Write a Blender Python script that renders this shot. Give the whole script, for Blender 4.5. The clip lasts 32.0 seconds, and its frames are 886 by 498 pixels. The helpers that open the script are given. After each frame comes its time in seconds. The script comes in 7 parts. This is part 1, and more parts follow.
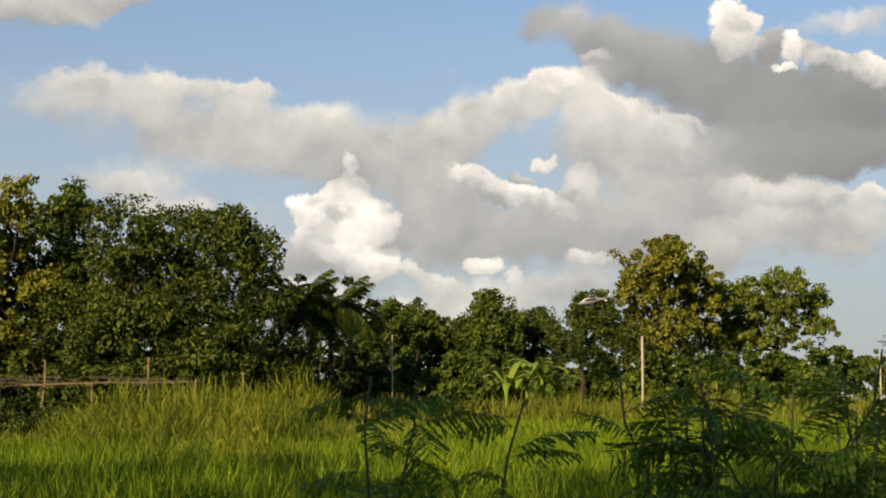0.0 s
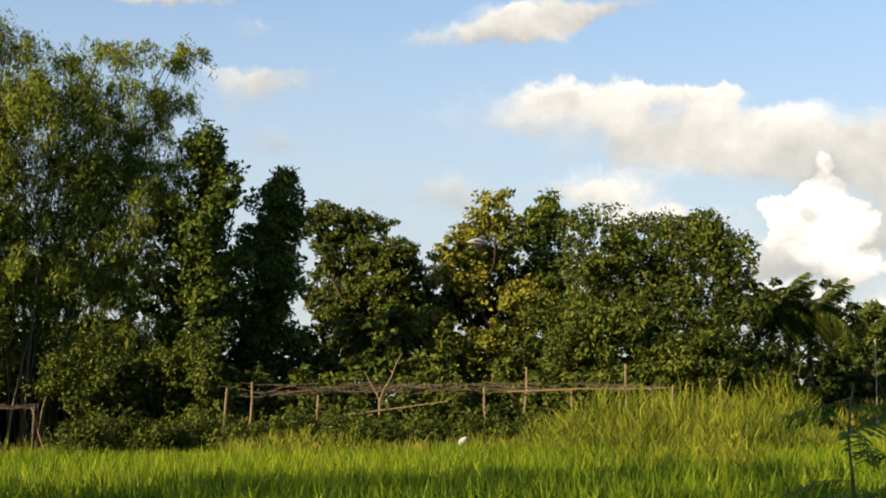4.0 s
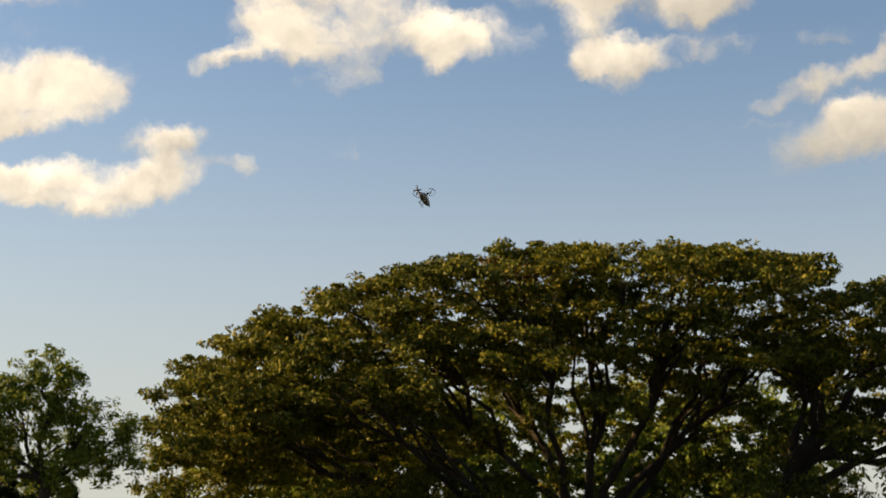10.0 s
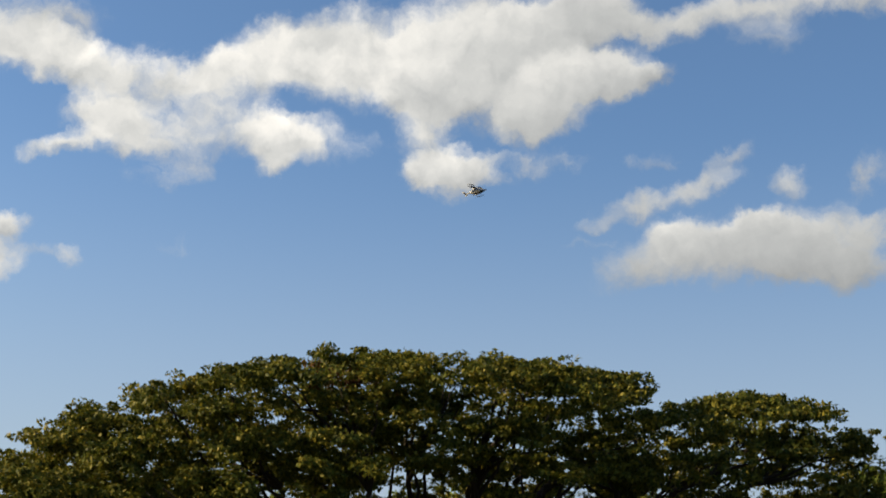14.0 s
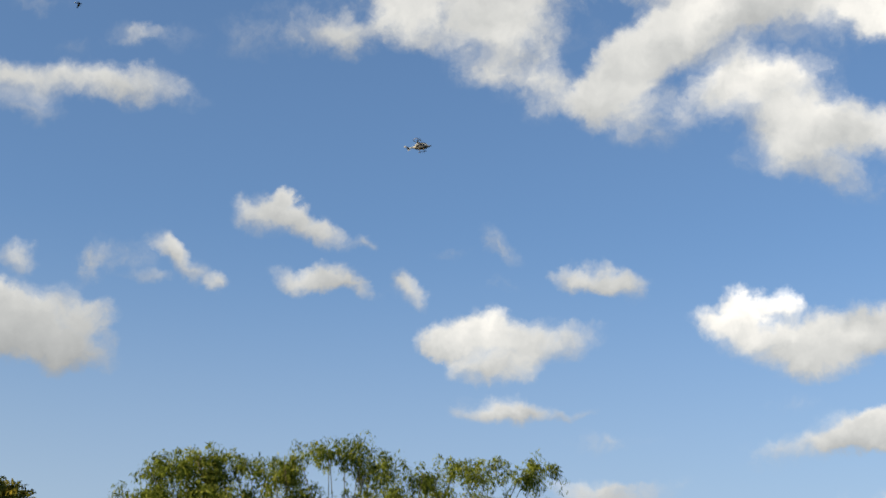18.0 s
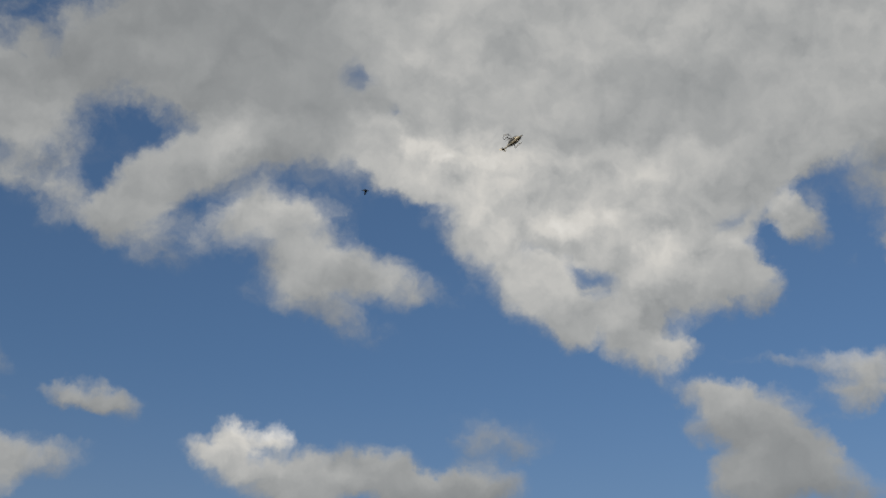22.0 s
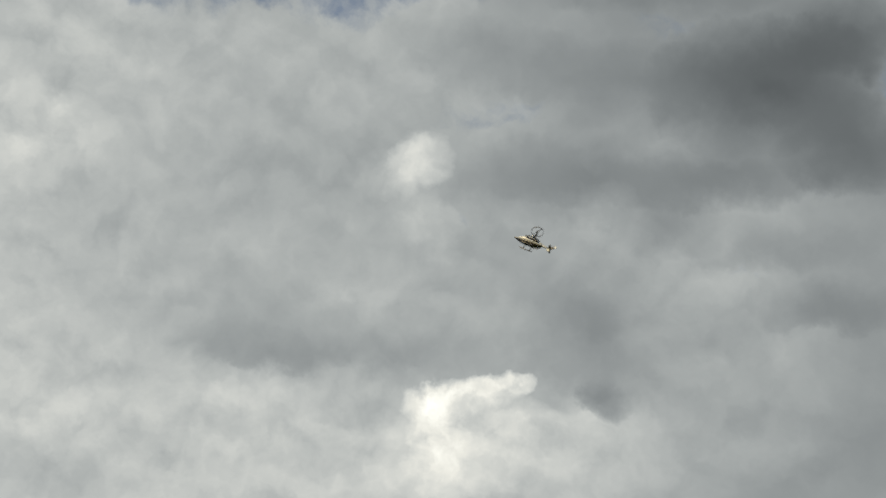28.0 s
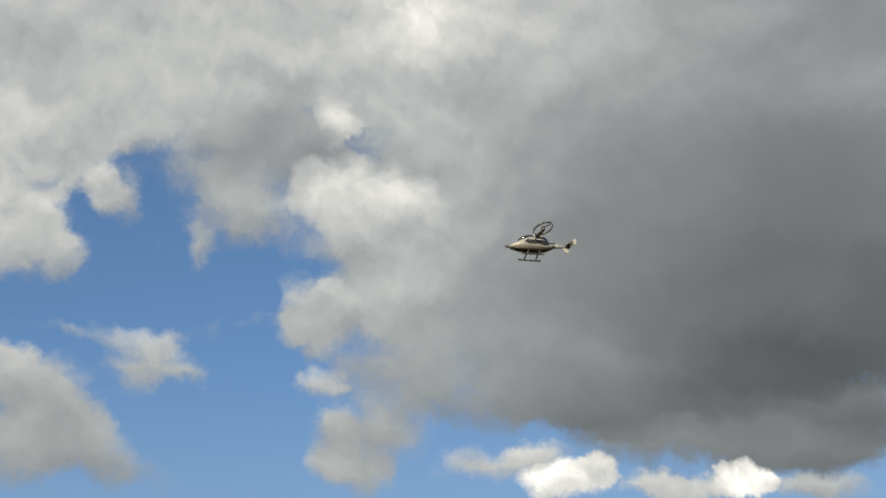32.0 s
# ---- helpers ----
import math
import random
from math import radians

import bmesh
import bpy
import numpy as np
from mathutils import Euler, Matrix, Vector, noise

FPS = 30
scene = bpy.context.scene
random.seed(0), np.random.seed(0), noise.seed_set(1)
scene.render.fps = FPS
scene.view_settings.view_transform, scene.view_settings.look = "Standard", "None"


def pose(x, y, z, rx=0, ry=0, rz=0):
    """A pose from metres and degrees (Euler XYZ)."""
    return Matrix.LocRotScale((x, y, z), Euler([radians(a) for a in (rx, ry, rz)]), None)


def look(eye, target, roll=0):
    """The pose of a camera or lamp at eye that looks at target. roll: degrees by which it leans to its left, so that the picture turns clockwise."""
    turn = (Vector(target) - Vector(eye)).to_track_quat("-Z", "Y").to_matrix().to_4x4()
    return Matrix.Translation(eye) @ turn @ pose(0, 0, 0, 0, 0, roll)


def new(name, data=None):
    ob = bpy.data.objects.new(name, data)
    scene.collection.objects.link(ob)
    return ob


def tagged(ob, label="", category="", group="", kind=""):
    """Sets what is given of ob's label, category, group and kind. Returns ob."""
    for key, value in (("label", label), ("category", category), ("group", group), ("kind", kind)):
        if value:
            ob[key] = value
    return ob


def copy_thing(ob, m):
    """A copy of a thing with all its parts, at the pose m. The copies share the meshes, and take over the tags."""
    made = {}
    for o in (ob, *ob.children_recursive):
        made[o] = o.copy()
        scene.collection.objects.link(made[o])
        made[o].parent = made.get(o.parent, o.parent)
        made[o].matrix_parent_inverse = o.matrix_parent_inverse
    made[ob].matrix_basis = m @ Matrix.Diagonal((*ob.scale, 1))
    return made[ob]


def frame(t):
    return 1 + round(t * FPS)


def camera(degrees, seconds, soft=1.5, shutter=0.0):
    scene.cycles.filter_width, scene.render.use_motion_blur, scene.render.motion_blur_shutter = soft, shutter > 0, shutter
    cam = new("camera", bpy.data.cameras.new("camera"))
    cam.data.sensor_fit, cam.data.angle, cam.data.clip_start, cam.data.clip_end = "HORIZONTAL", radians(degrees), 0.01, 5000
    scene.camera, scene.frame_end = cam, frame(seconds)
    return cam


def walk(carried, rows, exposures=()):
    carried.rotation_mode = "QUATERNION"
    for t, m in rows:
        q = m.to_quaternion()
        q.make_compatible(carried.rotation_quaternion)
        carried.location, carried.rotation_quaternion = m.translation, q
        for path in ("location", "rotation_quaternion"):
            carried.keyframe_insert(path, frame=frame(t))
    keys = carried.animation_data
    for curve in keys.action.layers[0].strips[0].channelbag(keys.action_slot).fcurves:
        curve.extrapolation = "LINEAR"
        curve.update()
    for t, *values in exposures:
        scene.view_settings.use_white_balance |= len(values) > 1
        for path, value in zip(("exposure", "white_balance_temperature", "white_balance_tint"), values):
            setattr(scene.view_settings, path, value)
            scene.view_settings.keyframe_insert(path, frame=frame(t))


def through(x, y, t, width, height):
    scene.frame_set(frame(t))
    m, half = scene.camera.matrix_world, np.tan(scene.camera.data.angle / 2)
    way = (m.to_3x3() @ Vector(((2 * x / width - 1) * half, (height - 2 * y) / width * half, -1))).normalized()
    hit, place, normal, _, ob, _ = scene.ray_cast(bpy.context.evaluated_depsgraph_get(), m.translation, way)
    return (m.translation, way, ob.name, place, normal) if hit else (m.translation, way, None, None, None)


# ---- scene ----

# ---- camera and its path ----
EYE = 1.6
# seconds, turn to the left from +y, tilt up, lean
TURNS = [
    (0, 0.00, 5.61, -0.07),
    (0.5, -1.25, 5.42, -0.04),
    (1, -1.78, 5.40, -0.05),
    (1.5, -1.79, 5.41, 0.02),
    (2, -1.37, 5.40, 0.06),
    (2.5, 1.22, 5.44, 0.22),
    (4.5, 23.93, 5.99, -0.09),
    (5, 30.32, 6.09, -0.15),
    (5.5, 38.57, 6.28, -0.26),
    (6, 43.34, 6.38, 0.08),
    (6.5, 46.48, 6.42, 0.29),
    (7, 48.99, 6.71, 0.10),
    (7.5, 51.46, 7.22, -0.11),
    (8, 54.81, 8.06, 0.05),
    (8.5, 59.16, 9.27, -0.16),
    (9, 62.01, 11.11, -0.08),
    (9.5, 65.02, 12.99, 0.28),
    (10, 68.17, 13.13, 0.61),
    (10.5, 70.28, 14.12, 1.07),
    (11, 70.78, 15.01, 1.57),
    (11.5, 70.74, 15.78, 1.47),
    (12, 69.58, 16.15, 1.20),
    (12.5, 67.87, 16.52, 1.42),
    (13, 66.56, 16.62, 1.63),
    (13.5, 65.17, 16.71, 1.87),
    (14, 61.51, 17.25, 1.83),
    (14.5, 57.99, 18.13, 1.99),
    (16.5, 44.31, 20.23, 2.78),
    (17, 37.29, 20.90, 2.05),
    (17.5, 33.98, 21.07, 2.17),
    (18, 31.37, 21.18, 1.77),
    (18.5, 28.79, 21.29, 1.45),
    (19, 25.23, 21.86, 1.32),
    (19.5, 20.99, 22.94, 1.08),
    (20, 19.08, 23.68, 0.76),
    (20.5, 17.28, 24.20, 0.57),
    (21, 15.05, 25.06, 0.54),
    (21.5, 12.74, 25.32, 0.64),
    (22, 11.37, 26.31, 0.52),
    (22.5, 8.10, 28.40, 0.21),
    (23, 4.14, 30.48, -0.15),
    (23.5, 0.87, 31.43, -0.14),
    (24, -1.74, 32.41, -0.51),
    (24.5, -4.03, 34.22, -0.17),
    (25, -7.18, 36.74, -0.11),
    (25.5, -11.39, 38.34, -1.32),
    (26, -13.70, 40.12, -1.44),
    (26.5, -15.27, 40.89, -1.46),
    (28.5, -16.78, 41.25, -1.79),
    (29, -16.67, 40.43, -1.73),
    (29.5, -16.59, 38.87, -1.53),
    (30, -16.71, 37.02, -1.33),
    (30.5, -16.69, 34.96, -2.20),
    (31, -16.50, 32.88, -2.12),
    (31.5, -16.83, 28.53, -2.29),
    (32, -17.08, 24.90, -2.02),
]


def facing(yaw, pitch, roll):
    a, e = radians(yaw), radians(pitch)
    ahead = Vector((-math.sin(a) * math.cos(e), math.cos(a) * math.cos(e), math.sin(e)))
    return look((0, 0, EYE), Vector((0, 0, EYE)) + ahead, roll)


cam = camera(32.50, 32.0, soft=1.9)
walk(cam, [(t, facing(y, p, r)) for t, y, p, r in TURNS],
     exposures=[(0, 0.95, 6850, 10), (2.5, 1.05, 6900, 10), (5, 1.78, 7150, 9), (7, 1.90, 8200, 11), (8, 1.95, 8700, 11), (9.2, 1.28, 9200, 12),
                (10, 1.33, 8400, 11), (11, 1.02, 7100, 10), (14.5, 1.15, 6500, 8), (16.5, 1.3, 6600, 8), (18, 1.2, 6500, 8), (19, 0.86, 6300, 8), (19.5, 0.68, 6200, 8), (21, 0.22, 6150, 8), (22.5, 0.24, 6300, 8),
                (24.5, 0.38, 6300, 6), (26.5, 0.68, 6300, 5), (28.5, 0.66, 6300, 4), (30, 0.61, 6300, 5), (32, 0.61, 6300, 6)])

# ---- sun, sky and clouds ----
SUN_AZ, SUN_EL = 149.0, 23.0  # to the left of +y, above the horizon


def heading(az, el):
    a, e = radians(az), radians(el)
    return Vector((-math.sin(a) * math.cos(e), math.cos(a) * math.cos(e), math.sin(e)))


sun = new("sun", bpy.data.lights.new("sun", "SUN"))
sun.data.energy, sun.data.angle, sun.data.color = 5.0, radians(0.6), (1.0, 0.73, 0.38)
sun.matrix_world = look(heading(SUN_AZ, SUN_EL) * 50, (0, 0, 0))

world = bpy.data.worlds.new("sky")
scene.world = world
world.use_nodes = True
WT = world.node_tree
WT.nodes.clear()


def wnode(kind, **values):
    n = WT.nodes.new(kind)
    for k, v in values.items():
        setattr(n, k, v)
    return n


def wlink(a, b):
    WT.links.new(a, b)


def wmath(op, a, b=None, c=None, clamp=False):
    n = wnode("ShaderNodeMath", operation=op, use_clamp=clamp)
    for i, v in enumerate((a, b, c)):
        if v is None:
            continue
        if isinstance(v, (int, float)):
            n.inputs[i].default_value = v
        else:
            wlink(v, n.inputs[i])
    return n.outputs[0]


def wvec(op, a, b=None, c=None, out=0):
    n = wnode("ShaderNodeVectorMath", operation=op)
    for i, v in enumerate((a, b, c)):
        if v is None:
            continue
        if isinstance(v, tuple):
            n.inputs[i].default_value = v
        else:
            wlink(v, n.inputs[i])
    return n.outputs[out]


def wnoise(vec, scale, detail, rough, dist=0.0):
    n = wnode("ShaderNodeTexNoise")
    n.inputs["Scale"].default_value, n.inputs["Detail"].default_value = scale, detail
    n.inputs["Roughness"].default_value, n.inputs["Distortion"].default_value = rough, dist
    wlink(vec, n.inputs["Vector"])
    return n


way = wnode("ShaderNodeTexCoord").outputs["Generated"]
# the sky's directions, ruffled at two scales, so that cloud edges billow
warp_big = wvec("SUBTRACT", wnoise(way, 13.0, 2.0, 0.5).outputs["Color"], (0.5, 0.5, 0.5))
warp_small = wvec("SUBTRACT", wnoise(way, 42.0, 6.0, 0.62).outputs["Color"], (0.5, 0.5, 0.5))
ruffled = wvec("MULTIPLY_ADD", warp_big, (0.022, 0.022, 0.022), way)
ruffled = wvec("MULTIPLY_ADD", warp_small, (0.027, 0.027, 0.027), ruffled)
cover = [wvec("MULTIPLY", way, (0.0, 0.0, 0.0))]
holes = [wvec("MULTIPLY", way, (0.0, 0.0, 0.0))]
RUFFLED = [ruffled]


def sky_patch(name, puffs):
    """One stretch of the sky's clouds as a node group that passes the cover on."""
    global WT
    outer, ahead, hollow, ways = WT, cover[0], holes[0], RUFFLED[0]
    WT = bpy.data.node_groups.new(name, "ShaderNodeTree")
    for side in ("INPUT", "OUTPUT"):
        for label in ("cover", "holes", "ways"):
            WT.interface.new_socket(label, in_out=side, socket_type="NodeSocketVector")
    inlet = wnode("NodeGroupInput").outputs
    cover[0], holes[0], RUFFLED[0] = inlet["cover"], inlet["holes"], inlet["ways"]
    puffs()
    outlet = wnode("NodeGroupOutput").inputs
    for label, made in (("cover", cover[0]), ("holes", holes[0]), ("ways", RUFFLED[0])):
        wlink(made, outlet[label])
    group, WT = WT, outer
    n = wnode("ShaderNodeGroup", node_tree=group)
    for label, before in (("cover", ahead), ("holes", hollow), ("ways", ways)):
        wlink(before, n.inputs[label])
    cover[0], holes[0] = n.outputs["cover"], n.outputs["holes"]
    RUFFLED[0] = ways


def puff(az, el, w, h, tilt):
    """A rounded patch of sky: direction, half width and height and tilt in degrees. Its own space and its falloff."""
    d = heading(az, el)
    level = Vector((math.cos(radians(az)), math.sin(radians(az)), 0))
    up = level.cross(d)
    c, s = math.cos(radians(tilt)), math.sin(radians(tilt))
    right, above = level * c + up * s, up * c - level * s
    m = wnode("ShaderNodeMapping", vector_type="TEXTURE")
    wlink(wvec("MULTIPLY_ADD", cover[0], (1e-9, 1e-9, 1e-9), RUFFLED[0]), m.inputs["Vector"])
    m.inputs["Location"].default_value = d
    m.inputs["Rotation"].default_value = Matrix((right, d, above)).transposed().to_euler()
    m.inputs["Scale"].default_value = (radians(w), radians(max(w, h)) * 1.2, radians(h))
    g = wnode("ShaderNodeTexGradient", gradient_type="SPHERICAL")
    wlink(m.outputs[0], g.inputs[0])
    return m.outputs[0], g.outputs["Fac"]


def cloud(az, el, w, h, tilt, thick, light):
    """A puff of cloud with its thickness and lightness."""
    own, fall = puff(az, el, w, h, tilt)
    cover[0] = wvec("MULTIPLY_ADD", fall, (thick, thick * light ** 2.2, 0.0), cover[0])
    if h < 2.2:
        cover[0] = wvec("MULTIPLY_ADD", wvec("MULTIPLY", own, fall), (0.0, 0.0, thick), cover[0])


def gap(az, el, w, h, tilt, thin_out):
    """A place where the cover thins and the blue shows."""
    own, fall = puff(az, el, w, h, tilt)
    holes[0] = wvec("MULTIPLY_ADD", fall, (thin_out, 0.0, 0.0), holes[0])


# sky round 0 degrees
def patch_1():
    cloud(14.5, 11.1, 5.11, 1.53, 3, 0.80, 0.71)
    cloud(11.2, 10.4, 3.96, 1.98, -3, 1.00, 0.71)
    cloud(8.2, 10.0, 4.26, 2.28, -4, 1.00, 0.71)
    cloud(5.2, 9.5, 3.96, 2.13, 1, 1.00, 0.72)
    cloud(2.7, 9.2, 3.65, 2.13, 0, 1.00, 0.71)
    cloud(11.4, 11.3, 1.92, 1.07, 2, 0.60, 0.79)
    cloud(7.6, 11.0, 1.70, 1.02, 1, 0.80, 0.79)
    cloud(4.8, 10.6, 1.70, 0.85, 1, 0.80, 0.79)
    cloud(-1.6, 10.5, 3.12, 1.56, 15, 1.20, 0.77)
    cloud(-3.8, 11.4, 2.78, 1.01, 9, 1.92, 0.81)
    cloud(-5.9, 10.9, 2.56, 1.28, -26, 1.20, 0.79)
    cloud(-7.9, 10.3, 2.10, 0.79, -22, 1.60, 0.81)
    cloud(0.1, 9.7, 3.12, 1.42, 0, 1.20, 0.71)
    gap(-3.1, 9.4, 1.28, 0.55, -1, 0.72)
    cloud(-5.9, 9.4, 3.41, 1.99, -1, 1.20, 0.71)
    cloud(-8.5, 8.9, 3.69, 2.27, -1, 1.20, 0.70)
    cloud(0.9, 8.0, 3.12, 2.27, 0, 1.20, 0.69)
    cloud(0.5, 6.1, 3.12, 2.27, 0, 1.20, 0.65)
    cloud(-2.5, 6.5, 4.54, 1.99, 0, 1.20, 0.65)
    cloud(-5.5, 6.0, 4.26, 1.70, -1, 1.20, 0.67)
    cloud(-8.4, 6.6, 4.39, 2.05, -1, 1.10, 0.69)
    cloud(-11.0, 8.4, 3.51, 2.05, -2, 1.10, 0.68)
    cloud(-10.3, 5.5, 3.07, 1.36, -1, 0.80, 0.69)
    cloud(3.6, 8.6, 0.33, 0.56, 0, 3.60, 0.92)
    cloud(3.9, 7.6, 1.03, 0.80, 30, 4.40, 0.92)
    cloud(4.8, 6.8, 1.10, 0.87, 0, 4.40, 0.91)
    cloud(3.1, 6.5, 1.14, 1.26, 0, 4.40, 0.91)
    cloud(2.2, 6.6, 0.58, 0.58, 0, 3.60, 0.90)
    cloud(3.9, 5.6, 1.38, 0.97, 0, 4.00, 0.89)
    cloud(2.7, 5.2, 1.15, 0.74, -20, 4.00, 0.89)
    cloud(5.2, 6.0, 0.71, 0.71, 0, 3.20, 0.86)
    cloud(4.2, 6.9, 0.87, 0.29, -5, 2.60, 0.58)
    cloud(-1.4, 8.3, 1.14, 0.50, -15, 4.40, 0.90)
    cloud(-2.9, 7.6, 1.26, 0.50, -20, 4.40, 0.90)
    cloud(-4.2, 7.2, 0.93, 0.42, -21, 3.60, 0.86)
    cloud(-5.3, 7.9, 0.72, 1.09, -1, 2.56, 0.83)
    cloud(-4.0, 8.7, 0.58, 0.35, -1, 3.60, 0.88)
    cloud(-1.6, 5.0, 0.64, 0.50, 0, 4.40, 0.90)
    cloud(-2.6, 4.6, 0.49, 0.61, 0, 2.40, 0.82)
    cloud(-5.5, 5.2, 1.07, 0.33, 7, 2.88, 0.85)
    cloud(0.5, 4.6, 1.21, 0.48, -25, 2.56, 0.81)
    cloud(1.2, 5.0, 0.73, 0.29, 0, 2.40, 0.82)
    cloud(4.8, 5.0, 1.90, 0.76, 0, 1.40, 0.65)
    cloud(3.1, 4.6, 1.66, 0.69, 0, 1.30, 0.67)
    cloud(4.8, 3.7, 2.56, 0.85, 0, 1.20, 0.77)
    cloud(2.9, 3.1, 2.56, 0.85, 0, 1.20, 0.79)
    cloud(0.1, 3.5, 3.69, 1.14, 0, 1.20, 0.73)
    cloud(-3.1, 3.9, 3.51, 0.88, 0, 1.10, 0.73)
    cloud(-5.4, 4.3, 2.74, 0.91, 0, 1.00, 0.71)
    cloud(-0.3, 2.8, 10.22, 1.02, 0, 0.80, 0.75)
    cloud(-4.3, 14.3, 1.28, 1.56, -60, 1.20, 0.67)
    cloud(-6.0, 13.6, 1.94, 1.38, -11, 1.30, 0.63)
    cloud(-7.5, 12.9, 2.93, 1.60, -2, 1.50, 0.59)
    cloud(-8.9, 12.1, 2.93, 1.86, -12, 1.50, 0.58)
    cloud(-11.6, 11.1, 3.58, 2.30, -17, 1.80, 0.56)
    cloud(-14.1, 10.0, 3.83, 2.43, -3, 1.80, 0.56)
    cloud(-15.5, 11.1, 2.10, 1.57, -3, 1.60, 0.56)
    cloud(-13.0, 9.0, 4.60, 1.15, -2, 1.80, 0.56)
    cloud(-11.1, 13.9, 1.15, 0.81, -3, 4.00, 0.91)
    cloud(-10.9, 13.2, 0.80, 0.57, -3, 4.40, 0.87)
    cloud(-13.3, 12.8, 0.51, 0.65, -3, 3.80, 0.90)
    cloud(-12.9, 12.1, 0.55, 0.18, -3, 4.40, 0.91)
    cloud(-14.5, 12.2, 0.92, 0.32, -18, 4.00, 0.86)
    cloud(-15.9, 11.8, 0.81, 0.58, -24, 3.60, 0.90)
    cloud(-12.5, 12.9, 0.63, 0.84, -3, 2.60, 0.60)
    cloud(-6.0, 12.7, 0.85, 0.24, -1, 2.40, 0.81)
    cloud(-6.2, 12.2, 1.37, 0.76, -1, 1.00, 0.71)
    cloud(-14.8, 13.5, 3.41, 0.75, 5, 0.80, 0.75)
    cloud(-11.8, 7.5, 1.60, 0.67, -2, 1.50, 0.79)
    cloud(-13.4, 7.5, 3.05, 0.50, -2, 1.30, 0.78)
    cloud(-12.0, 6.4, 1.86, 0.67, -1, 1.50, 0.79)
    cloud(-15.8, 7.3, 0.72, 0.60, -2, 2.56, 0.84)
    cloud(-14.6, 5.9, 3.41, 1.14, -2, 1.20, 0.71)
    cloud(-15.0, 6.5, 2.27, 0.57, -2, 1.20, 0.78)
    cloud(-13.4, 6.9, 3.96, 1.22, -2, 1.00, 0.70)
    cloud(-9.9, 5.5, 1.52, 1.22, -1, 1.00, 0.73)
    cloud(12.4, 8.2, 3.65, 0.79, 2, 1.00, 0.74)
    cloud(11.3, 7.4, 3.12, 1.14, -4, 1.20, 0.76)
    cloud(10.3, 6.9, 2.05, 0.70, 1, 1.10, 0.79)
    cloud(4.8, 7.3, 0.44, 0.22, 21, 2.40, 0.67)
    cloud(3.1, 5.8, 0.63, 0.22, 30, 2.40, 0.71)
    cloud(4.6, 5.9, 0.49, 0.25, 0, 2.20, 0.69)
    cloud(2.2, 5.7, 0.49, 0.22, -30, 2.20, 0.71)
    cloud(1.8, 6.1, 1.07, 0.80, 0, 1.50, 0.62)
    cloud(-4.8, 7.5, 0.50, 0.25, 29, 2.00, 0.71)
    cloud(-3.1, 8.2, 0.75, 0.25, -21, 2.00, 0.69)
    cloud(-2.1, 7.5, 1.00, 0.25, -20, 2.00, 0.67)
    cloud(-1.0, 8.6, 0.97, 0.19, -10, 2.56, 0.82)
    cloud(-4.7, 11.8, 1.22, 0.34, -16, 2.40, 0.84)
    cloud(-8.9, 10.4, 1.45, 0.29, -7, 2.56, 0.84)
    cloud(-7.0, 11.0, 0.97, 0.34, -26, 2.40, 0.83)
    cloud(7.2, 11.5, 1.31, 0.37, 1, 1.60, 0.80)
    cloud(9.5, 11.6, 1.83, 0.49, -3, 1.00, 0.79)
    cloud(13.1, 11.8, 2.24, 0.51, 3, 0.90, 0.78)
    cloud(-11.5, 13.1, 0.75, 0.50, -3, 2.00, 0.79)
    cloud(-13.9, 12.6, 1.00, 0.40, -23, 2.00, 0.67)
    cloud(7.5, 6.8, 2.13, 0.64, 1, 0.50, 0.73)
    cloud(5.6, 5.6, 2.24, 1.49, 0, 0.70, 0.71)
    cloud(4.0, 13.2, 0.85, 0.85, 1, 0.30, 0.71)
    cloud(-0.1, 12.2, 1.28, 0.64, 0, 0.35, 0.73)


sky_patch("clouds", patch_1)


# sky round 24 degrees
def patch_2():
    cloud(15.8, 14.0, 5.11, 0.95, 13, 0.80, 0.64)
    cloud(14.5, 14.3, 2.73, 0.85, 10, 0.80, 0.70)
    cloud(11.4, 14.7, 2.56, 0.43, 12, 0.50, 0.62)
    cloud(24.2, 11.8, 3.07, 0.89, 5, 0.80, 0.65)
    cloud(26.2, 10.5, 2.98, 1.28, -20, 0.50, 0.61)
    cloud(24.0, 9.8, 2.13, 0.85, 0, 0.35, 0.61)
    cloud(27.9, 15.1, 3.83, 0.34, 1, 0.40, 0.62)
    cloud(20.1, 11.1, 2.56, 0.51, -1, 0.40, 0.59)
    cloud(17.6, 8.0, 2.24, 1.30, -1, 0.70, 0.64)
    cloud(20.4, 7.9, 1.07, 0.77, -1, 0.50, 0.62)
    cloud(16.1, 7.8, 2.13, 1.28, -1, 0.50, 0.62)


sky_patch("clouds", patch_2)


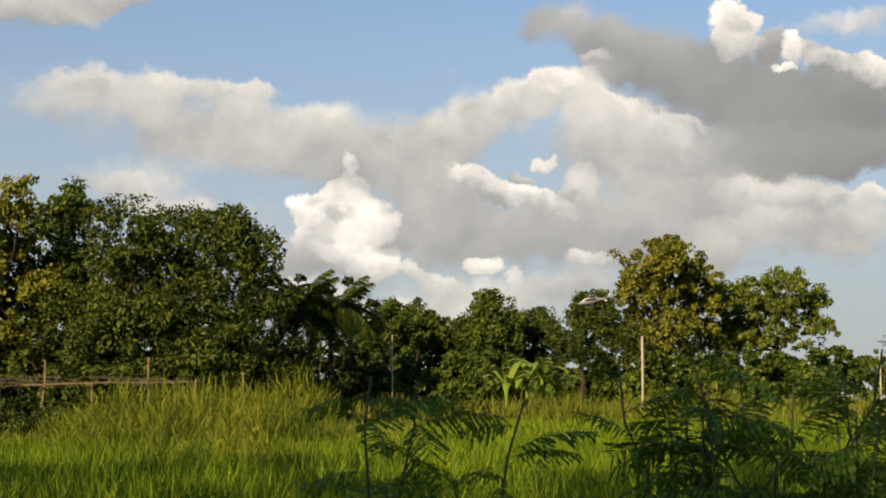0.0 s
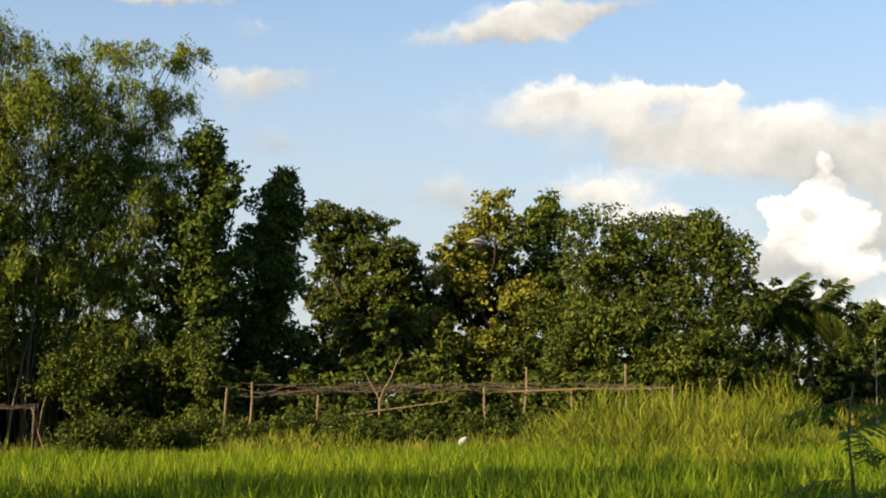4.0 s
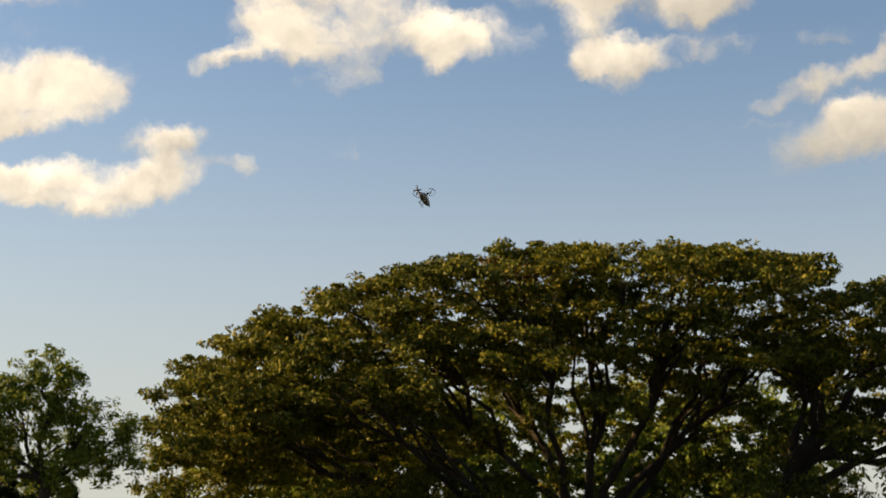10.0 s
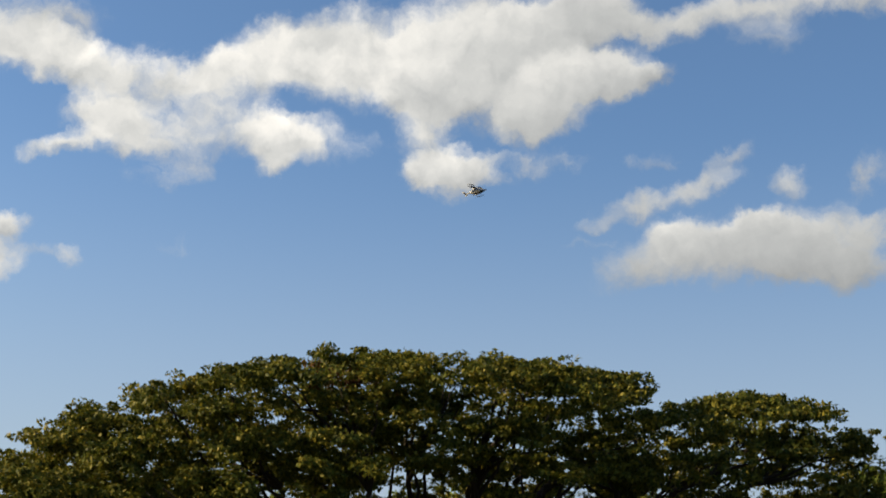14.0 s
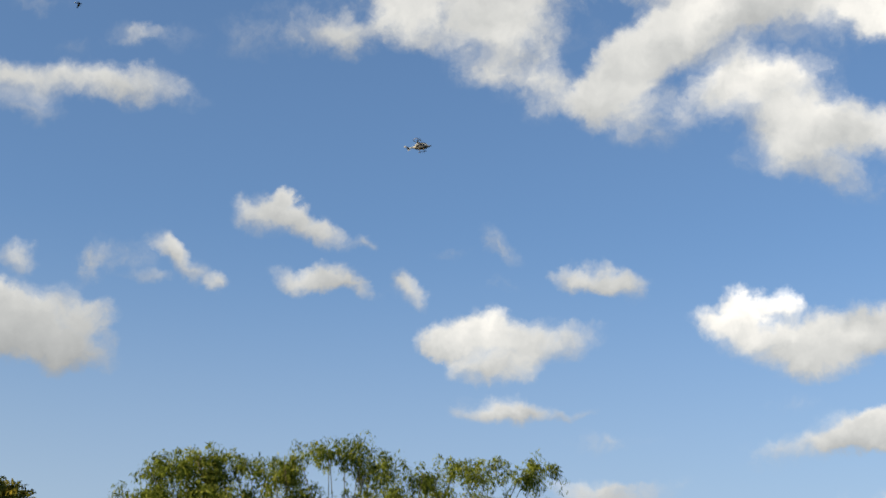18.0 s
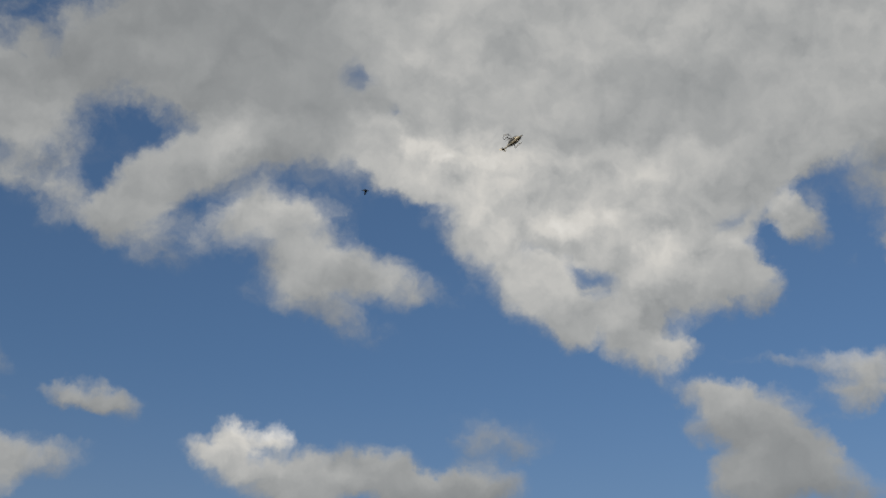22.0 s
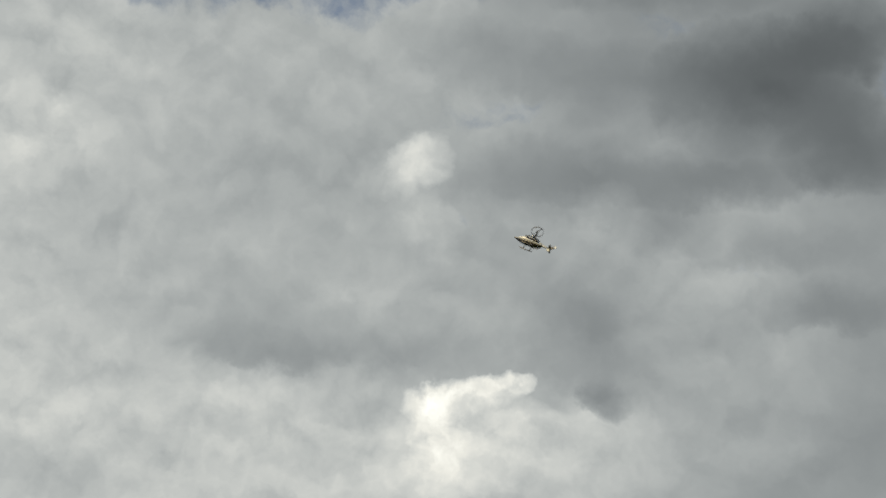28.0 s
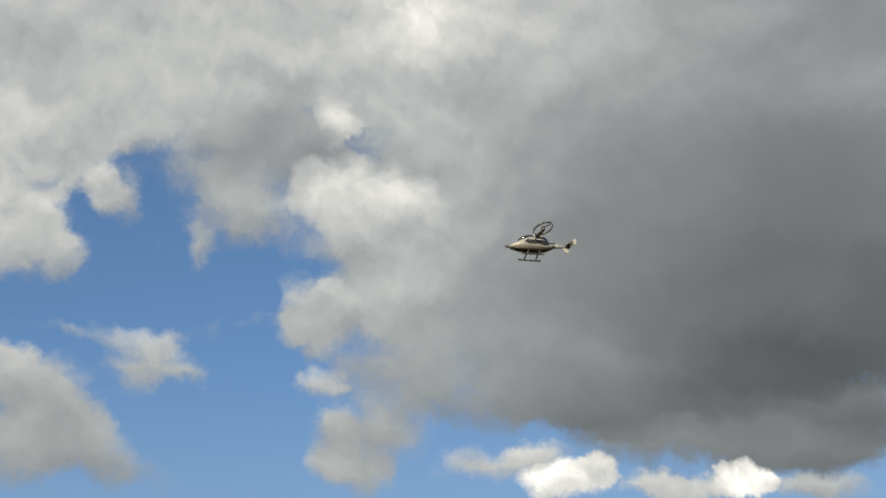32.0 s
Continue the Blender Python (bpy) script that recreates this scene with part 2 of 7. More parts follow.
# sky round 71 degrees
def patch_3():
    cloud(87.4, 21.3, 2.50, 1.66, -3, 1.00, 0.78)
    cloud(85.1, 21.5, 1.86, 1.07, 7, 0.50, 0.69)
    cloud(85.6, 20.2, 3.20, 0.64, 7, 0.40, 0.67)
    cloud(85.9, 18.6, 4.69, 1.23, 6, 1.10, 0.79)
    cloud(86.6, 17.5, 2.85, 1.33, 6, 1.10, 0.79)
    cloud(83.7, 18.2, 3.80, 1.33, 11, 1.10, 0.79)
    cloud(82.3, 19.1, 2.49, 1.07, -5, 0.90, 0.74)
    cloud(82.4, 17.9, 2.13, 1.07, 10, 0.90, 0.78)
    cloud(85.1, 17.0, 3.49, 0.58, 6, 0.80, 0.78)
    cloud(79.5, 16.7, 2.71, 0.77, 9, 0.80, 0.76)
    cloud(78.4, 16.9, 1.07, 0.64, 4, 0.50, 0.71)
    cloud(86.5, 14.8, 3.95, 0.70, 6, 0.70, 0.74)
    cloud(82.3, 14.8, 4.56, 1.22, 4, 1.20, 0.83)
    cloud(83.8, 14.9, 2.66, 1.07, 15, 1.00, 0.79)
    cloud(79.2, 15.3, 2.33, 1.07, 14, 1.00, 0.78)
    cloud(81.9, 14.1, 2.49, 0.50, 4, 0.90, 0.82)
    cloud(78.8, 16.1, 1.75, 0.88, 34, 0.70, 0.72)
    cloud(76.7, 16.1, 1.07, 0.43, 3, 0.40, 0.69)
    cloud(75.7, 16.0, 0.61, 0.61, 3, 0.70, 0.74)
    cloud(71.9, 17.0, 1.49, 0.53, -3, 0.35, 0.69)
    cloud(82.8, 22.6, 2.83, 1.40, 16, 1.00, 0.79)
    cloud(82.0, 23.2, 1.78, 1.14, 6, 0.90, 0.78)
    cloud(83.6, 23.7, 3.20, 1.33, 7, 0.40, 0.69)
    cloud(79.3, 23.4, 3.80, 1.33, -5, 1.10, 0.80)
    cloud(76.5, 23.2, 2.85, 1.20, -1, 1.10, 0.79)
    cloud(74.2, 22.9, 2.53, 1.52, 3, 1.10, 0.79)
    cloud(75.1, 21.4, 2.00, 1.26, 3, 1.00, 0.79)
    cloud(73.7, 21.0, 2.00, 1.26, 3, 1.00, 0.78)
    cloud(76.6, 20.0, 2.13, 0.57, 23, 0.90, 0.78)
    cloud(73.7, 20.0, 3.20, 0.75, 2, 0.60, 0.71)
    cloud(72.5, 19.2, 1.97, 0.70, 10, 0.70, 0.74)
    cloud(71.0, 22.8, 2.85, 1.52, 11, 1.10, 0.79)
    cloud(68.3, 23.7, 3.65, 1.67, 0, 1.20, 0.81)
    cloud(64.9, 23.9, 4.42, 1.91, -1, 1.30, 0.83)
    cloud(61.4, 23.8, 4.56, 1.98, -2, 1.20, 0.80)
    cloud(68.2, 20.9, 1.90, 1.52, 1, 1.10, 0.80)
    cloud(66.9, 21.0, 2.85, 1.33, 0, 1.10, 0.80)
    cloud(69.8, 21.3, 2.84, 1.35, 1, 0.90, 0.76)
    cloud(68.1, 19.9, 0.85, 0.54, 1, 0.80, 0.78)
    cloud(71.4, 20.7, 2.66, 1.60, 2, 0.60, 0.72)
    cloud(62.6, 21.5, 1.60, 1.70, -2, 0.90, 0.78)
    cloud(61.5, 20.4, 2.33, 0.87, 10, 1.00, 0.79)
    cloud(62.7, 19.8, 1.07, 0.64, -1, 0.90, 0.79)
    cloud(58.2, 20.7, 2.66, 0.43, 2, 0.40, 0.71)
    cloud(58.4, 22.0, 1.55, 0.97, 17, 0.80, 0.74)
    cloud(56.6, 23.1, 3.00, 1.60, 16, 1.00, 0.74)
    cloud(54.8, 23.8, 2.49, 1.07, 16, 0.90, 0.72)
    cloud(58.1, 24.0, 4.75, 1.42, -4, 1.10, 0.78)
    gap(65.2, 21.7, 0.85, 0.43, -1, 0.48)
    gap(60.5, 21.6, 0.75, 0.30, -2, 0.48)


sky_patch("clouds", patch_3)


# sky round 62 degrees
def patch_4():
    cloud(67.0, 25.1, 3.00, 1.33, 14, 1.00, 0.74)
    cloud(78.2, 24.6, 3.07, 1.75, 9, 0.70, 0.70)
    cloud(61.4, 25.5, 6.53, 1.70, 2, 1.20, 0.77)
    cloud(53.1, 20.7, 1.60, 0.53, 19, 0.35, 0.69)
    cloud(50.6, 20.6, 1.86, 0.53, 28, 0.45, 0.70)
    cloud(48.0, 19.8, 1.07, 0.80, -3, 0.40, 0.69)
    cloud(45.2, 20.0, 1.33, 1.33, -4, 0.40, 0.69)


sky_patch("clouds", patch_4)


# sky round 44 degrees
def patch_5():
    cloud(52.3, 17.4, 3.65, 1.37, 10, 1.20, 0.68)
    cloud(49.2, 17.4, 3.96, 1.67, -1, 1.20, 0.66)
    cloud(46.5, 17.4, 2.85, 1.90, -2, 1.10, 0.66)
    cloud(48.2, 16.4, 4.69, 1.00, -1, 1.10, 0.60)
    cloud(54.1, 16.7, 2.32, 0.93, 16, 0.80, 0.64)
    cloud(52.5, 18.0, 1.27, 0.70, 5, 1.10, 0.73)
    cloud(49.2, 18.1, 2.00, 0.60, 4, 1.00, 0.71)
    cloud(45.5, 16.6, 2.32, 1.24, 3, 0.80, 0.60)
    cloud(45.2, 17.9, 1.36, 0.77, -27, 0.80, 0.66)
    cloud(52.7, 19.2, 3.73, 0.71, 16, 0.90, 0.68)
    cloud(54.2, 18.9, 1.55, 0.93, 6, 0.80, 0.66)
    cloud(51.2, 19.8, 1.55, 0.54, 15, 0.80, 0.68)
    cloud(55.6, 18.2, 1.07, 0.32, 17, 0.50, 0.62)
    cloud(56.0, 17.5, 1.33, 0.27, 6, 0.45, 0.64)
    cloud(53.1, 20.4, 1.33, 0.32, 6, 0.35, 0.64)
    cloud(50.3, 20.6, 1.33, 0.53, 25, 0.40, 0.64)
    cloud(48.1, 19.6, 1.17, 0.85, 4, 0.45, 0.64)
    cloud(45.4, 20.2, 0.96, 0.53, 3, 0.40, 0.64)
    cloud(45.4, 19.6, 0.53, 0.75, 3, 0.45, 0.64)
    cloud(43.7, 20.1, 1.33, 1.17, -37, 0.40, 0.64)
    cloud(43.0, 19.3, 1.33, 0.43, 2, 0.45, 0.64)
    cloud(41.4, 20.0, 2.16, 0.73, -33, 1.00, 0.68)
    cloud(42.1, 20.5, 0.89, 0.50, 2, 0.90, 0.69)
    cloud(40.3, 19.5, 0.70, 0.46, 1, 0.80, 0.66)
    cloud(38.5, 22.2, 1.74, 1.04, 1, 1.10, 0.69)
    cloud(36.9, 22.0, 2.00, 0.80, -25, 1.00, 0.68)
    cloud(37.8, 22.9, 0.47, 0.47, 0, 1.00, 0.71)
    cloud(36.0, 21.6, 1.33, 0.64, -30, 0.60, 0.66)
    cloud(36.9, 19.8, 1.66, 0.67, -5, 1.00, 0.69)
    cloud(35.5, 20.0, 1.16, 0.87, 0, 1.00, 0.69)
    cloud(34.7, 19.5, 1.53, 0.44, -21, 0.70, 0.67)
    cloud(32.8, 19.5, 1.33, 0.75, -47, 0.50, 0.64)
    cloud(28.7, 15.2, 3.20, 0.75, -1, 0.45, 0.66)
    cloud(34.5, 21.4, 0.80, 0.53, -1, 0.35, 0.64)
    cloud(60.3, 24.8, 3.83, 1.77, 10, 1.30, 0.71)
    cloud(57.0, 25.5, 3.35, 1.46, 8, 1.20, 0.70)
    cloud(55.0, 26.0, 2.33, 1.60, -13, 1.00, 0.67)
    cloud(60.9, 23.1, 3.65, 1.83, 10, 1.20, 0.69)
    cloud(57.7, 22.3, 2.22, 1.33, 18, 1.10, 0.66)
    cloud(55.0, 23.7, 2.85, 1.20, 7, 1.10, 0.64)
    cloud(52.7, 23.9, 1.32, 0.66, 6, 0.70, 0.62)
    cloud(61.0, 19.9, 1.78, 0.99, 9, 0.90, 0.69)
    cloud(58.5, 20.2, 3.20, 0.53, 8, 0.50, 0.66)
    cloud(60.0, 27.1, 2.66, 1.60, 10, 0.50, 0.64)
    cloud(56.1, 27.5, 2.63, 2.11, -22, 0.70, 0.66)
    cloud(49.0, 26.1, 6.44, 1.00, 5, 1.10, 0.69)
    cloud(45.2, 26.3, 3.99, 1.10, 0, 1.00, 0.69)
    cloud(48.4, 25.0, 2.13, 0.70, 0, 0.80, 0.66)
    cloud(51.8, 25.9, 2.84, 0.92, 11, 0.90, 0.68)
    cloud(50.5, 27.3, 1.60, 0.43, 6, 0.35, 0.64)
    cloud(47.0, 27.5, 1.60, 0.43, 4, 0.35, 0.64)
    cloud(48.5, 28.9, 1.60, 0.85, 5, 0.50, 0.64)
    cloud(44.4, 28.2, 1.33, 0.53, 3, 0.40, 0.64)


sky_patch("clouds", patch_5)


# sky round 29 degrees
def patch_6():
    cloud(30.6, 18.1, 2.15, 1.14, 12, 1.10, 0.78)
    cloud(29.0, 17.6, 2.22, 1.33, -3, 1.10, 0.76)
    cloud(26.8, 17.8, 2.50, 1.10, 1, 1.00, 0.70)
    cloud(31.5, 17.7, 1.35, 0.71, 2, 0.90, 0.75)
    cloud(29.2, 16.7, 2.13, 0.71, 2, 0.90, 0.70)
    cloud(25.0, 20.1, 2.13, 0.85, -5, 0.90, 0.69)
    cloud(26.1, 20.1, 1.10, 0.53, 1, 0.70, 0.71)
    cloud(24.2, 19.8, 1.32, 0.79, -20, 0.70, 0.66)
    cloud(30.7, 21.0, 1.86, 0.53, 2, 0.35, 0.67)
    cloud(29.1, 21.2, 1.60, 0.75, -38, 0.35, 0.67)
    cloud(29.3, 19.7, 2.13, 0.53, 2, 0.30, 0.65)
    cloud(34.5, 21.4, 1.07, 0.43, 4, 0.35, 0.67)
    cloud(32.8, 19.5, 1.17, 0.75, -47, 0.60, 0.72)
    cloud(28.3, 15.1, 3.99, 0.53, 4, 0.50, 0.72)
    cloud(28.7, 15.3, 1.60, 0.75, 1, 0.45, 0.72)
    cloud(24.8, 14.0, 3.20, 0.53, 0, 0.35, 0.70)
    cloud(17.9, 15.4, 1.86, 0.53, -1, 0.40, 0.70)
    cloud(15.0, 14.4, 2.50, 1.00, -2, 1.00, 0.77)
    cloud(14.9, 14.9, 0.67, 0.50, -2, 1.00, 0.79)
    cloud(16.9, 13.9, 4.26, 0.64, -1, 0.60, 0.72)
    cloud(12.6, 14.6, 2.13, 0.64, 13, 0.60, 0.72)
    cloud(24.8, 12.3, 4.26, 0.64, 4, 0.60, 0.72)
    cloud(13.8, 14.0, 1.42, 0.53, -2, 0.90, 0.75)
    cloud(37.8, 29.1, 5.86, 1.60, 6, 0.40, 0.67)
    cloud(36.3, 28.8, 2.13, 1.07, 5, 0.40, 0.67)
    cloud(44.4, 28.1, 2.13, 0.80, -6, 0.40, 0.70)


sky_patch("clouds", patch_6)


# sky round 19 degrees
def patch_7():
    cloud(19.1, 17.8, 2.22, 1.14, -9, 1.10, 0.77)
    cloud(15.8, 17.0, 3.00, 1.00, 0, 1.00, 0.68)
    cloud(14.0, 18.4, 3.33, 0.80, -6, 1.00, 0.70)
    cloud(19.6, 19.2, 1.03, 0.77, 1, 1.30, 0.91)
    cloud(18.2, 19.2, 1.03, 0.71, 0, 1.30, 0.90)
    cloud(20.4, 18.5, 1.74, 0.82, 6, 1.10, 0.83)
    cloud(17.5, 17.9, 3.20, 1.28, -10, 1.20, 0.78)
    cloud(17.3, 16.8, 2.00, 0.87, 0, 1.00, 0.71)
    cloud(14.6, 17.8, 3.96, 1.10, -6, 1.20, 0.71)
    cloud(11.8, 17.4, 3.96, 1.03, -1, 1.20, 0.67)
    cloud(9.8, 17.6, 2.16, 1.07, -12, 1.00, 0.67)
    cloud(9.6, 19.2, 3.30, 1.28, -7, 0.60, 0.66)
    cloud(8.6, 18.8, 2.13, 0.64, -33, 0.40, 0.66)
    cloud(18.0, 27.5, 2.74, 1.28, -5, 1.20, 0.79)
    cloud(17.6, 26.1, 3.39, 1.94, -15, 1.30, 0.74)
    cloud(17.1, 24.4, 2.79, 1.33, 0, 1.10, 0.71)
    cloud(15.0, 25.4, 3.32, 1.33, -11, 1.10, 0.73)
    cloud(12.6, 24.7, 2.90, 1.01, -7, 0.80, 0.71)
    cloud(15.0, 23.5, 2.41, 1.14, -16, 0.70, 0.69)
    cloud(20.2, 27.5, 2.66, 1.07, 31, 0.60, 0.77)
    cloud(20.4, 26.7, 2.13, 1.33, 1, 0.50, 0.74)
    gap(12.6, 26.2, 1.07, 0.47, -42, 0.30)
    cloud(13.9, 29.8, 2.59, 1.83, -22, 1.20, 0.88)
    cloud(11.5, 29.5, 3.30, 2.15, -13, 1.40, 0.92)
    cloud(11.0, 29.7, 1.72, 1.09, -3, 1.40, 1.01)
    cloud(8.0, 28.5, 4.30, 3.01, -25, 1.40, 0.89)
    cloud(4.5, 28.6, 4.88, 3.25, -6, 1.40, 0.85)
    cloud(1.8, 27.9, 3.44, 4.01, -7, 1.40, 0.85)
    cloud(10.4, 27.2, 2.59, 1.46, -38, 1.20, 0.85)
    cloud(8.7, 25.6, 3.04, 1.67, -34, 1.20, 0.80)
    cloud(7.0, 23.8, 2.06, 1.46, -25, 1.10, 0.77)
    cloud(6.1, 23.1, 0.93, 1.07, -4, 1.00, 0.75)
    cloud(3.4, 23.9, 2.85, 2.37, -6, 1.10, 0.80)
    cloud(3.4, 22.3, 2.32, 1.16, -26, 0.80, 0.73)
    cloud(6.0, 26.9, 3.49, 1.08, -5, 0.80, 0.92)
    cloud(13.9, 31.7, 2.00, 1.60, -2, 1.00, 0.80)
    cloud(7.8, 31.4, 5.40, 1.85, -5, 1.20, 0.81)
    cloud(3.1, 30.9, 4.56, 1.67, -8, 1.20, 0.78)
    gap(5.1, 25.0, 1.07, 0.55, -26, 0.48)
    gap(16.8, 29.2, 1.07, 0.38, -25, 0.36)
    cloud(21.3, 31.7, 3.17, 1.74, 2, 1.10, 0.69)
    cloud(17.6, 31.8, 3.32, 1.90, 0, 1.10, 0.68)
    cloud(21.2, 29.4, 3.32, 1.58, 12, 1.10, 0.74)
    cloud(20.3, 30.5, 1.66, 1.07, 1, 1.00, 0.85)
    cloud(17.8, 30.1, 2.13, 1.36, -20, 0.80, 0.69)
    cloud(23.1, 28.5, 3.33, 1.33, 33, 1.00, 0.74)
    cloud(24.5, 27.2, 3.29, 1.58, 23, 0.70, 0.72)
    cloud(23.7, 26.1, 2.93, 1.60, -17, 0.55, 0.70)
    cloud(26.6, 27.0, 2.93, 1.38, 4, 0.45, 0.70)
    cloud(15.4, 31.1, 1.75, 1.75, -1, 0.70, 0.67)
    cloud(16.3, 32.6, 2.66, 1.33, -1, 1.00, 0.65)
    cloud(33.4, 31.4, 3.91, 1.14, -2, 0.90, 0.74)
    cloud(32.8, 29.8, 2.00, 1.53, -13, 1.00, 0.77)
    cloud(31.0, 31.1, 3.58, 1.67, 7, 0.65, 0.70)
    cloud(29.0, 30.2, 2.66, 2.13, -35, 0.55, 0.72)
    cloud(29.1, 28.7, 2.93, 1.38, -25, 0.55, 0.72)
    cloud(29.3, 27.8, 2.66, 0.85, -10, 0.55, 0.74)
    cloud(27.9, 31.3, 2.93, 2.40, 5, 0.55, 0.68)
    cloud(30.1, 29.5, 1.60, 1.60, 6, 0.55, 0.74)
    cloud(36.0, 31.2, 3.20, 1.07, -11, 0.60, 0.74)
    cloud(36.6, 29.1, 2.66, 1.33, 10, 0.35, 0.66)
    gap(26.1, 30.2, 1.17, 0.96, 4, 0.30)


sky_patch("clouds", patch_7)


# sky round 11 degrees
def patch_8():
    cloud(1.4, 28.0, 4.26, 2.41, -14, 1.20, 0.87)
    cloud(2.8, 25.3, 3.51, 1.61, -13, 1.10, 0.81)
    cloud(0.4, 25.8, 2.49, 1.61, -19, 1.10, 0.83)
    cloud(-1.1, 24.8, 1.53, 0.75, -20, 0.80, 0.79)
    cloud(6.3, 23.9, 1.44, 1.44, -2, 0.90, 0.77)
    cloud(7.2, 25.0, 2.28, 1.37, -1, 1.00, 0.81)
    cloud(3.6, 23.2, 3.20, 0.94, -18, 0.60, 0.75)
    cloud(3.2, 21.7, 2.13, 0.77, -38, 0.45, 0.71)
    cloud(1.8, 22.6, 1.70, 0.43, 2, 0.50, 0.80)
    cloud(4.8, 26.7, 3.22, 1.76, -2, 1.10, 0.88)
    gap(5.8, 25.2, 0.85, 0.43, -22, 0.42)
    cloud(6.0, 33.5, 6.65, 2.63, -2, 1.30, 0.83)
    cloud(-1.4, 32.6, 5.54, 3.05, -6, 1.30, 0.80)
    cloud(-5.5, 31.5, 4.15, 3.05, -8, 1.30, 0.80)
    cloud(-3.4, 29.7, 3.22, 1.32, -7, 1.10, 0.81)
    cloud(-1.0, 28.8, 2.49, 1.32, -6, 1.10, 0.84)
    cloud(12.1, 33.7, 3.55, 2.70, 1, 1.20, 0.85)
    cloud(1.2, 30.9, 4.26, 1.70, -5, 1.20, 0.77)
    cloud(21.1, 33.5, 6.75, 2.66, 6, 0.75, 0.68)
    cloud(17.8, 32.3, 3.41, 2.13, 4, 0.60, 0.65)
    cloud(28.6, 32.6, 5.11, 1.92, 10, 0.50, 0.64)
    gap(15.6, 32.6, 0.81, 1.07, -27, 0.42)
    gap(25.5, 29.5, 1.49, 0.85, 8, 0.30)
    cloud(-0.4, 19.9, 2.98, 1.59, -9, 1.20, 0.71)
    cloud(0.6, 20.8, 1.83, 0.97, -3, 1.00, 0.76)
    cloud(-2.2, 18.7, 1.98, 1.10, -24, 1.00, 0.65)
    cloud(-5.3, 21.2, 1.92, 1.05, 5, 0.90, 0.78)
    cloud(-3.6, 21.5, 2.13, 0.60, -5, 0.45, 0.76)
    cloud(-1.5, 21.8, 2.13, 0.34, -15, 0.45, 0.76)


sky_patch("clouds", patch_8)


# sky round 1 degrees
def patch_9():
    cloud(-13.3, 35.9, 3.81, 1.46, -9, 1.10, 0.74)
    cloud(-10.8, 36.0, 2.74, 1.37, -7, 1.00, 0.74)
    cloud(22.5, 36.5, 4.47, 3.73, 13, 0.70, 0.65)
    cloud(21.6, 34.4, 4.26, 3.41, 12, 0.60, 0.63)
    cloud(16.4, 38.5, 5.56, 2.20, 10, 1.10, 0.83)
    cloud(17.3, 36.1, 4.69, 3.41, 10, 0.60, 0.74)
    cloud(18.5, 33.6, 4.69, 3.20, 10, 0.60, 0.64)
    cloud(18.4, 30.1, 2.88, 1.15, 9, 0.90, 0.72)
    cloud(14.4, 30.8, 1.76, 1.05, -24, 1.10, 0.88)
    gap(15.0, 32.6, 0.72, 0.72, -33, 0.36)
    gap(13.6, 31.4, 0.38, 0.47, 7, 0.36)
    cloud(9.8, 37.7, 4.26, 2.41, 5, 1.20, 0.90)
    cloud(9.3, 38.6, 1.22, 0.91, 5, 1.00, 0.97)
    cloud(12.0, 35.0, 4.26, 2.41, 6, 1.20, 0.85)
    cloud(5.7, 36.9, 5.11, 2.70, 3, 1.20, 0.82)
    cloud(1.8, 38.7, 5.68, 2.70, 0, 1.20, 0.77)
    cloud(-5.0, 38.9, 5.54, 2.35, -4, 1.30, 0.69)
    cloud(-10.2, 37.7, 4.26, 1.76, -7, 1.50, 0.63)
    cloud(-15.5, 38.3, 4.98, 1.66, -10, 1.30, 0.70)
    cloud(-2.2, 35.2, 5.68, 2.41, -2, 1.20, 0.81)
    cloud(3.0, 33.8, 5.11, 2.13, 1, 1.20, 0.82)
    cloud(0.5, 31.7, 4.07, 1.25, 0, 1.40, 0.69)
    cloud(4.2, 31.8, 5.40, 1.31, 2, 1.20, 0.74)
    cloud(-8.6, 34.9, 4.26, 1.87, -6, 1.20, 0.83)
    cloud(-12.9, 33.6, 3.41, 1.87, -8, 1.20, 0.86)
    cloud(-7.1, 32.7, 5.11, 1.56, -4, 1.20, 0.83)
    cloud(-15.7, 32.6, 2.77, 1.66, -9, 1.30, 0.93)
    cloud(-4.5, 30.9, 4.98, 1.32, -3, 1.10, 0.78)
    cloud(-9.4, 31.2, 3.51, 1.15, -6, 0.90, 0.81)
    cloud(-13.7, 30.6, 2.49, 1.35, -8, 1.10, 0.86)
    cloud(10.2, 28.9, 4.87, 1.40, -8, 1.00, 0.88)
    cloud(4.1, 28.9, 3.66, 1.61, 1, 1.10, 0.83)
    cloud(-1.0, 29.1, 2.04, 1.36, -31, 0.80, 0.74)
    cloud(-9.9, 28.9, 3.58, 1.57, -16, 0.80, 0.60)
    cloud(-12.0, 28.6, 1.61, 0.53, -22, 1.10, 0.56)
    cloud(-9.3, 30.0, 1.70, 0.85, -5, 0.80, 0.59)
    cloud(-12.6, 29.5, 0.89, 0.61, -7, 1.30, 0.94)
    cloud(-14.1, 27.2, 3.18, 1.27, -7, 1.30, 0.91)
    cloud(-12.4, 26.5, 2.59, 1.10, -6, 1.00, 0.85)
    cloud(-15.2, 25.4, 3.37, 1.61, -7, 1.10, 0.81)
    cloud(-8.5, 26.9, 3.20, 1.53, -35, 0.60, 0.76)
    cloud(-3.0, 27.1, 0.79, 1.34, -2, 1.00, 0.83)
    cloud(-3.9, 27.1, 0.64, 1.28, -2, 0.50, 0.74)
    cloud(-6.7, 25.3, 1.07, 1.49, 17, 0.50, 0.72)
    cloud(-11.7, 23.1, 1.67, 1.28, -5, 1.00, 0.82)
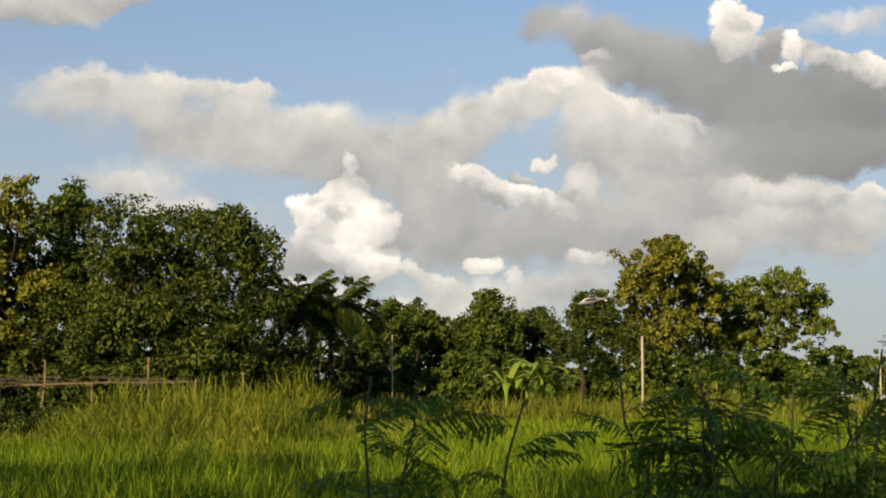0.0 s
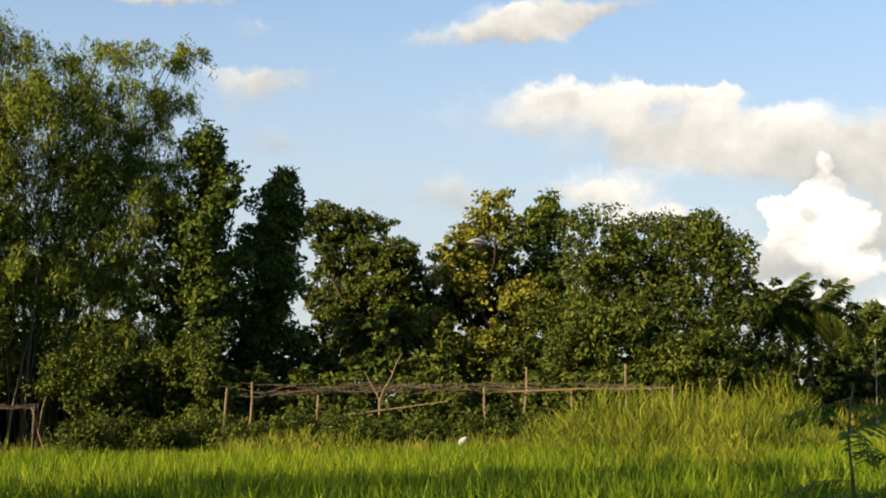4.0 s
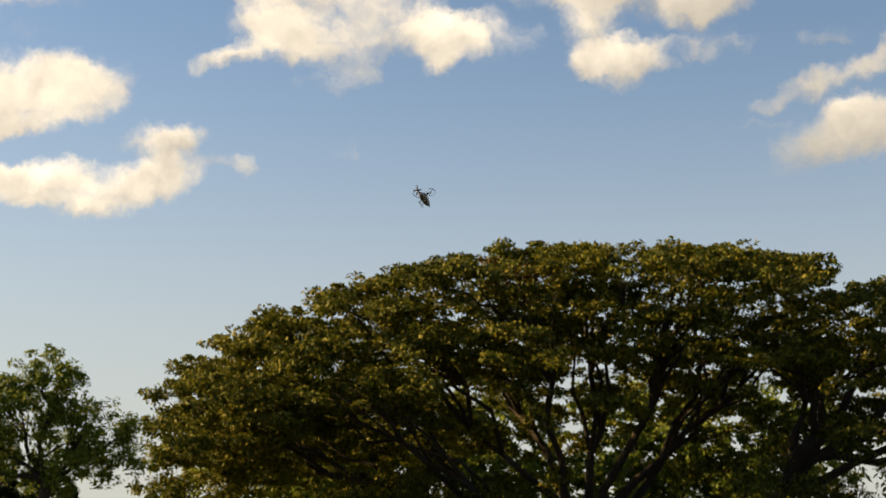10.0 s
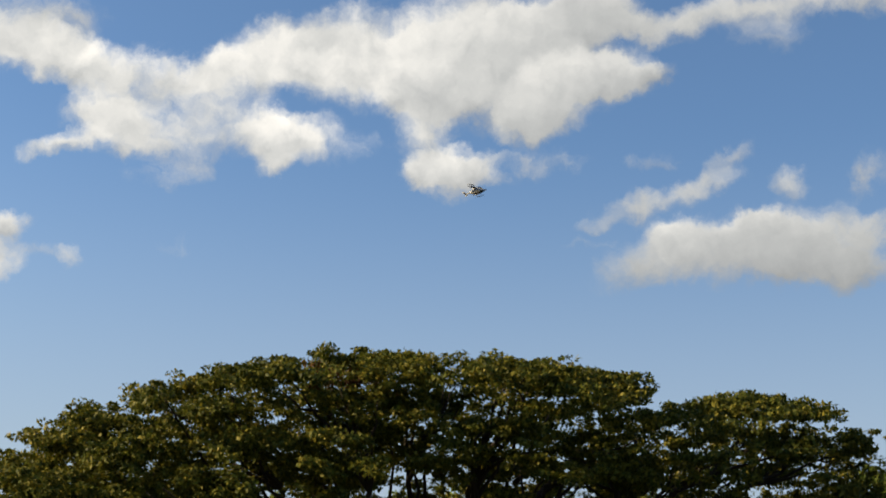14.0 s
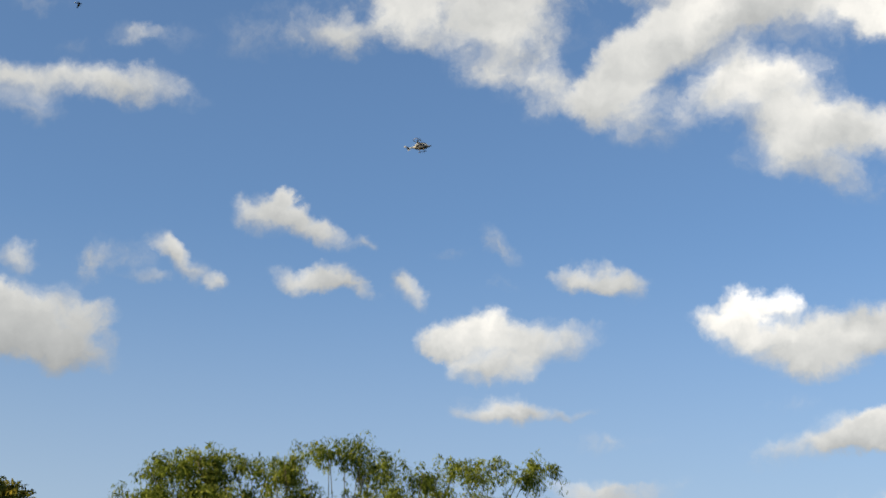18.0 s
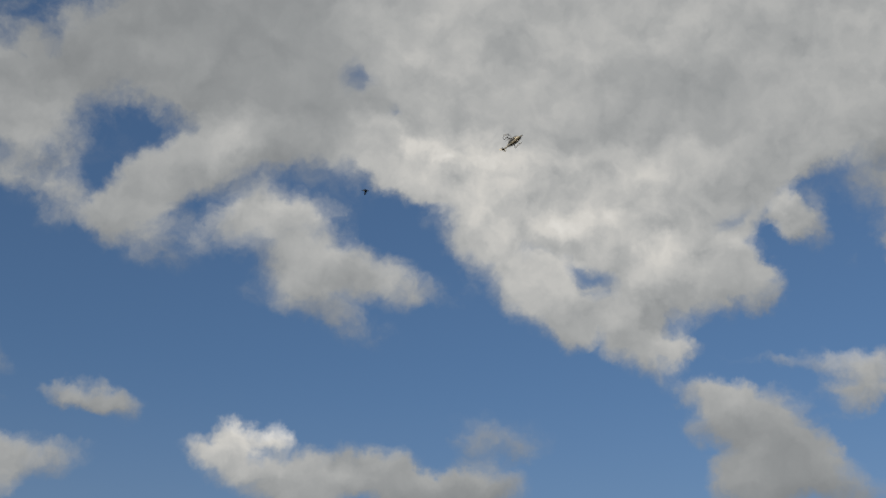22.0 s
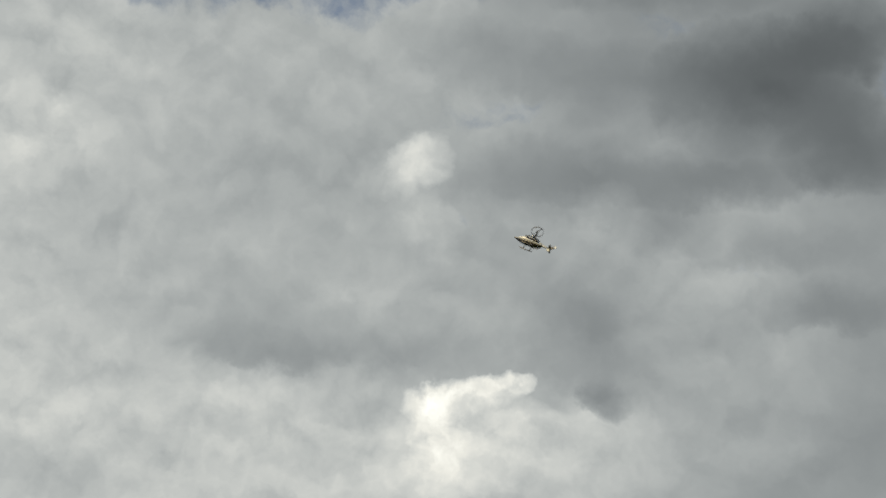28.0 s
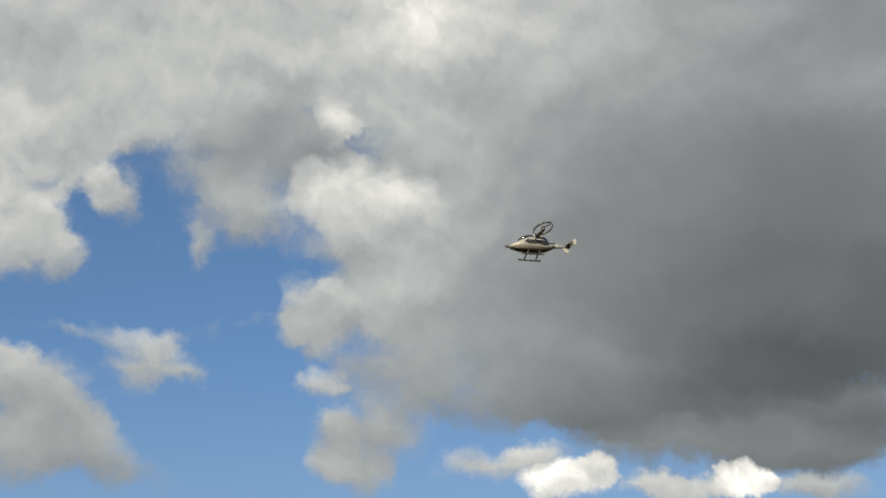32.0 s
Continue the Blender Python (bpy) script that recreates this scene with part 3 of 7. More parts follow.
    cloud(-15.3, 23.4, 3.08, 2.20, -7, 1.10, 0.78)
    cloud(-11.7, 24.9, 2.13, 1.07, -6, 0.60, 0.74)
    gap(-0.9, 27.2, 1.07, 0.43, 29, 0.36)
    gap(-5.5, 27.5, 0.85, 0.85, -3, 0.36)


sky_patch("clouds", patch_9)


# sky round -7 degrees
def patch_10():
    cloud(12.4, 43.3, 4.26, 2.27, 14, 1.20, 0.86)
    cloud(5.3, 43.3, 4.26, 2.27, 9, 1.20, 0.86)
    cloud(10.2, 37.8, 3.81, 1.76, 11, 1.10, 0.97)
    cloud(7.5, 39.9, 5.86, 2.93, 9, 1.10, 0.82)
    cloud(-0.6, 41.7, 5.68, 2.84, 4, 1.20, 0.72)
    cloud(-6.2, 44.0, 4.26, 2.27, 1, 1.20, 0.69)
    cloud(-9.1, 41.8, 4.26, 2.27, -1, 1.20, 0.66)
    cloud(-8.2, 38.2, 4.72, 1.73, -1, 1.60, 0.53)
    cloud(-2.2, 39.0, 4.26, 2.27, 3, 1.20, 0.71)
    cloud(-12.6, 39.6, 1.52, 1.83, -4, 1.00, 0.73)
    cloud(-15.3, 44.3, 1.22, 1.76, -65, 1.50, 0.97)
    cloud(-15.9, 41.7, 1.46, 0.88, -36, 1.10, 0.82)
    cloud(-19.4, 44.1, 3.12, 1.99, -9, 1.20, 0.56)
    cloud(-25.0, 43.6, 5.17, 1.45, -13, 1.70, 0.37)
    cloud(-27.7, 41.6, 2.44, 1.52, -14, 1.40, 0.39)
    cloud(-20.0, 40.1, 3.69, 2.56, -8, 1.20, 0.60)
    cloud(-23.6, 37.7, 2.93, 2.53, -10, 1.50, 0.47)
    cloud(-26.3, 40.2, 2.93, 1.64, -33, 1.10, 0.69)
    cloud(-26.5, 36.0, 1.70, 2.70, -12, 1.20, 0.58)
    cloud(-14.3, 37.4, 3.41, 1.70, -4, 1.20, 0.60)
    cloud(-18.0, 35.8, 2.13, 0.80, 4, 2.00, 1.14)
    cloud(-19.4, 36.3, 1.00, 0.50, -7, 2.00, 1.11)
    cloud(-16.3, 34.3, 1.19, 1.45, -36, 1.70, 1.08)
    cloud(-17.8, 33.7, 3.66, 1.79, -6, 1.40, 0.97)
    cloud(-21.4, 33.4, 3.46, 1.55, -8, 1.30, 0.89)
    cloud(-17.0, 31.9, 3.12, 1.59, -5, 1.20, 0.89)
    cloud(-21.7, 30.8, 3.98, 1.87, -8, 1.20, 0.72)
    cloud(-23.9, 33.5, 3.12, 1.59, -10, 1.20, 0.82)
    cloud(-24.1, 28.9, 2.77, 2.08, -8, 1.30, 0.56)
    cloud(-24.0, 34.9, 1.05, 0.79, -41, 1.60, 0.42)
    cloud(1.2, 32.2, 3.73, 1.46, -6, 1.50, 0.58)
    cloud(-0.2, 31.1, 2.84, 1.31, 4, 1.20, 0.63)
    cloud(2.7, 34.7, 5.27, 2.20, 6, 1.10, 0.78)
    cloud(10.2, 34.3, 4.10, 2.49, 10, 1.10, 0.76)
    cloud(-6.3, 34.2, 4.39, 1.61, -20, 1.10, 0.79)
    cloud(-3.8, 32.9, 3.81, 1.61, 2, 1.10, 0.75)
    cloud(10.1, 29.5, 3.41, 1.56, 9, 1.20, 0.95)
    cloud(5.6, 29.0, 4.39, 1.61, 6, 1.10, 0.84)
    cloud(1.6, 29.3, 2.43, 1.40, 4, 1.00, 0.81)
    cloud(-5.1, 30.6, 3.67, 1.47, 1, 0.90, 0.71)
    cloud(-12.6, 32.4, 2.93, 1.61, -3, 1.10, 0.81)
    gap(-4.9, 28.3, 1.28, 0.75, 1, 0.48)


sky_patch("clouds", patch_10)


# sky round -17 degrees
def patch_11():
    cloud(-38.4, 41.0, 3.65, 3.65, -16, 1.00, 0.44)
    cloud(-36.8, 36.5, 3.65, 3.65, -14, 1.00, 0.50)
    cloud(-30.9, 50.3, 9.09, 2.27, -13, 1.20, 0.36)
    cloud(-17.0, 45.3, 38.04, 18.26, -2, 1.00, 0.66)
    cloud(-8.9, 39.5, 30.67, 11.25, 3, 0.80, 0.69)
    cloud(12.7, 41.0, 22.37, 14.91, 18, 0.70, 0.69)
    cloud(2.6, 47.6, 5.68, 2.84, 13, 1.20, 0.81)
    cloud(4.2, 44.2, 3.12, 1.99, 13, 1.20, 0.86)
    cloud(-2.4, 45.8, 4.39, 2.64, 9, 1.10, 0.74)
    cloud(-6.5, 48.2, 4.39, 2.34, 6, 1.10, 0.72)
    cloud(-11.9, 47.8, 3.81, 2.34, 2, 1.10, 0.72)
    cloud(-16.4, 49.5, 1.94, 1.94, -1, 1.30, 0.67)
    cloud(-20.9, 48.7, 3.80, 2.17, -5, 1.40, 0.51)
    cloud(-26.8, 46.8, 3.93, 2.62, -9, 1.60, 0.39)
    cloud(-34.1, 45.7, 4.82, 2.77, -14, 2.60, 0.20)
    cloud(-37.5, 42.9, 2.96, 2.10, -16, 2.20, 0.26)
    cloud(-31.8, 42.9, 3.93, 1.73, -12, 1.60, 0.34)
    cloud(-38.9, 46.7, 3.36, 1.81, -18, 1.70, 0.28)
    cloud(-15.0, 44.5, 0.98, 1.35, -31, 1.70, 0.90)
    cloud(-15.8, 42.1, 1.42, 1.42, -1, 1.20, 0.76)
    cloud(-23.3, 43.9, 4.15, 2.22, -6, 1.30, 0.49)
    cloud(-25.3, 42.2, 1.42, 1.02, -38, 1.20, 0.67)
    cloud(-27.0, 40.6, 3.41, 1.59, -8, 1.20, 0.65)
    cloud(-33.7, 40.0, 4.26, 1.59, -13, 1.20, 0.53)
    cloud(-35.7, 39.5, 2.93, 1.64, -14, 1.10, 0.59)
    cloud(-34.3, 37.4, 3.25, 1.25, -13, 1.40, 0.44)
    cloud(-7.3, 41.5, 5.86, 2.64, 4, 1.10, 0.70)
    cloud(-9.0, 37.8, 3.41, 1.44, 3, 1.60, 0.54)
    cloud(-12.5, 39.6, 3.22, 1.76, 1, 1.10, 0.70)
    cloud(-0.8, 39.3, 5.27, 2.34, 8, 1.10, 0.72)
    cloud(1.0, 35.9, 4.39, 2.34, 9, 1.10, 0.78)
    cloud(-29.1, 37.8, 4.39, 2.05, -9, 1.10, 0.66)
    cloud(-31.1, 35.0, 4.39, 2.05, -10, 1.10, 0.61)
    cloud(-24.1, 38.3, 1.49, 1.52, -6, 1.40, 0.50)
    cloud(-24.2, 35.3, 1.22, 1.22, -36, 1.50, 0.47)
    cloud(-27.0, 33.8, 3.22, 1.93, -8, 1.10, 0.67)
    cloud(-35.4, 32.6, 3.96, 3.35, -12, 1.00, 0.53)
    cloud(-16.5, 37.9, 3.60, 1.27, -2, 1.30, 0.59)
    cloud(-4.3, 34.2, 4.39, 1.76, 5, 1.10, 0.77)
    cloud(-10.6, 33.6, 3.81, 1.76, 2, 1.10, 0.72)
    cloud(-19.6, 36.1, 1.17, 0.54, -3, 2.40, 1.11)
    cloud(-16.4, 35.3, 1.34, 0.88, -2, 2.40, 1.11)
    cloud(-15.9, 33.9, 0.92, 0.92, -31, 1.80, 1.05)
    cloud(-19.0, 34.4, 2.49, 1.52, -3, 1.30, 0.92)


sky_patch("clouds", patch_11)


# sky round -17 degrees
def patch_12():
    cloud(-18.2, 31.5, 4.39, 1.76, -3, 1.10, 0.80)
    cloud(-22.0, 32.1, 4.39, 2.05, -5, 1.10, 0.76)
    cloud(-25.6, 31.0, 3.69, 1.99, -7, 1.20, 0.67)
    cloud(-30.3, 30.4, 4.07, 2.44, -9, 1.40, 0.55)
    cloud(-30.8, 27.2, 5.24, 2.62, -9, 1.60, 0.46)
    cloud(-26.3, 27.9, 4.07, 2.17, -7, 1.40, 0.57)
    cloud(-20.4, 28.9, 4.54, 2.27, -4, 1.20, 0.75)
    cloud(-16.8, 29.0, 2.93, 2.05, -2, 1.10, 0.80)
    cloud(-34.9, 31.8, 2.71, 2.44, -12, 1.40, 0.51)
    cloud(-9.4, 33.3, 4.98, 1.61, 2, 1.10, 0.73)
    cloud(-4.5, 32.2, 5.27, 1.93, 4, 1.10, 0.73)
    cloud(0.2, 31.4, 3.81, 1.93, 7, 1.10, 0.73)
    cloud(-12.9, 31.6, 2.93, 1.35, 0, 1.10, 0.73)
    cloud(-4.7, 30.4, 3.96, 1.03, 4, 1.00, 0.71)
    cloud(0.6, 28.3, 1.98, 1.83, 6, 1.00, 0.71)


sky_patch("clouds", patch_12)


# sky round -17 degrees
def patch_13():
    cloud(-27.9, 24.6, 16.61, 10.54, -7, 0.90, 0.49)
    cloud(-21.5, 31.5, 23.86, 7.84, -4, 0.80, 0.69)
    cloud(-18.7, 25.3, 3.12, 2.56, -3, 1.20, 0.70)
    cloud(-17.6, 27.2, 2.93, 2.05, -2, 1.10, 0.78)
    cloud(-28.8, 17.7, 3.51, 1.00, -6, 1.10, 0.47)
    cloud(-34.0, 21.4, 1.66, 2.77, -8, 1.30, 0.37)
    cloud(-27.0, 17.0, 6.09, 1.10, -5, 1.00, 0.56)
    cloud(-31.8, 16.3, 3.51, 1.03, -6, 1.10, 0.49)
    cloud(-30.9, 32.4, 3.51, 1.76, -10, 1.10, 0.65)
    cloud(-34.9, 28.5, 2.64, 1.76, -11, 1.10, 0.53)
    cloud(-25.6, 24.8, 4.26, 2.27, -6, 1.20, 0.53)
    cloud(-20.9, 20.9, 3.69, 1.99, -3, 1.20, 0.59)
    cloud(-3.0, 32.2, 5.86, 2.20, 6, 1.10, 0.75)
    cloud(-10.3, 32.2, 4.39, 1.93, 2, 1.10, 0.78)
    cloud(-16.1, 33.4, 1.15, 1.34, -61, 2.80, 1.00)
    cloud(-16.3, 31.7, 1.10, 0.76, -2, 2.80, 1.00)
    cloud(-14.8, 30.9, 2.84, 1.59, -1, 1.20, 0.84)
    cloud(-19.0, 31.6, 3.51, 2.20, -3, 1.10, 0.73)
    cloud(-12.4, 29.7, 0.75, 1.22, 0, 1.50, 0.89)
    cloud(0.2, 28.8, 2.24, 1.47, 6, 0.90, 0.71)
    cloud(-2.1, 29.3, 3.20, 1.34, 5, 1.00, 0.73)
    cloud(-0.2, 27.3, 2.42, 1.27, 6, 0.70, 0.71)
    cloud(-3.0, 26.8, 0.85, 1.28, 4, 1.00, 0.76)
    cloud(-3.8, 26.1, 0.82, 1.09, 4, 0.80, 0.69)
    cloud(-7.0, 24.8, 0.82, 1.02, 2, 0.80, 0.71)
    cloud(-0.5, 24.5, 2.13, 1.59, 5, 1.20, 0.70)
    cloud(-1.9, 23.8, 1.16, 0.73, 4, 1.00, 0.68)
    cloud(0.0, 25.4, 1.67, 0.85, 5, 1.00, 0.75)
    cloud(-9.4, 28.6, 3.62, 2.13, -8, 0.60, 0.59)
    cloud(-8.0, 27.0, 2.81, 2.34, 2, 0.55, 0.59)
    cloud(-11.3, 28.6, 1.16, 0.67, 1, 1.00, 0.57)
    cloud(-9.0, 25.8, 2.81, 1.36, 1, 0.50, 0.65)
    cloud(-13.2, 26.9, 2.58, 1.49, 0, 1.40, 0.86)
    cloud(-15.6, 26.9, 1.85, 1.13, -1, 2.20, 0.94)
    cloud(-16.5, 25.8, 2.98, 1.56, -2, 1.20, 0.82)
    cloud(-13.7, 25.4, 1.61, 1.05, -1, 1.10, 0.76)
    cloud(-12.1, 22.7, 1.70, 1.31, 0, 1.20, 0.76)
    cloud(-11.4, 21.6, 1.46, 1.05, 0, 1.10, 0.73)
    cloud(-11.8, 19.9, 1.42, 0.91, 0, 1.20, 0.76)
    cloud(-12.5, 18.2, 1.35, 1.35, -1, 1.10, 0.73)
    cloud(-12.3, 16.8, 1.28, 1.16, -1, 1.00, 0.74)
    cloud(-14.6, 23.3, 2.98, 2.13, -1, 1.20, 0.72)
    cloud(-15.0, 20.7, 3.12, 2.13, -1, 1.20, 0.68)
    cloud(-14.5, 18.2, 2.34, 1.82, -1, 1.10, 0.68)
    cloud(-13.6, 16.5, 1.67, 1.28, -1, 1.00, 0.69)
    cloud(-20.0, 27.8, 4.26, 2.84, -3, 1.20, 0.64)
    cloud(-22.0, 23.4, 4.34, 2.98, -4, 1.40, 0.58)
    cloud(-18.5, 22.3, 3.69, 2.56, -3, 1.20, 0.64)
    cloud(-27.1, 27.2, 4.98, 3.05, -7, 1.30, 0.52)
    cloud(-25.3, 21.9, 4.34, 2.71, -5, 1.40, 0.47)
    cloud(-31.2, 23.6, 5.17, 3.36, -8, 1.70, 0.41)
    cloud(-31.1, 20.1, 5.01, 2.13, -7, 2.00, 0.33)
    cloud(-28.3, 18.9, 4.19, 1.44, -6, 1.60, 0.39)
    cloud(-22.8, 19.3, 4.15, 1.52, -4, 1.30, 0.51)
    cloud(-18.6, 19.3, 3.69, 1.56, -3, 1.20, 0.60)
    cloud(-23.9, 18.2, 3.32, 1.11, -4, 1.30, 0.45)
    cloud(-33.4, 26.4, 4.07, 2.71, -10, 1.40, 0.46)
    cloud(-33.0, 17.4, 2.71, 1.25, -7, 1.40, 0.43)
    cloud(-34.1, 30.3, 4.26, 2.27, -11, 1.20, 0.61)
    cloud(-26.4, 31.3, 4.39, 2.34, -7, 1.10, 0.68)
    cloud(-22.7, 20.2, 1.46, 0.94, -4, 1.10, 0.60)
    cloud(-18.7, 16.8, 2.70, 0.97, 7, 1.20, 0.80)
    cloud(-20.5, 17.2, 1.61, 0.66, -3, 1.30, 0.86)
    cloud(-21.5, 16.1, 1.81, 0.87, -3, 2.60, 1.02)
    cloud(-22.8, 16.4, 0.93, 0.68, -4, 2.40, 1.00)
    cloud(-25.6, 15.6, 2.80, 0.64, -4, 1.50, 0.88)
    cloud(-28.4, 15.6, 1.30, 0.85, -5, 3.00, 1.05)
    cloud(-30.8, 15.1, 2.49, 0.66, -6, 1.30, 0.75)
    gap(-17.8, 17.9, 1.07, 0.21, 3, 0.36)
    cloud(-1.2, 18.8, 2.91, 2.22, -32, 1.30, 0.67)
    cloud(-3.0, 17.5, 2.49, 1.64, -28, 1.10, 0.64)
    cloud(-0.7, 17.2, 1.99, 1.87, 3, 1.20, 0.67)
    cloud(-5.4, 16.3, 2.56, 1.07, -19, 0.40, 0.61)
    cloud(-5.8, 20.3, 2.25, 1.02, 7, 0.80, 0.74)
    cloud(-6.9, 20.3, 1.28, 0.43, 2, 0.50, 0.71)
    cloud(-4.5, 20.2, 1.70, 0.64, 2, 0.50, 0.71)
    cloud(-5.8, 21.5, 1.28, 0.68, 22, 0.50, 0.71)
    cloud(-8.7, 22.1, 2.81, 0.55, 6, 0.40, 0.71)
    cloud(-3.9, 20.6, 2.56, 0.34, 8, 0.35, 0.71)
    cloud(-2.1, 20.7, 0.85, 0.51, 3, 0.35, 0.69)
    cloud(-3.9, 19.5, 1.28, 0.26, 2, 0.35, 0.71)
    cloud(-4.7, 25.4, 1.70, 0.85, -27, 0.35, 0.67)


sky_patch("clouds", patch_13)

parts = wnode("ShaderNodeSeparateXYZ")
wlink(cover[0], parts.inputs[0])
mass, glow = wmath("MAXIMUM", parts.outputs[0], 0.0), wmath("MAXIMUM", parts.outputs[1], 0.0)
rise = wmath("DIVIDE", parts.outputs[2], wmath("ADD", mass, 0.05))
lightness = wmath("DIVIDE", wmath("ADD", glow, 0.016), wmath("ADD", mass, 0.02))
fine = wnoise(ruffled, 26.0, 10.0, 0.62).outputs["Fac"]
form = wnoise(ruffled, 24.0, 6.0, 0.5).outputs["Fac"]
lit_side = wnoise(wvec("ADD", ruffled, tuple(heading(SUN_AZ, 60) * 0.014)), 24.0, 6.0, 0.5).outputs["Fac"]
soft = wnoise(way, 6.0, 3.0, 0.5).outputs["Fac"]
ragged = wmath("MULTIPLY", wmath("SUBTRACT", fine, 0.5), wmath("MULTIPLY", mass, 3.5, clamp=True))
body = wmath("MULTIPLY_ADD", ragged, 1.7, wmath("MULTIPLY", mass, 0.88))
edge = wnode("ShaderNodeMapRange", interpolation_type="SMOOTHSTEP")
wlink(body, edge.inputs["Value"])
edge.inputs["From Min"].default_value = 0.09
wlink(wmath("MULTIPLY_ADD", soft, 1.3, 0.40), edge.inputs["From Max"])
hollow = wmath("MULTIPLY", wmath("SUBTRACT", fine, 0.5), 1.2)
hollow_at = wnode("ShaderNodeSeparateXYZ")
wlink(holes[0], hollow_at.inputs[0])
hollow = wmath("MULTIPLY", wmath("ADD", wmath("MULTIPLY", hollow_at.outputs[0], 1.3), hollow), wmath("MULTIPLY", hollow_at.outputs[0], 4.0, clamp=True), clamp=True)
veil = wmath("MULTIPLY", edge.outputs[0], wmath("SUBTRACT", 1.0, hollow))
relief_depth = wmath("MULTIPLY_ADD", lightness, 2.6, -0.5)
relief = wmath("MULTIPLY_ADD", wmath("SUBTRACT", form, lit_side), relief_depth, 1.0)
broken = wmath("MULTIPLY", wmath("SUBTRACT", fine, 0.5), wmath("MULTIPLY_ADD", lightness, 0.6, -0.12, clamp=True))
relief = wmath("ADD", relief, broken)
relief = wmath("MULTIPLY", relief, wmath("MULTIPLY_ADD", wmath("SUBTRACT", soft, 0.5), 0.25, 1.0))
relief = wmath("MULTIPLY", relief, wmath("MULTIPLY_ADD", rise, 0.40, 1.0))
bright = wmath("MULTIPLY", lightness, relief)
tint = wnode("ShaderNodeMix", data_type="RGBA")
wlink(wmath("MULTIPLY", bright, 1.15, clamp=True), tint.inputs["Factor"])
tint.inputs["A"].default_value, tint.inputs["B"].default_value = (0.925, 0.98, 1.03, 1), (1.0, 0.94, 0.86, 1)
shaded = wnode("ShaderNodeVectorMath", operation="SCALE")
wlink(tint.outputs["Result"], shaded.inputs[0])
wlink(wmath("MULTIPLY", bright, 9.0), shaded.inputs["Scale"])
air = wnode("ShaderNodeTexSky", sky_type="NISHITA", sun_disc=False, sun_elevation=radians(SUN_EL), sun_rotation=radians(-SUN_AZ),
            air_density=1.0, dust_density=0.5, ozone_density=4.0)
# pale haze that thickens towards the horizon
climb = wnode("ShaderNodeSeparateXYZ")
wlink(way, climb.inputs[0])
haze = wnode("ShaderNodeMapRange", interpolation_type="SMOOTHSTEP")
wlink(climb.outputs[2], haze.inputs["Value"])
haze.inputs["From Min"].default_value, haze.inputs["From Max"].default_value = 0.385, 0.0
haze.inputs["To Max"].default_value = 0.92
clear = wnode("ShaderNodeMix", data_type="RGBA")
wlink(haze.outputs[0], clear.inputs["Factor"])
wlink(air.outputs[0], clear.inputs["A"])
clear.inputs["B"].default_value = (3.1, 3.4, 3.7, 1)
sky = wnode("ShaderNodeMix", data_type="RGBA")
wlink(veil, sky.inputs["Factor"])
wlink(clear.outputs["Result"], sky.inputs["A"])
wlink(shaded.outputs[0], sky.inputs["B"])
back = wnode("ShaderNodeBackground")
back.inputs["Strength"].default_value = 0.07
wlink(sky.outputs["Result"], back.inputs["Color"])
wlink(back.outputs[0], wnode("ShaderNodeOutputWorld").inputs["Surface"])

# ---- materials ----
def material(name, build):
    m = bpy.data.materials.new(name)
    m.use_nodes = True
    nt = m.node_tree
    nt.nodes.clear()
    out = nt.nodes.new("ShaderNodeOutputMaterial")
    nt.links.new(build(nt), out.inputs["Surface"])
    return m


def put_node(nt, kind, links=(), **values):
    n = nt.nodes.new(kind)
    for k, v in values.items():
        if k in n.inputs.keys():
            n.inputs[k].default_value = v
        else:
            setattr(n, k, v)
    for k, v in links:
        nt.links.new(v, n.inputs[k])
    return n


def ramp(nt, fac, *stops):
    n = nt.nodes.new("ShaderNodeValToRGB")
    while len(n.color_ramp.elements) < len(stops):
        n.color_ramp.elements.new(0.5)
    for e, (p, c) in zip(n.color_ramp.elements, stops):
        e.position, e.color = p, (*c, 1)
    nt.links.new(fac, n.inputs[0])
    return n.outputs[0]


def leaf_material(name, dark, mid, light, through=0.35, gloss=0.6, patch=0.35):
    """Leaves: each one of its own tone, with drifts of tone through the crown, letting light through."""
    def build(nt):
        geo = put_node(nt, "ShaderNodeNewGeometry")
        where = put_node(nt, "ShaderNodeTexCoord").outputs["Object"]
        drift = put_node(nt, "ShaderNodeTexNoise", [("Vector", where)], Scale=patch, Detail=3.0).outputs["Fac"]
        fac = put_node(nt, "ShaderNodeMath", [(0, geo.outputs["Random Per Island"]), (1, drift)], operation="ADD").outputs[0]
        fac = put_node(nt, "ShaderNodeMath", [(0, fac)], operation="MULTIPLY").outputs[0]
        fac.node.inputs[1].default_value = 0.5
        col = ramp(nt, fac, (0.2, dark), (0.5, mid), (0.78, light))
        p = put_node(nt, "ShaderNodeBsdfPrincipled", [("Base Color", col)], Roughness=gloss)
        p.inputs["Specular IOR Level"].default_value = 0.12
        tr = put_node(nt, "ShaderNodeBsdfTranslucent", [("Color", col)])
        return put_node(nt, "ShaderNodeMixShader", [(1, p.outputs[0]), (2, tr.outputs[0])], Fac=through * 0.75).outputs[0]
    return material(name, build)


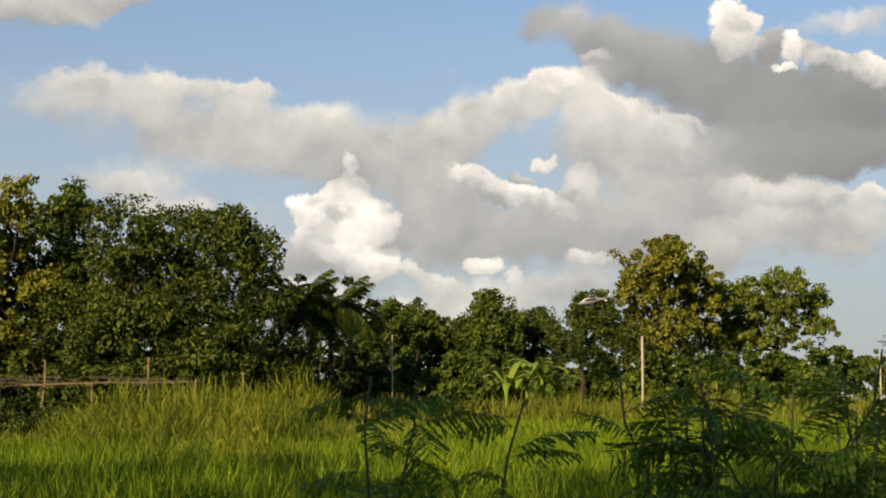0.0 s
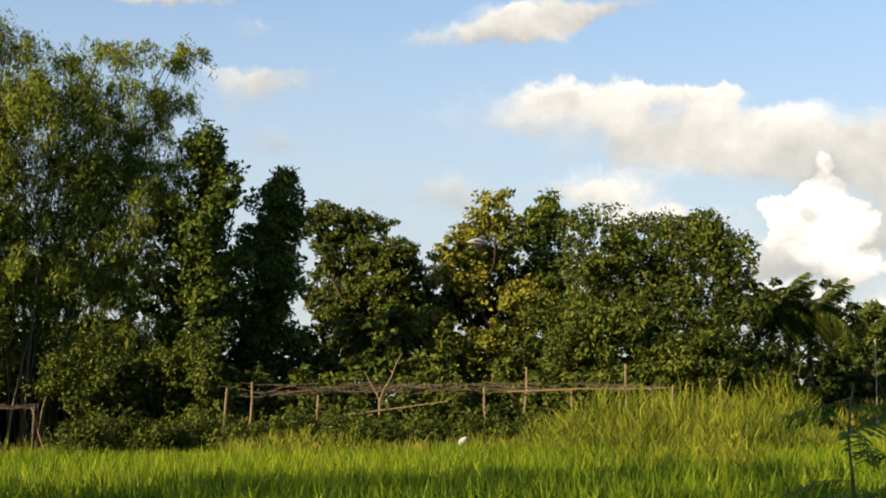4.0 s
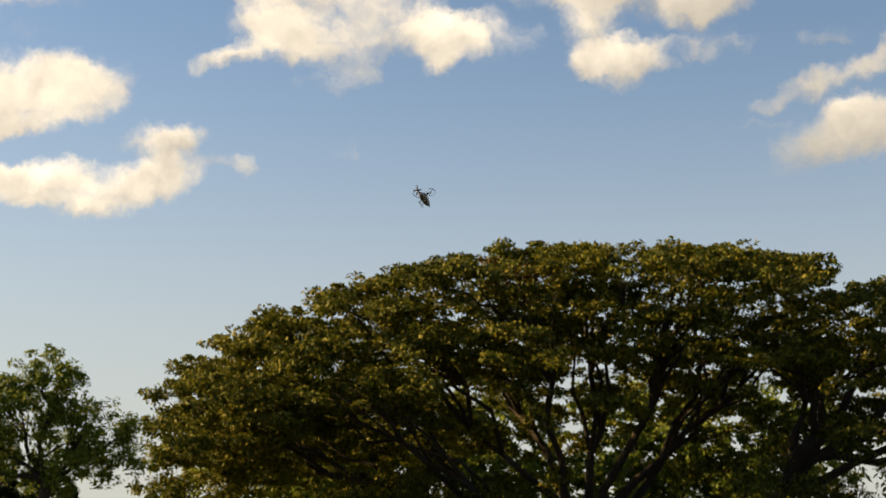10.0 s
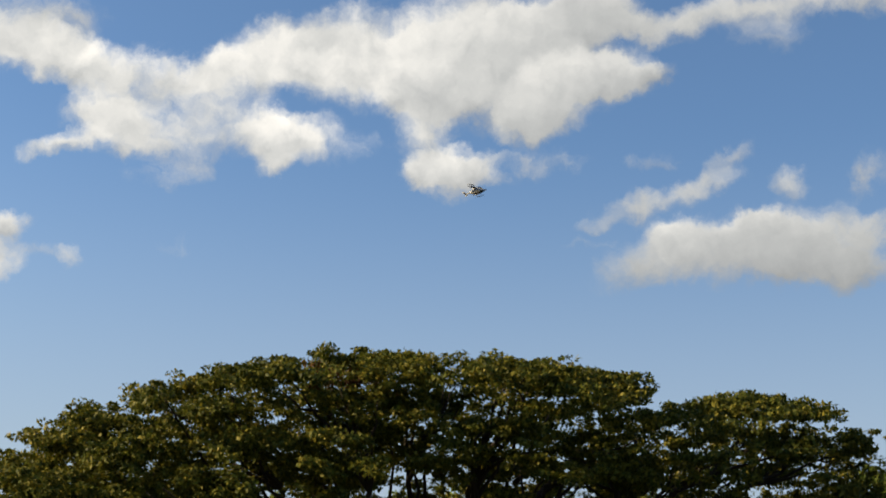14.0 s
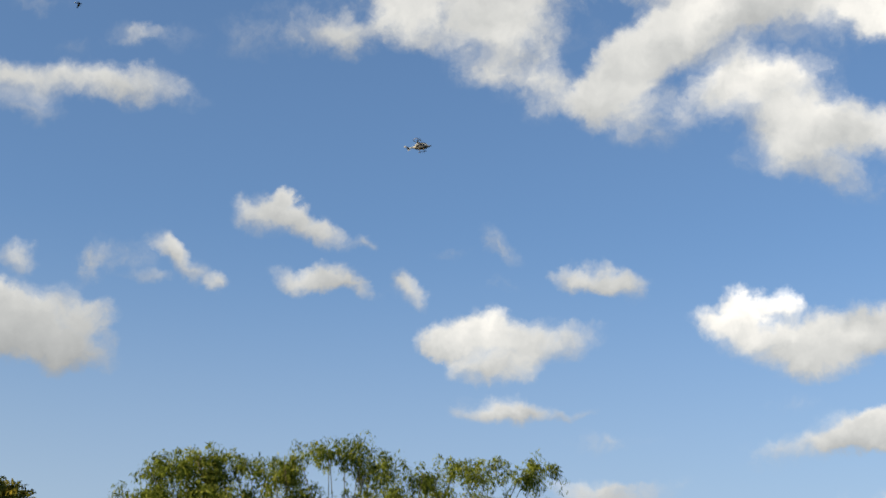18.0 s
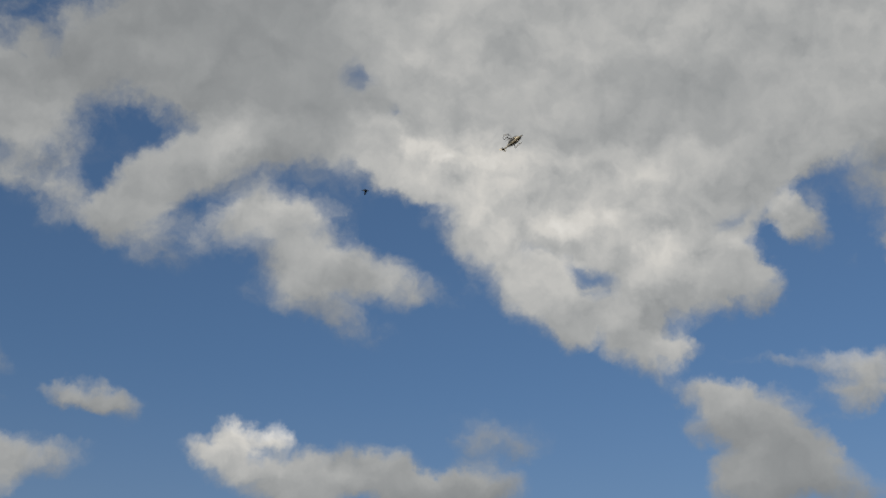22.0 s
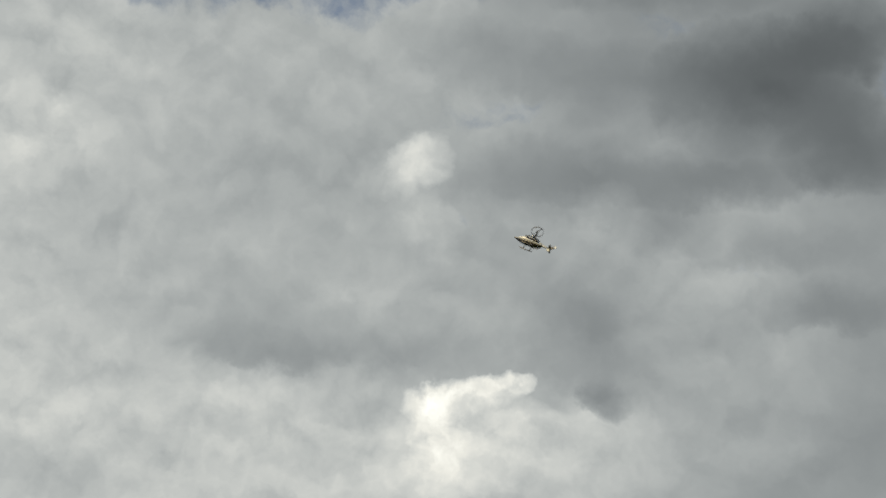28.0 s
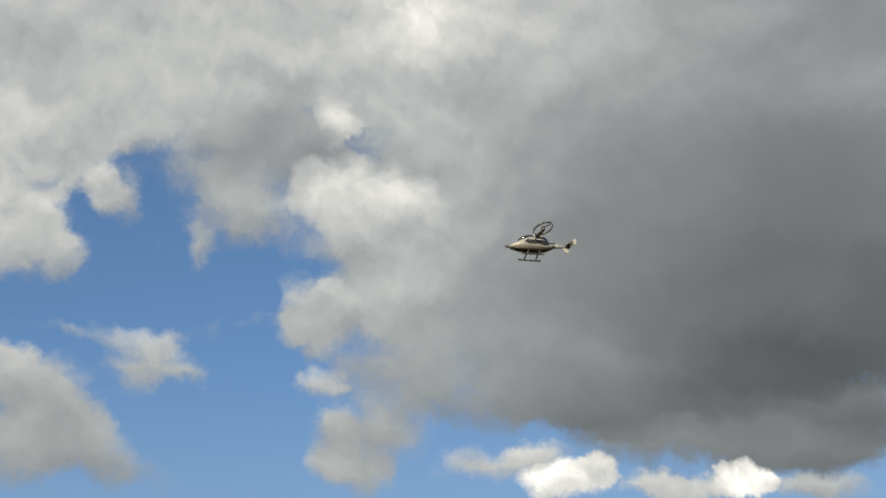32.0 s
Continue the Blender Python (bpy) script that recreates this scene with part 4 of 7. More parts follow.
def rough_material(name, a, b, scale, rough=0.85, bump=0.3, metal=0.0, c=None):
    def build(nt):
        where = put_node(nt, "ShaderNodeTexCoord").outputs["Object"]
        big = put_node(nt, "ShaderNodeTexNoise", [("Vector", where)], Scale=scale, Detail=6.0, Roughness=0.6)
        small = put_node(nt, "ShaderNodeTexNoise", [("Vector", where)], Scale=scale * 9, Detail=4.0)
        mixed = put_node(nt, "ShaderNodeMath", [(0, big.outputs["Fac"]), (1, small.outputs["Fac"])], operation="MULTIPLY_ADD")
        mixed.inputs[1].default_value = 0.7
        nt.links.new(big.outputs["Fac"], mixed.inputs[0])
        half = put_node(nt, "ShaderNodeMath", [(0, small.outputs["Fac"])], operation="MULTIPLY")
        half.inputs[1].default_value = 0.3
        nt.links.new(half.outputs[0], mixed.inputs[2])
        stops = [(0.32, a), (0.68, b)] if c is None else [(0.3, a), (0.52, b), (0.72, c)]
        col = ramp(nt, mixed.outputs[0], *stops)
        bp = put_node(nt, "ShaderNodeBump", [("Height", mixed.outputs[0])], Strength=bump, Distance=0.05)
        return put_node(nt, "ShaderNodeBsdfPrincipled", [("Base Color", col), ("Normal", bp.outputs[0])], Roughness=rough, Metallic=metal).outputs[0]
    return material(name, build)


M_RAIN = leaf_material("rain_tree_leaves", (0.018, 0.031, 0.006), (0.070, 0.086, 0.012), (0.205, 0.182, 0.028), 0.3)
M_BAMBOO = leaf_material("bamboo_leaves", (0.030, 0.050, 0.007), (0.094, 0.138, 0.018), (0.195, 0.228, 0.046), 0.45)
M_BROAD = leaf_material("broad_leaves", (0.018, 0.040, 0.008), (0.048, 0.082, 0.013), (0.110, 0.138, 0.024), 0.3)
# leaf colour darkened to carry the shade of the undergrowth
M_SHADE_LEAF = leaf_material("shade_toned_leaves", (0.006, 0.013, 0.004), (0.014, 0.026, 0.006), (0.038, 0.050, 0.011), 0.25)
M_FINE = leaf_material("fine_leaves", (0.011, 0.024, 0.005), (0.036, 0.060, 0.010), (0.098, 0.118, 0.020), 0.3)
M_GOLD = leaf_material("golden_leaves", (0.042, 0.062, 0.008), (0.105, 0.122, 0.016), (0.200, 0.198, 0.040), 0.35)
M_PALE = leaf_material("pale_leaves", (0.040, 0.070, 0.012), (0.095, 0.140, 0.022), (0.185, 0.215, 0.040), 0.4)
M_WEED = leaf_material("weed_leaves", (0.034, 0.080, 0.010), (0.078, 0.160, 0.018), (0.140, 0.235, 0.030), 0.4)
M_RICE = leaf_material("rice_blades", (0.016, 0.046, 0.004), (0.090, 0.165, 0.008), (0.215, 0.275, 0.016), 0.5, 0.55, 0.12)
M_REED = leaf_material("reed_leaves", (0.026, 0.055, 0.006), (0.092, 0.130, 0.012), (0.195, 0.210, 0.026), 0.45)
M_GRASS = leaf_material("bank_grass", (0.055, 0.090, 0.010), (0.120, 0.150, 0.020), (0.210, 0.210, 0.040), 0.4, 0.6, 0.3)
M_BANANA = leaf_material("banana_leaves", (0.090, 0.150, 0.020), (0.150, 0.220, 0.035), (0.220, 0.280, 0.055), 0.4, 0.4)
M_DRYLEAF = leaf_material("dry_leaves", (0.050, 0.026, 0.010), (0.120, 0.060, 0.022), (0.190, 0.105, 0.040), 0.3)
M_BARK = rough_material("bark", (0.014, 0.010, 0.007), (0.045, 0.032, 0.022), 3.0, 0.95, 0.6)
M_CULM = rough_material("bamboo_culm", (0.020, 0.024, 0.010), (0.060, 0.058, 0.026), 2.0, 0.6, 0.2)
M_POLE = rough_material("dry_pole", (0.09, 0.068, 0.046), (0.22, 0.17, 0.115), 4.0, 0.8, 0.3)
M_STICK = rough_material("grey_stick", (0.042, 0.034, 0.028), (0.105, 0.084, 0.065), 5.0, 0.9, 0.4)
M_SOIL = rough_material("field_soil", (0.030, 0.040, 0.010), (0.075, 0.085, 0.022), 0.25, 0.95, 0.5, c=(0.11, 0.095, 0.045))
M_DRY = rough_material("dry_earth", (0.26, 0.20, 0.11), (0.40, 0.32, 0.19), 0.8, 0.95, 0.4)

# ---- builders ----
def polar(az, dist, z=0.0):
    return Vector((-math.sin(radians(az)) * dist, math.cos(radians(az)) * dist, z))


def mesh_of(name, verts, faces):
    me = bpy.data.meshes.new(name)
    me.from_pydata([tuple(v) for v in verts], [], faces)
    me.update()
    return me


def quad_mesh(name, corners):
    """A mesh of loose four-cornered leaves from an array of shape (n, 4, 3)."""
    n = len(corners)
    me = bpy.data.meshes.new(name)
    me.vertices.add(n * 4)
    me.vertices.foreach_set("co", np.ascontiguousarray(corners, dtype=np.float32).ravel())
    me.loops.add(n * 4)
    me.loops.foreach_set("vertex_index", np.arange(n * 4, dtype=np.int32))
    me.polygons.add(n)
    me.polygons.foreach_set("loop_start", np.arange(0, n * 4, 4, dtype=np.int32))
    me.update(calc_edges=True)
    return me


def thing(name, m, label, category, group="", kind=""):
    ob = new(name)
    ob.matrix_world = m
    return tagged(ob, label, category, group, kind)


def part(name, me, mat, parent, label="", at=None, smooth=False):
    ob = new(name, me)
    if not me.materials:
        me.materials.append(mat)
    if smooth:
        me.polygons.foreach_set("use_smooth", [True] * len(me.polygons))
    ob.parent = parent
    if at is not None:
        ob.matrix_local = at
    return tagged(ob, label)


def unit(a):
    return a / np.maximum(np.linalg.norm(a, axis=-1, keepdims=True), 1e-6)


def leaf_quads(pos, axis, up, length, width, fold=0.15):
    """Pointed leaves from their foot along axis, a little bent at the middle."""
    side = unit(np.cross(axis, up))
    up = np.cross(side, axis)
    L, B = length[:, None], width[:, None]
    mid = pos + axis * L * 0.45 + up * L * fold * 0.4
    tip = pos + axis * L - up * L * fold
    return np.stack([pos, mid + side * B / 2, tip, mid - side * B / 2], 1)


def leaf_cloud(rng, lobes, count, size, slim, droop=0.25, shell=0.5, clump=0.36, per=40, flat=0.7, rough=0.16, level=0.0):
    """Leaves in tufts round the outside of rounded lobes (x, y, z, rx, ry, rz), each tuft a little dome."""
    lobes = np.array(lobes, float)
    area = lobes[:, 3] * lobes[:, 4] + lobes[:, 3] * lobes[:, 5] + lobes[:, 4] * lobes[:, 5]
    n = max(count // per, 4)
    pick = rng.choice(len(lobes), n, p=area / area.sum())
    d = unit(rng.normal(size=(n, 3)))
    rad = (1 - shell * rng.rand(n) ** 1.5) * (1 + rough * rng.normal(size=n))
    at = lobes[pick, :3] + d * rad[:, None] * lobes[pick, 3:]
    tight = clump * (0.55 + 0.9 * rng.rand(n) ** 1.3)
    out = unit(rng.normal(size=(n * per, 3)) + np.array([0, 0, 0.25]))
    reach = np.repeat(tight, per) * (0.35 + 0.65 * rng.rand(n * per) ** 0.6)
    pos = np.repeat(at, per, 0) + out * reach[:, None] * np.array([1, 1, flat])
    face = unit(out * 0.7 + np.repeat(d, per, 0) * 0.35 + np.array([0, 0, 0.35]))
    up = unit(face * (1 - level) + np.array([0, 0, 1.3 * level]) + rng.normal(size=pos.shape) * 0.35)
    axis = unit(out * 0.7 + rng.normal(size=pos.shape) * 0.6 + np.array([0, 0, -droop]))
    length = size * (0.65 + 0.7 * rng.rand(len(pos)))
    keep = pos[:, 2] > 0.05
    return leaf_quads(pos - axis * length[:, None] * 0.4, axis, up, length, length * slim)[keep]


def plumes(rng, lobes, n, k, spread=0.95):
    """Smaller lobes scattered over the outside of large ones, for a broken outline."""
    out = []
    for x, y, z, a, b, c in lobes:
        for _ in range(n):
            d = unit(rng.normal(size=3) + np.array([0, -0.3, 0.25]))
            q = k * rng.uniform(0.6, 1.3)
            out.append((x + d[0] * a * spread, y + d[1] * b * spread, z + d[2] * c * spread, a * q, b * q, c * q))
    return out


def tube(points, radii, sides=6):
    """Rings of vertices along a path, with ends closed."""
    pts = [Vector(p) for p in points]
    verts, faces = [], []
    side = None
    for i, p in enumerate(pts):
        d = (pts[min(i + 1, len(pts) - 1)] - pts[max(i - 1, 0)]).normalized()
        side = d.orthogonal().normalized() if side is None else (side - d * side.dot(d)).normalized()
        other = d.cross(side)
        for k in range(sides):
            a = 2 * math.pi * k / sides
            verts.append(p + (side * math.cos(a) + other * math.sin(a)) * radii[i])
    for i in range(len(pts) - 1):
        for k in range(sides):
            a, b = i * sides + k, i * sides + (k + 1) % sides
            faces.append((a, b, b + sides, a + sides))
    faces.append(tuple(range(sides - 1, -1, -1)))
    faces.append(tuple(range(len(verts) - sides, len(verts))))
    return verts, faces


def tubes_mesh(name, paths, sides=5):
    verts, faces = [], []
    for pts, radii in paths:
        v, f = tube(pts, radii, sides)
        faces += [tuple(i + len(verts) for i in one) for one in f]
        verts += v
    return mesh_of(name, verts, faces)


def bent(rng, a, b, n=6, sag=0.0, wild=0.08):
    """A crooked way from a to b."""
    a, b = Vector(a), Vector(b)
    span = (b - a).length
    pts = []
    for i in range(n + 1):
        k = i / n
        p = a.lerp(b, k) + Vector(rng.normal(size=3)) * span * wild * (k * (1 - k)) * 2
        p.z += sag * span * k * (1 - k)
        pts.append(p)
    return pts


def thin(r0, r1, n):
    return [r0 + (r1 - r0) * (i / n) ** 0.8 for i in range(n + 1)]


def tree(name, az, dist, lobes, leaf, count, size, slim, label, seed, droop=0.25, clump=0.36, per=40, shell=0.6, group="", stem=None, bark=None, category="tree"):
    """A tree on the ground: a trunk, limbs out to its lobes, and a crown of leaves."""
    rng = np.random.RandomState(seed)
    root = thing(name, Matrix.Translation(polar(az, dist)) @ pose(0, 0, 0, 0, 0, az), label, category, group)
    bark = bark or M_BARK
    top = max(l[2] for l in lobes)
    fork = Vector((0, 0, min(l[2] for l in lobes) * 0.75 + 0.1 * top))
    r = stem or 0.018 * top + 0.05
    trunk = bent(rng, (0, 0, -0.1), fork, 5, 0, 0.06)
    me = tubes_mesh("trunk", [(trunk, thin(r * 1.25, r * 0.8, 5))], 8)
    part("trunk", me, bark, root, smooth=True)
    for l in lobes:
        end = Vector(l[:3])
        way_out = bent(rng, trunk[-1 - rng.randint(0, 2)], end, 6, 0.12)
        paths = [(way_out, thin(r * 0.55, r * 0.12, 6))]
        for _ in range(4):
            d = Vector(unit(rng.normal(size=3)))
            tip = end + Vector((d.x * l[3], d.y * l[4], abs(d.z) * l[5])) * 0.85
            paths.append((bent(rng, way_out[rng.randint(3, 6)], tip, 4, 0.1), thin(r * 0.2, r * 0.05, 4)))
        part("limb", tubes_mesh("limb", paths), bark, root, smooth=True)
    part("crown", quad_mesh("crown", leaf_cloud(rng, list(lobes) + plumes(rng, lobes, 7, 0.42), count, size, slim, droop, shell, clump, per)), leaf, root)
    return root


def loft(sections, sides=18, power=2.4):
    """A closed body through rounded sections (x, z, half width, half height)."""
    verts, faces = [], []
    for x, z, w, h in sections:
        for k in range(sides):
            a = 2 * math.pi * k / sides
            c, s = math.cos(a), math.sin(a)
            verts.append((x, math.copysign(abs(c) ** (2 / power), c) * w, z + math.copysign(abs(s) ** (2 / power), s) * h))
    for i in range(len(sections) - 1):
        for k in range(sides):
            a, b = i * sides + k, i * sides + (k + 1) % sides
            faces.append((a, a + sides, b + sides, b))
    faces.append(tuple(range(sides)))
    faces.append(tuple(range(len(verts) - 1, len(verts) - sides - 1, -1)))
    return verts, faces


# ---- ground ----
def build_ground():
    rings = [0.0, 6, 12, 20, 30, 45, 70, 110, 180, 300, 600, 1200, 3200]
    verts, faces, seg = [(0, 0, 0)], [], 72
    for r in rings[1:]:
        for k in range(seg):
            a = 2 * math.pi * k / seg
            x, y = r * math.cos(a), r * math.sin(a)
            verts.append((x, y, 0.0))
    for k in range(seg):
        faces.append((0, 1 + k, 1 + (k + 1) % seg))
    for i in range(len(rings) - 2):
        for k in range(seg):
            a, b = 1 + i * seg + k, 1 + i * seg + (k + 1) % seg
            faces.append((a, a + seg, b + seg, b))
    me = mesh_of("ground", verts, faces)
    me.materials.append(M_SOIL)
    return tagged(new("ground", me), "flat farmland soil with green growth reaching the horizon", "ground", kind="structure")


def blades(rng, pos, height, width, lean=0.35):
    n = len(pos)
    a = rng.rand(n) * 2 * np.pi
    flat = np.stack([np.cos(a), np.sin(a), 0 * a], 1)
    axis = unit(np.array([0, 0, 1.0]) + flat * (lean * rng.rand(n))[:, None])
    up = unit(rng.normal(size=(n, 3)) * np.array([1, 1, 0.2]))
    return leaf_quads(pos, axis, up, height, width, 0.22)


def field_points(rng, n, az0, az1, d0, d1):
    a = np.radians(rng.uniform(az0, az1, n))
    d = np.sqrt(rng.uniform(d0 * d0, d1 * d1, n))
    return np.stack([-np.sin(a) * d, np.cos(a) * d, 0 * a], 1)


def build_rice():
    rng = np.random.RandomState(11)
    sets = []
    for n, az0, az1, d0, d1, h, w in ((15000, -35, 75, 2.5, 9.5, 0.7, 0.03), (9000, -50, -19, 9.5, 60, 0.75, 0.06), (40000, -19, 64, 9.5, 20, 0.82, 0.032), (18000, 40, 68, 20, 26, 0.74, 0.032),
                                      (30000, 18, 40, 20, 33, 0.74, 0.034), (36000, -19, 18, 20, 38, 0.76, 0.036), (34000, -19, 9, 38, 78, 0.78, 0.055)):
        p = field_points(rng, n, az0, az1, d0, d1)
        tuft = 0.75 + 0.25 * np.sin(p[:, 0] * 1.7 + np.sin(p[:, 1] * 1.3) * 2) * np.cos(p[:, 1] * 0.9)
        sets.append(blades(rng, p, h * (0.55 + 0.55 * rng.rand(n)) * (0.82 + 0.22 * tuft), w * (0.7 + 0.6 * rng.rand(n)), 0.5))
    me = quad_mesh("rice", np.concatenate(sets))
    me.materials.append(M_RICE)
    tagged(new("rice_field", me), "dense bright green rice plants covering the field", "rice", kind="stuff")


def build_far_woods():
    rng = np.random.RandomState(31)
    lobes = []
    for az in np.arange(-30, 100, 0.8):
        d = rng.uniform(330, 420)
        p = polar(az, d)
        h = rng.uniform(4.5, 7.5)
        lobes.append((p.x, p.y, h * 0.5, 4.5, 4.5, h * 0.55))
    me = quad_mesh("far_woods", leaf_cloud(rng, lobes, 26000, 1.4, 0.7, 0.1, 0.6, 1.3, 20))
    me.materials.append(M_BROAD)
    tagged(new("far_woods", me), "hazy dark line of distant woods along the horizon", "woods", kind="stuff")


build_ground()
build_rice()
build_far_woods()

# ---- trees ----
tree("teak_tree", 15.8, 60, [(0.0, -0.2, 9.1, 0.8, 0.8, 0.9), (-0.3, 0.6, 7.8, 1.7, 1.5, 1.2), (-1.5, -0.3, 6.7, 1.1, 1.0, 1.1), (-0.4, 1.0, 5.2, 2.7, 2.4, 1.8), (-0.6, -0.0, 3.4, 2.7, 2.4, 1.1)],
     M_GOLD, 18000, 0.20, 0.60, "broadleaf tree with a yellowish flowering top", 100)
tree("broadleaf_tree", 13.9, 63, [(0.1, -0.2, 9.3, 0.8, 0.8, 0.8), (-0.1, 0.5, 7.9, 1.2, 1.3, 1.4), (-0.2, -0.4, 5.8, 1.4, 1.5, 1.6)],
     M_BROAD, 12000, 0.19, 0.60, "slim dark green broadleaf tree behind the fence", 101)
tree("tamarind_tree", 10.2, 55, [(-1.8, -0.3, 7.4, 1.3, 1.1, 1.0), (0.5, 0.7, 7.2, 2.1, 1.9, 1.0), (2.5, -0.4, 6.8, 1.1, 1.0, 1.0), (-1.1, 1.0, 5.5, 2.7, 2.4, 1.5), (1.7, -0.0, 5.1, 1.9, 1.7, 1.5), (-0.0, 0.3, 3.5, 3.1, 2.8, 1.6), (2.4, 0.3, 2.9, 1.6, 1.5, 1.2), (-2.4, -0.0, 3.7, 1.2, 1.5, 1.6)],
     M_FINE, 44000, 0.19, 0.45, "dense dark green rounded tree at the field edge", 102, clump=0.62, per=90, shell=0.45)
tree("broadleaf_tree", 2.0, 90, [(-0.0, -0.3, 6.0, 1.0, 1.0, 1.1), (-0.3, 0.5, 4.4, 1.5, 1.4, 1.3)],
     M_BROAD, 13000, 0.20, 0.60, "small dark green tree in the far tree row", 103)
tree("broadleaf_tree", 0.9, 95, [(-0.0, -0.3, 6.4, 1.1, 1.1, 1.2), (0.3, 0.5, 4.9, 1.6, 1.4, 1.6)],
     M_BROAD, 13000, 0.20, 0.60, "small dark green tree in the far tree row", 104)
tree("broadleaf_tree", -0.4, 95, [(-0.2, -0.3, 5.3, 1.3, 1.2, 1.3), (0.2, 0.6, 3.9, 1.8, 1.6, 1.2)],
     M_FINE, 13000, 0.20, 0.60, "low bushy green tree in the far tree row", 105)
tree("broadleaf_tree", -1.8, 88, [(0.0, -0.3, 6.1, 1.4, 1.2, 1.2), (-0.1, 0.5, 4.4, 1.6, 1.5, 1.6)],
     M_BROAD, 15000, 0.20, 0.60, "round dark green tree in the far tree row", 106)
tree("broadleaf_tree", -3.4, 92, [(0.0, -0.3, 5.5, 1.4, 1.2, 1.2), (0.2, 0.6, 4.0, 1.7, 1.5, 1.4)],
     M_BROAD, 14000, 0.20, 0.60, "round dark green tree in the far tree row", 107)
tree("feathery_tree", -5.2, 85, [(0.5, -0.3, 6.3, 1.3, 1.2, 1.0), (0.0, 0.5, 4.9, 1.6, 1.4, 1.6), (1.3, -0.5, 4.6, 1.6, 1.7, 1.9)],
     M_FINE, 16000, 0.19, 0.45, "feathery olive green tree beside the golden tree", 108)
tree("golden_tree", -8.3, 95, [(0.1, -0.6, 9.6, 2.5, 2.2, 1.5), (2.0, 0.4, 8.7, 1.3, 1.2, 1.3), (-1.7, -0.4, 8.4, 1.5, 1.3, 1.5), (0.1, 1.3, 7.2, 3.4, 3.0, 1.8), (-1.0, -0.0, 4.9, 3.2, 2.9, 2.1)],
     M_GOLD, 32000, 0.24, 0.60, "tall sunlit golden green tree", 109)
tree("spreading_tree", -12.4, 100, [(-0.2, -0.7, 8.1, 2.8, 2.5, 1.4), (-2.4, 0.8, 7.0, 2.6, 2.3, 1.7), (1.7, -0.4, 6.4, 1.6, 1.4, 1.6), (-0.3, 1.1, 5.7, 3.0, 2.7, 1.5), (-3.5, -0.1, 5.0, 2.6, 2.3, 1.9)],
     M_BAMBOO, 26000, 0.24, 0.50, "wide rounded olive tree in warm light", 110)
tree("broadleaf_tree", -14.4, 150, [(0.1, -0.5, 4.8, 2.1, 1.9, 1.6), (1.1, 0.7, 3.7, 2.2, 2.0, 1.2)],
     M_BROAD, 6000, 0.41, 0.60, "low distant dark tree", 111)
tree("broadleaf_tree", -15.8, 170, [(-0.2, -0.7, 4.6, 2.8, 2.6, 1.5)],
     M_BROAD, 5000, 0.41, 0.60, "low distant dark tree", 112)
tree("evergreen_tree", 24.3, 56, [(0.2, -0.2, 9.1, 0.9, 0.8, 0.8), (0.1, 0.4, 7.7, 1.1, 1.1, 1.2), (-0.1, -0.4, 5.8, 1.2, 1.4, 1.6), (-0.1, 0.5, 3.9, 1.2, 1.3, 1.5)],
     M_BROAD, 24000, 0.18, 0.60, "tall narrow dark evergreen tree", 113)
tree("mahogany_tree", 21.4, 64, [(-0.7, -0.2, 8.9, 1.0, 0.9, 0.9), (0.8, 0.4, 8.7, 1.3, 1.2, 1.0), (2.1, -0.3, 7.4, 1.0, 1.0, 1.1), (0.0, 0.5, 7.4, 1.4, 1.3, 1.3), (1.3, -0.0, 5.9, 1.4, 1.3, 1.4), (-0.1, 0.1, 4.7, 1.3, 1.2, 1.2)],
     M_FINE, 24000, 0.19, 0.50, "rounded dull green tree with reddish shoots", 114)
tree("broadleaf_tree", 26.3, 53, [(-0.5, -0.2, 10.3, 0.8, 0.7, 0.7), (0.2, 0.3, 9.4, 0.8, 0.8, 0.9), (-0.6, -0.4, 8.0, 1.2, 1.2, 1.4), (-0.2, 0.6, 6.0, 1.2, 1.4, 1.6), (-0.4, -0.0, 4.0, 1.2, 1.4, 1.6)],
     M_BROAD, 24000, 0.18, 0.55, "dark leafy tree against the bamboo clump", 115)
tree("shrub", 30.3, 50, [(-0.2, -0.4, 2.6, 1.5, 1.3, 1.1), (1.5, 0.5, 2.4, 1.5, 1.3, 1.0), (2.9, -0.4, 2.6, 0.9, 1.0, 1.1)],
     M_FINE, 18000, 0.15, 0.45, "feathery green shrub under the bamboo clump", 116)
tree("broadleaf_tree", 19.2, 66, [(0.5, -0.4, 5.6, 1.5, 1.3, 1.5), (0.0, 0.5, 3.9, 1.5, 1.3, 1.2)],
     M_BROAD, 14000, 0.19, 0.60, "leafy green tree behind the fence", 117)
tree("neem_tree", 82.6, 52, [(-2.6, 0.3, 6.9, 1.4, 1.2, 1.0), (-3.6, 0.0, 6.0, 1.3, 1.2, 1.0), (-0.2, -0.3, 8.9, 1.2, 1.0, 0.7), (-1.2, 0.5, 7.6, 1.5, 1.3, 1.1), (1.0, -0.3, 7.5, 1.2, 1.0, 0.9), (-0.4, 0.8, 6.3, 2.1, 1.9, 1.5), (2.1, -0.1, 6.4, 1.0, 0.9, 1.0)],
     M_PALE, 22000, 0.18, 0.35, "light green feathery tree beside the rain tree", 118)


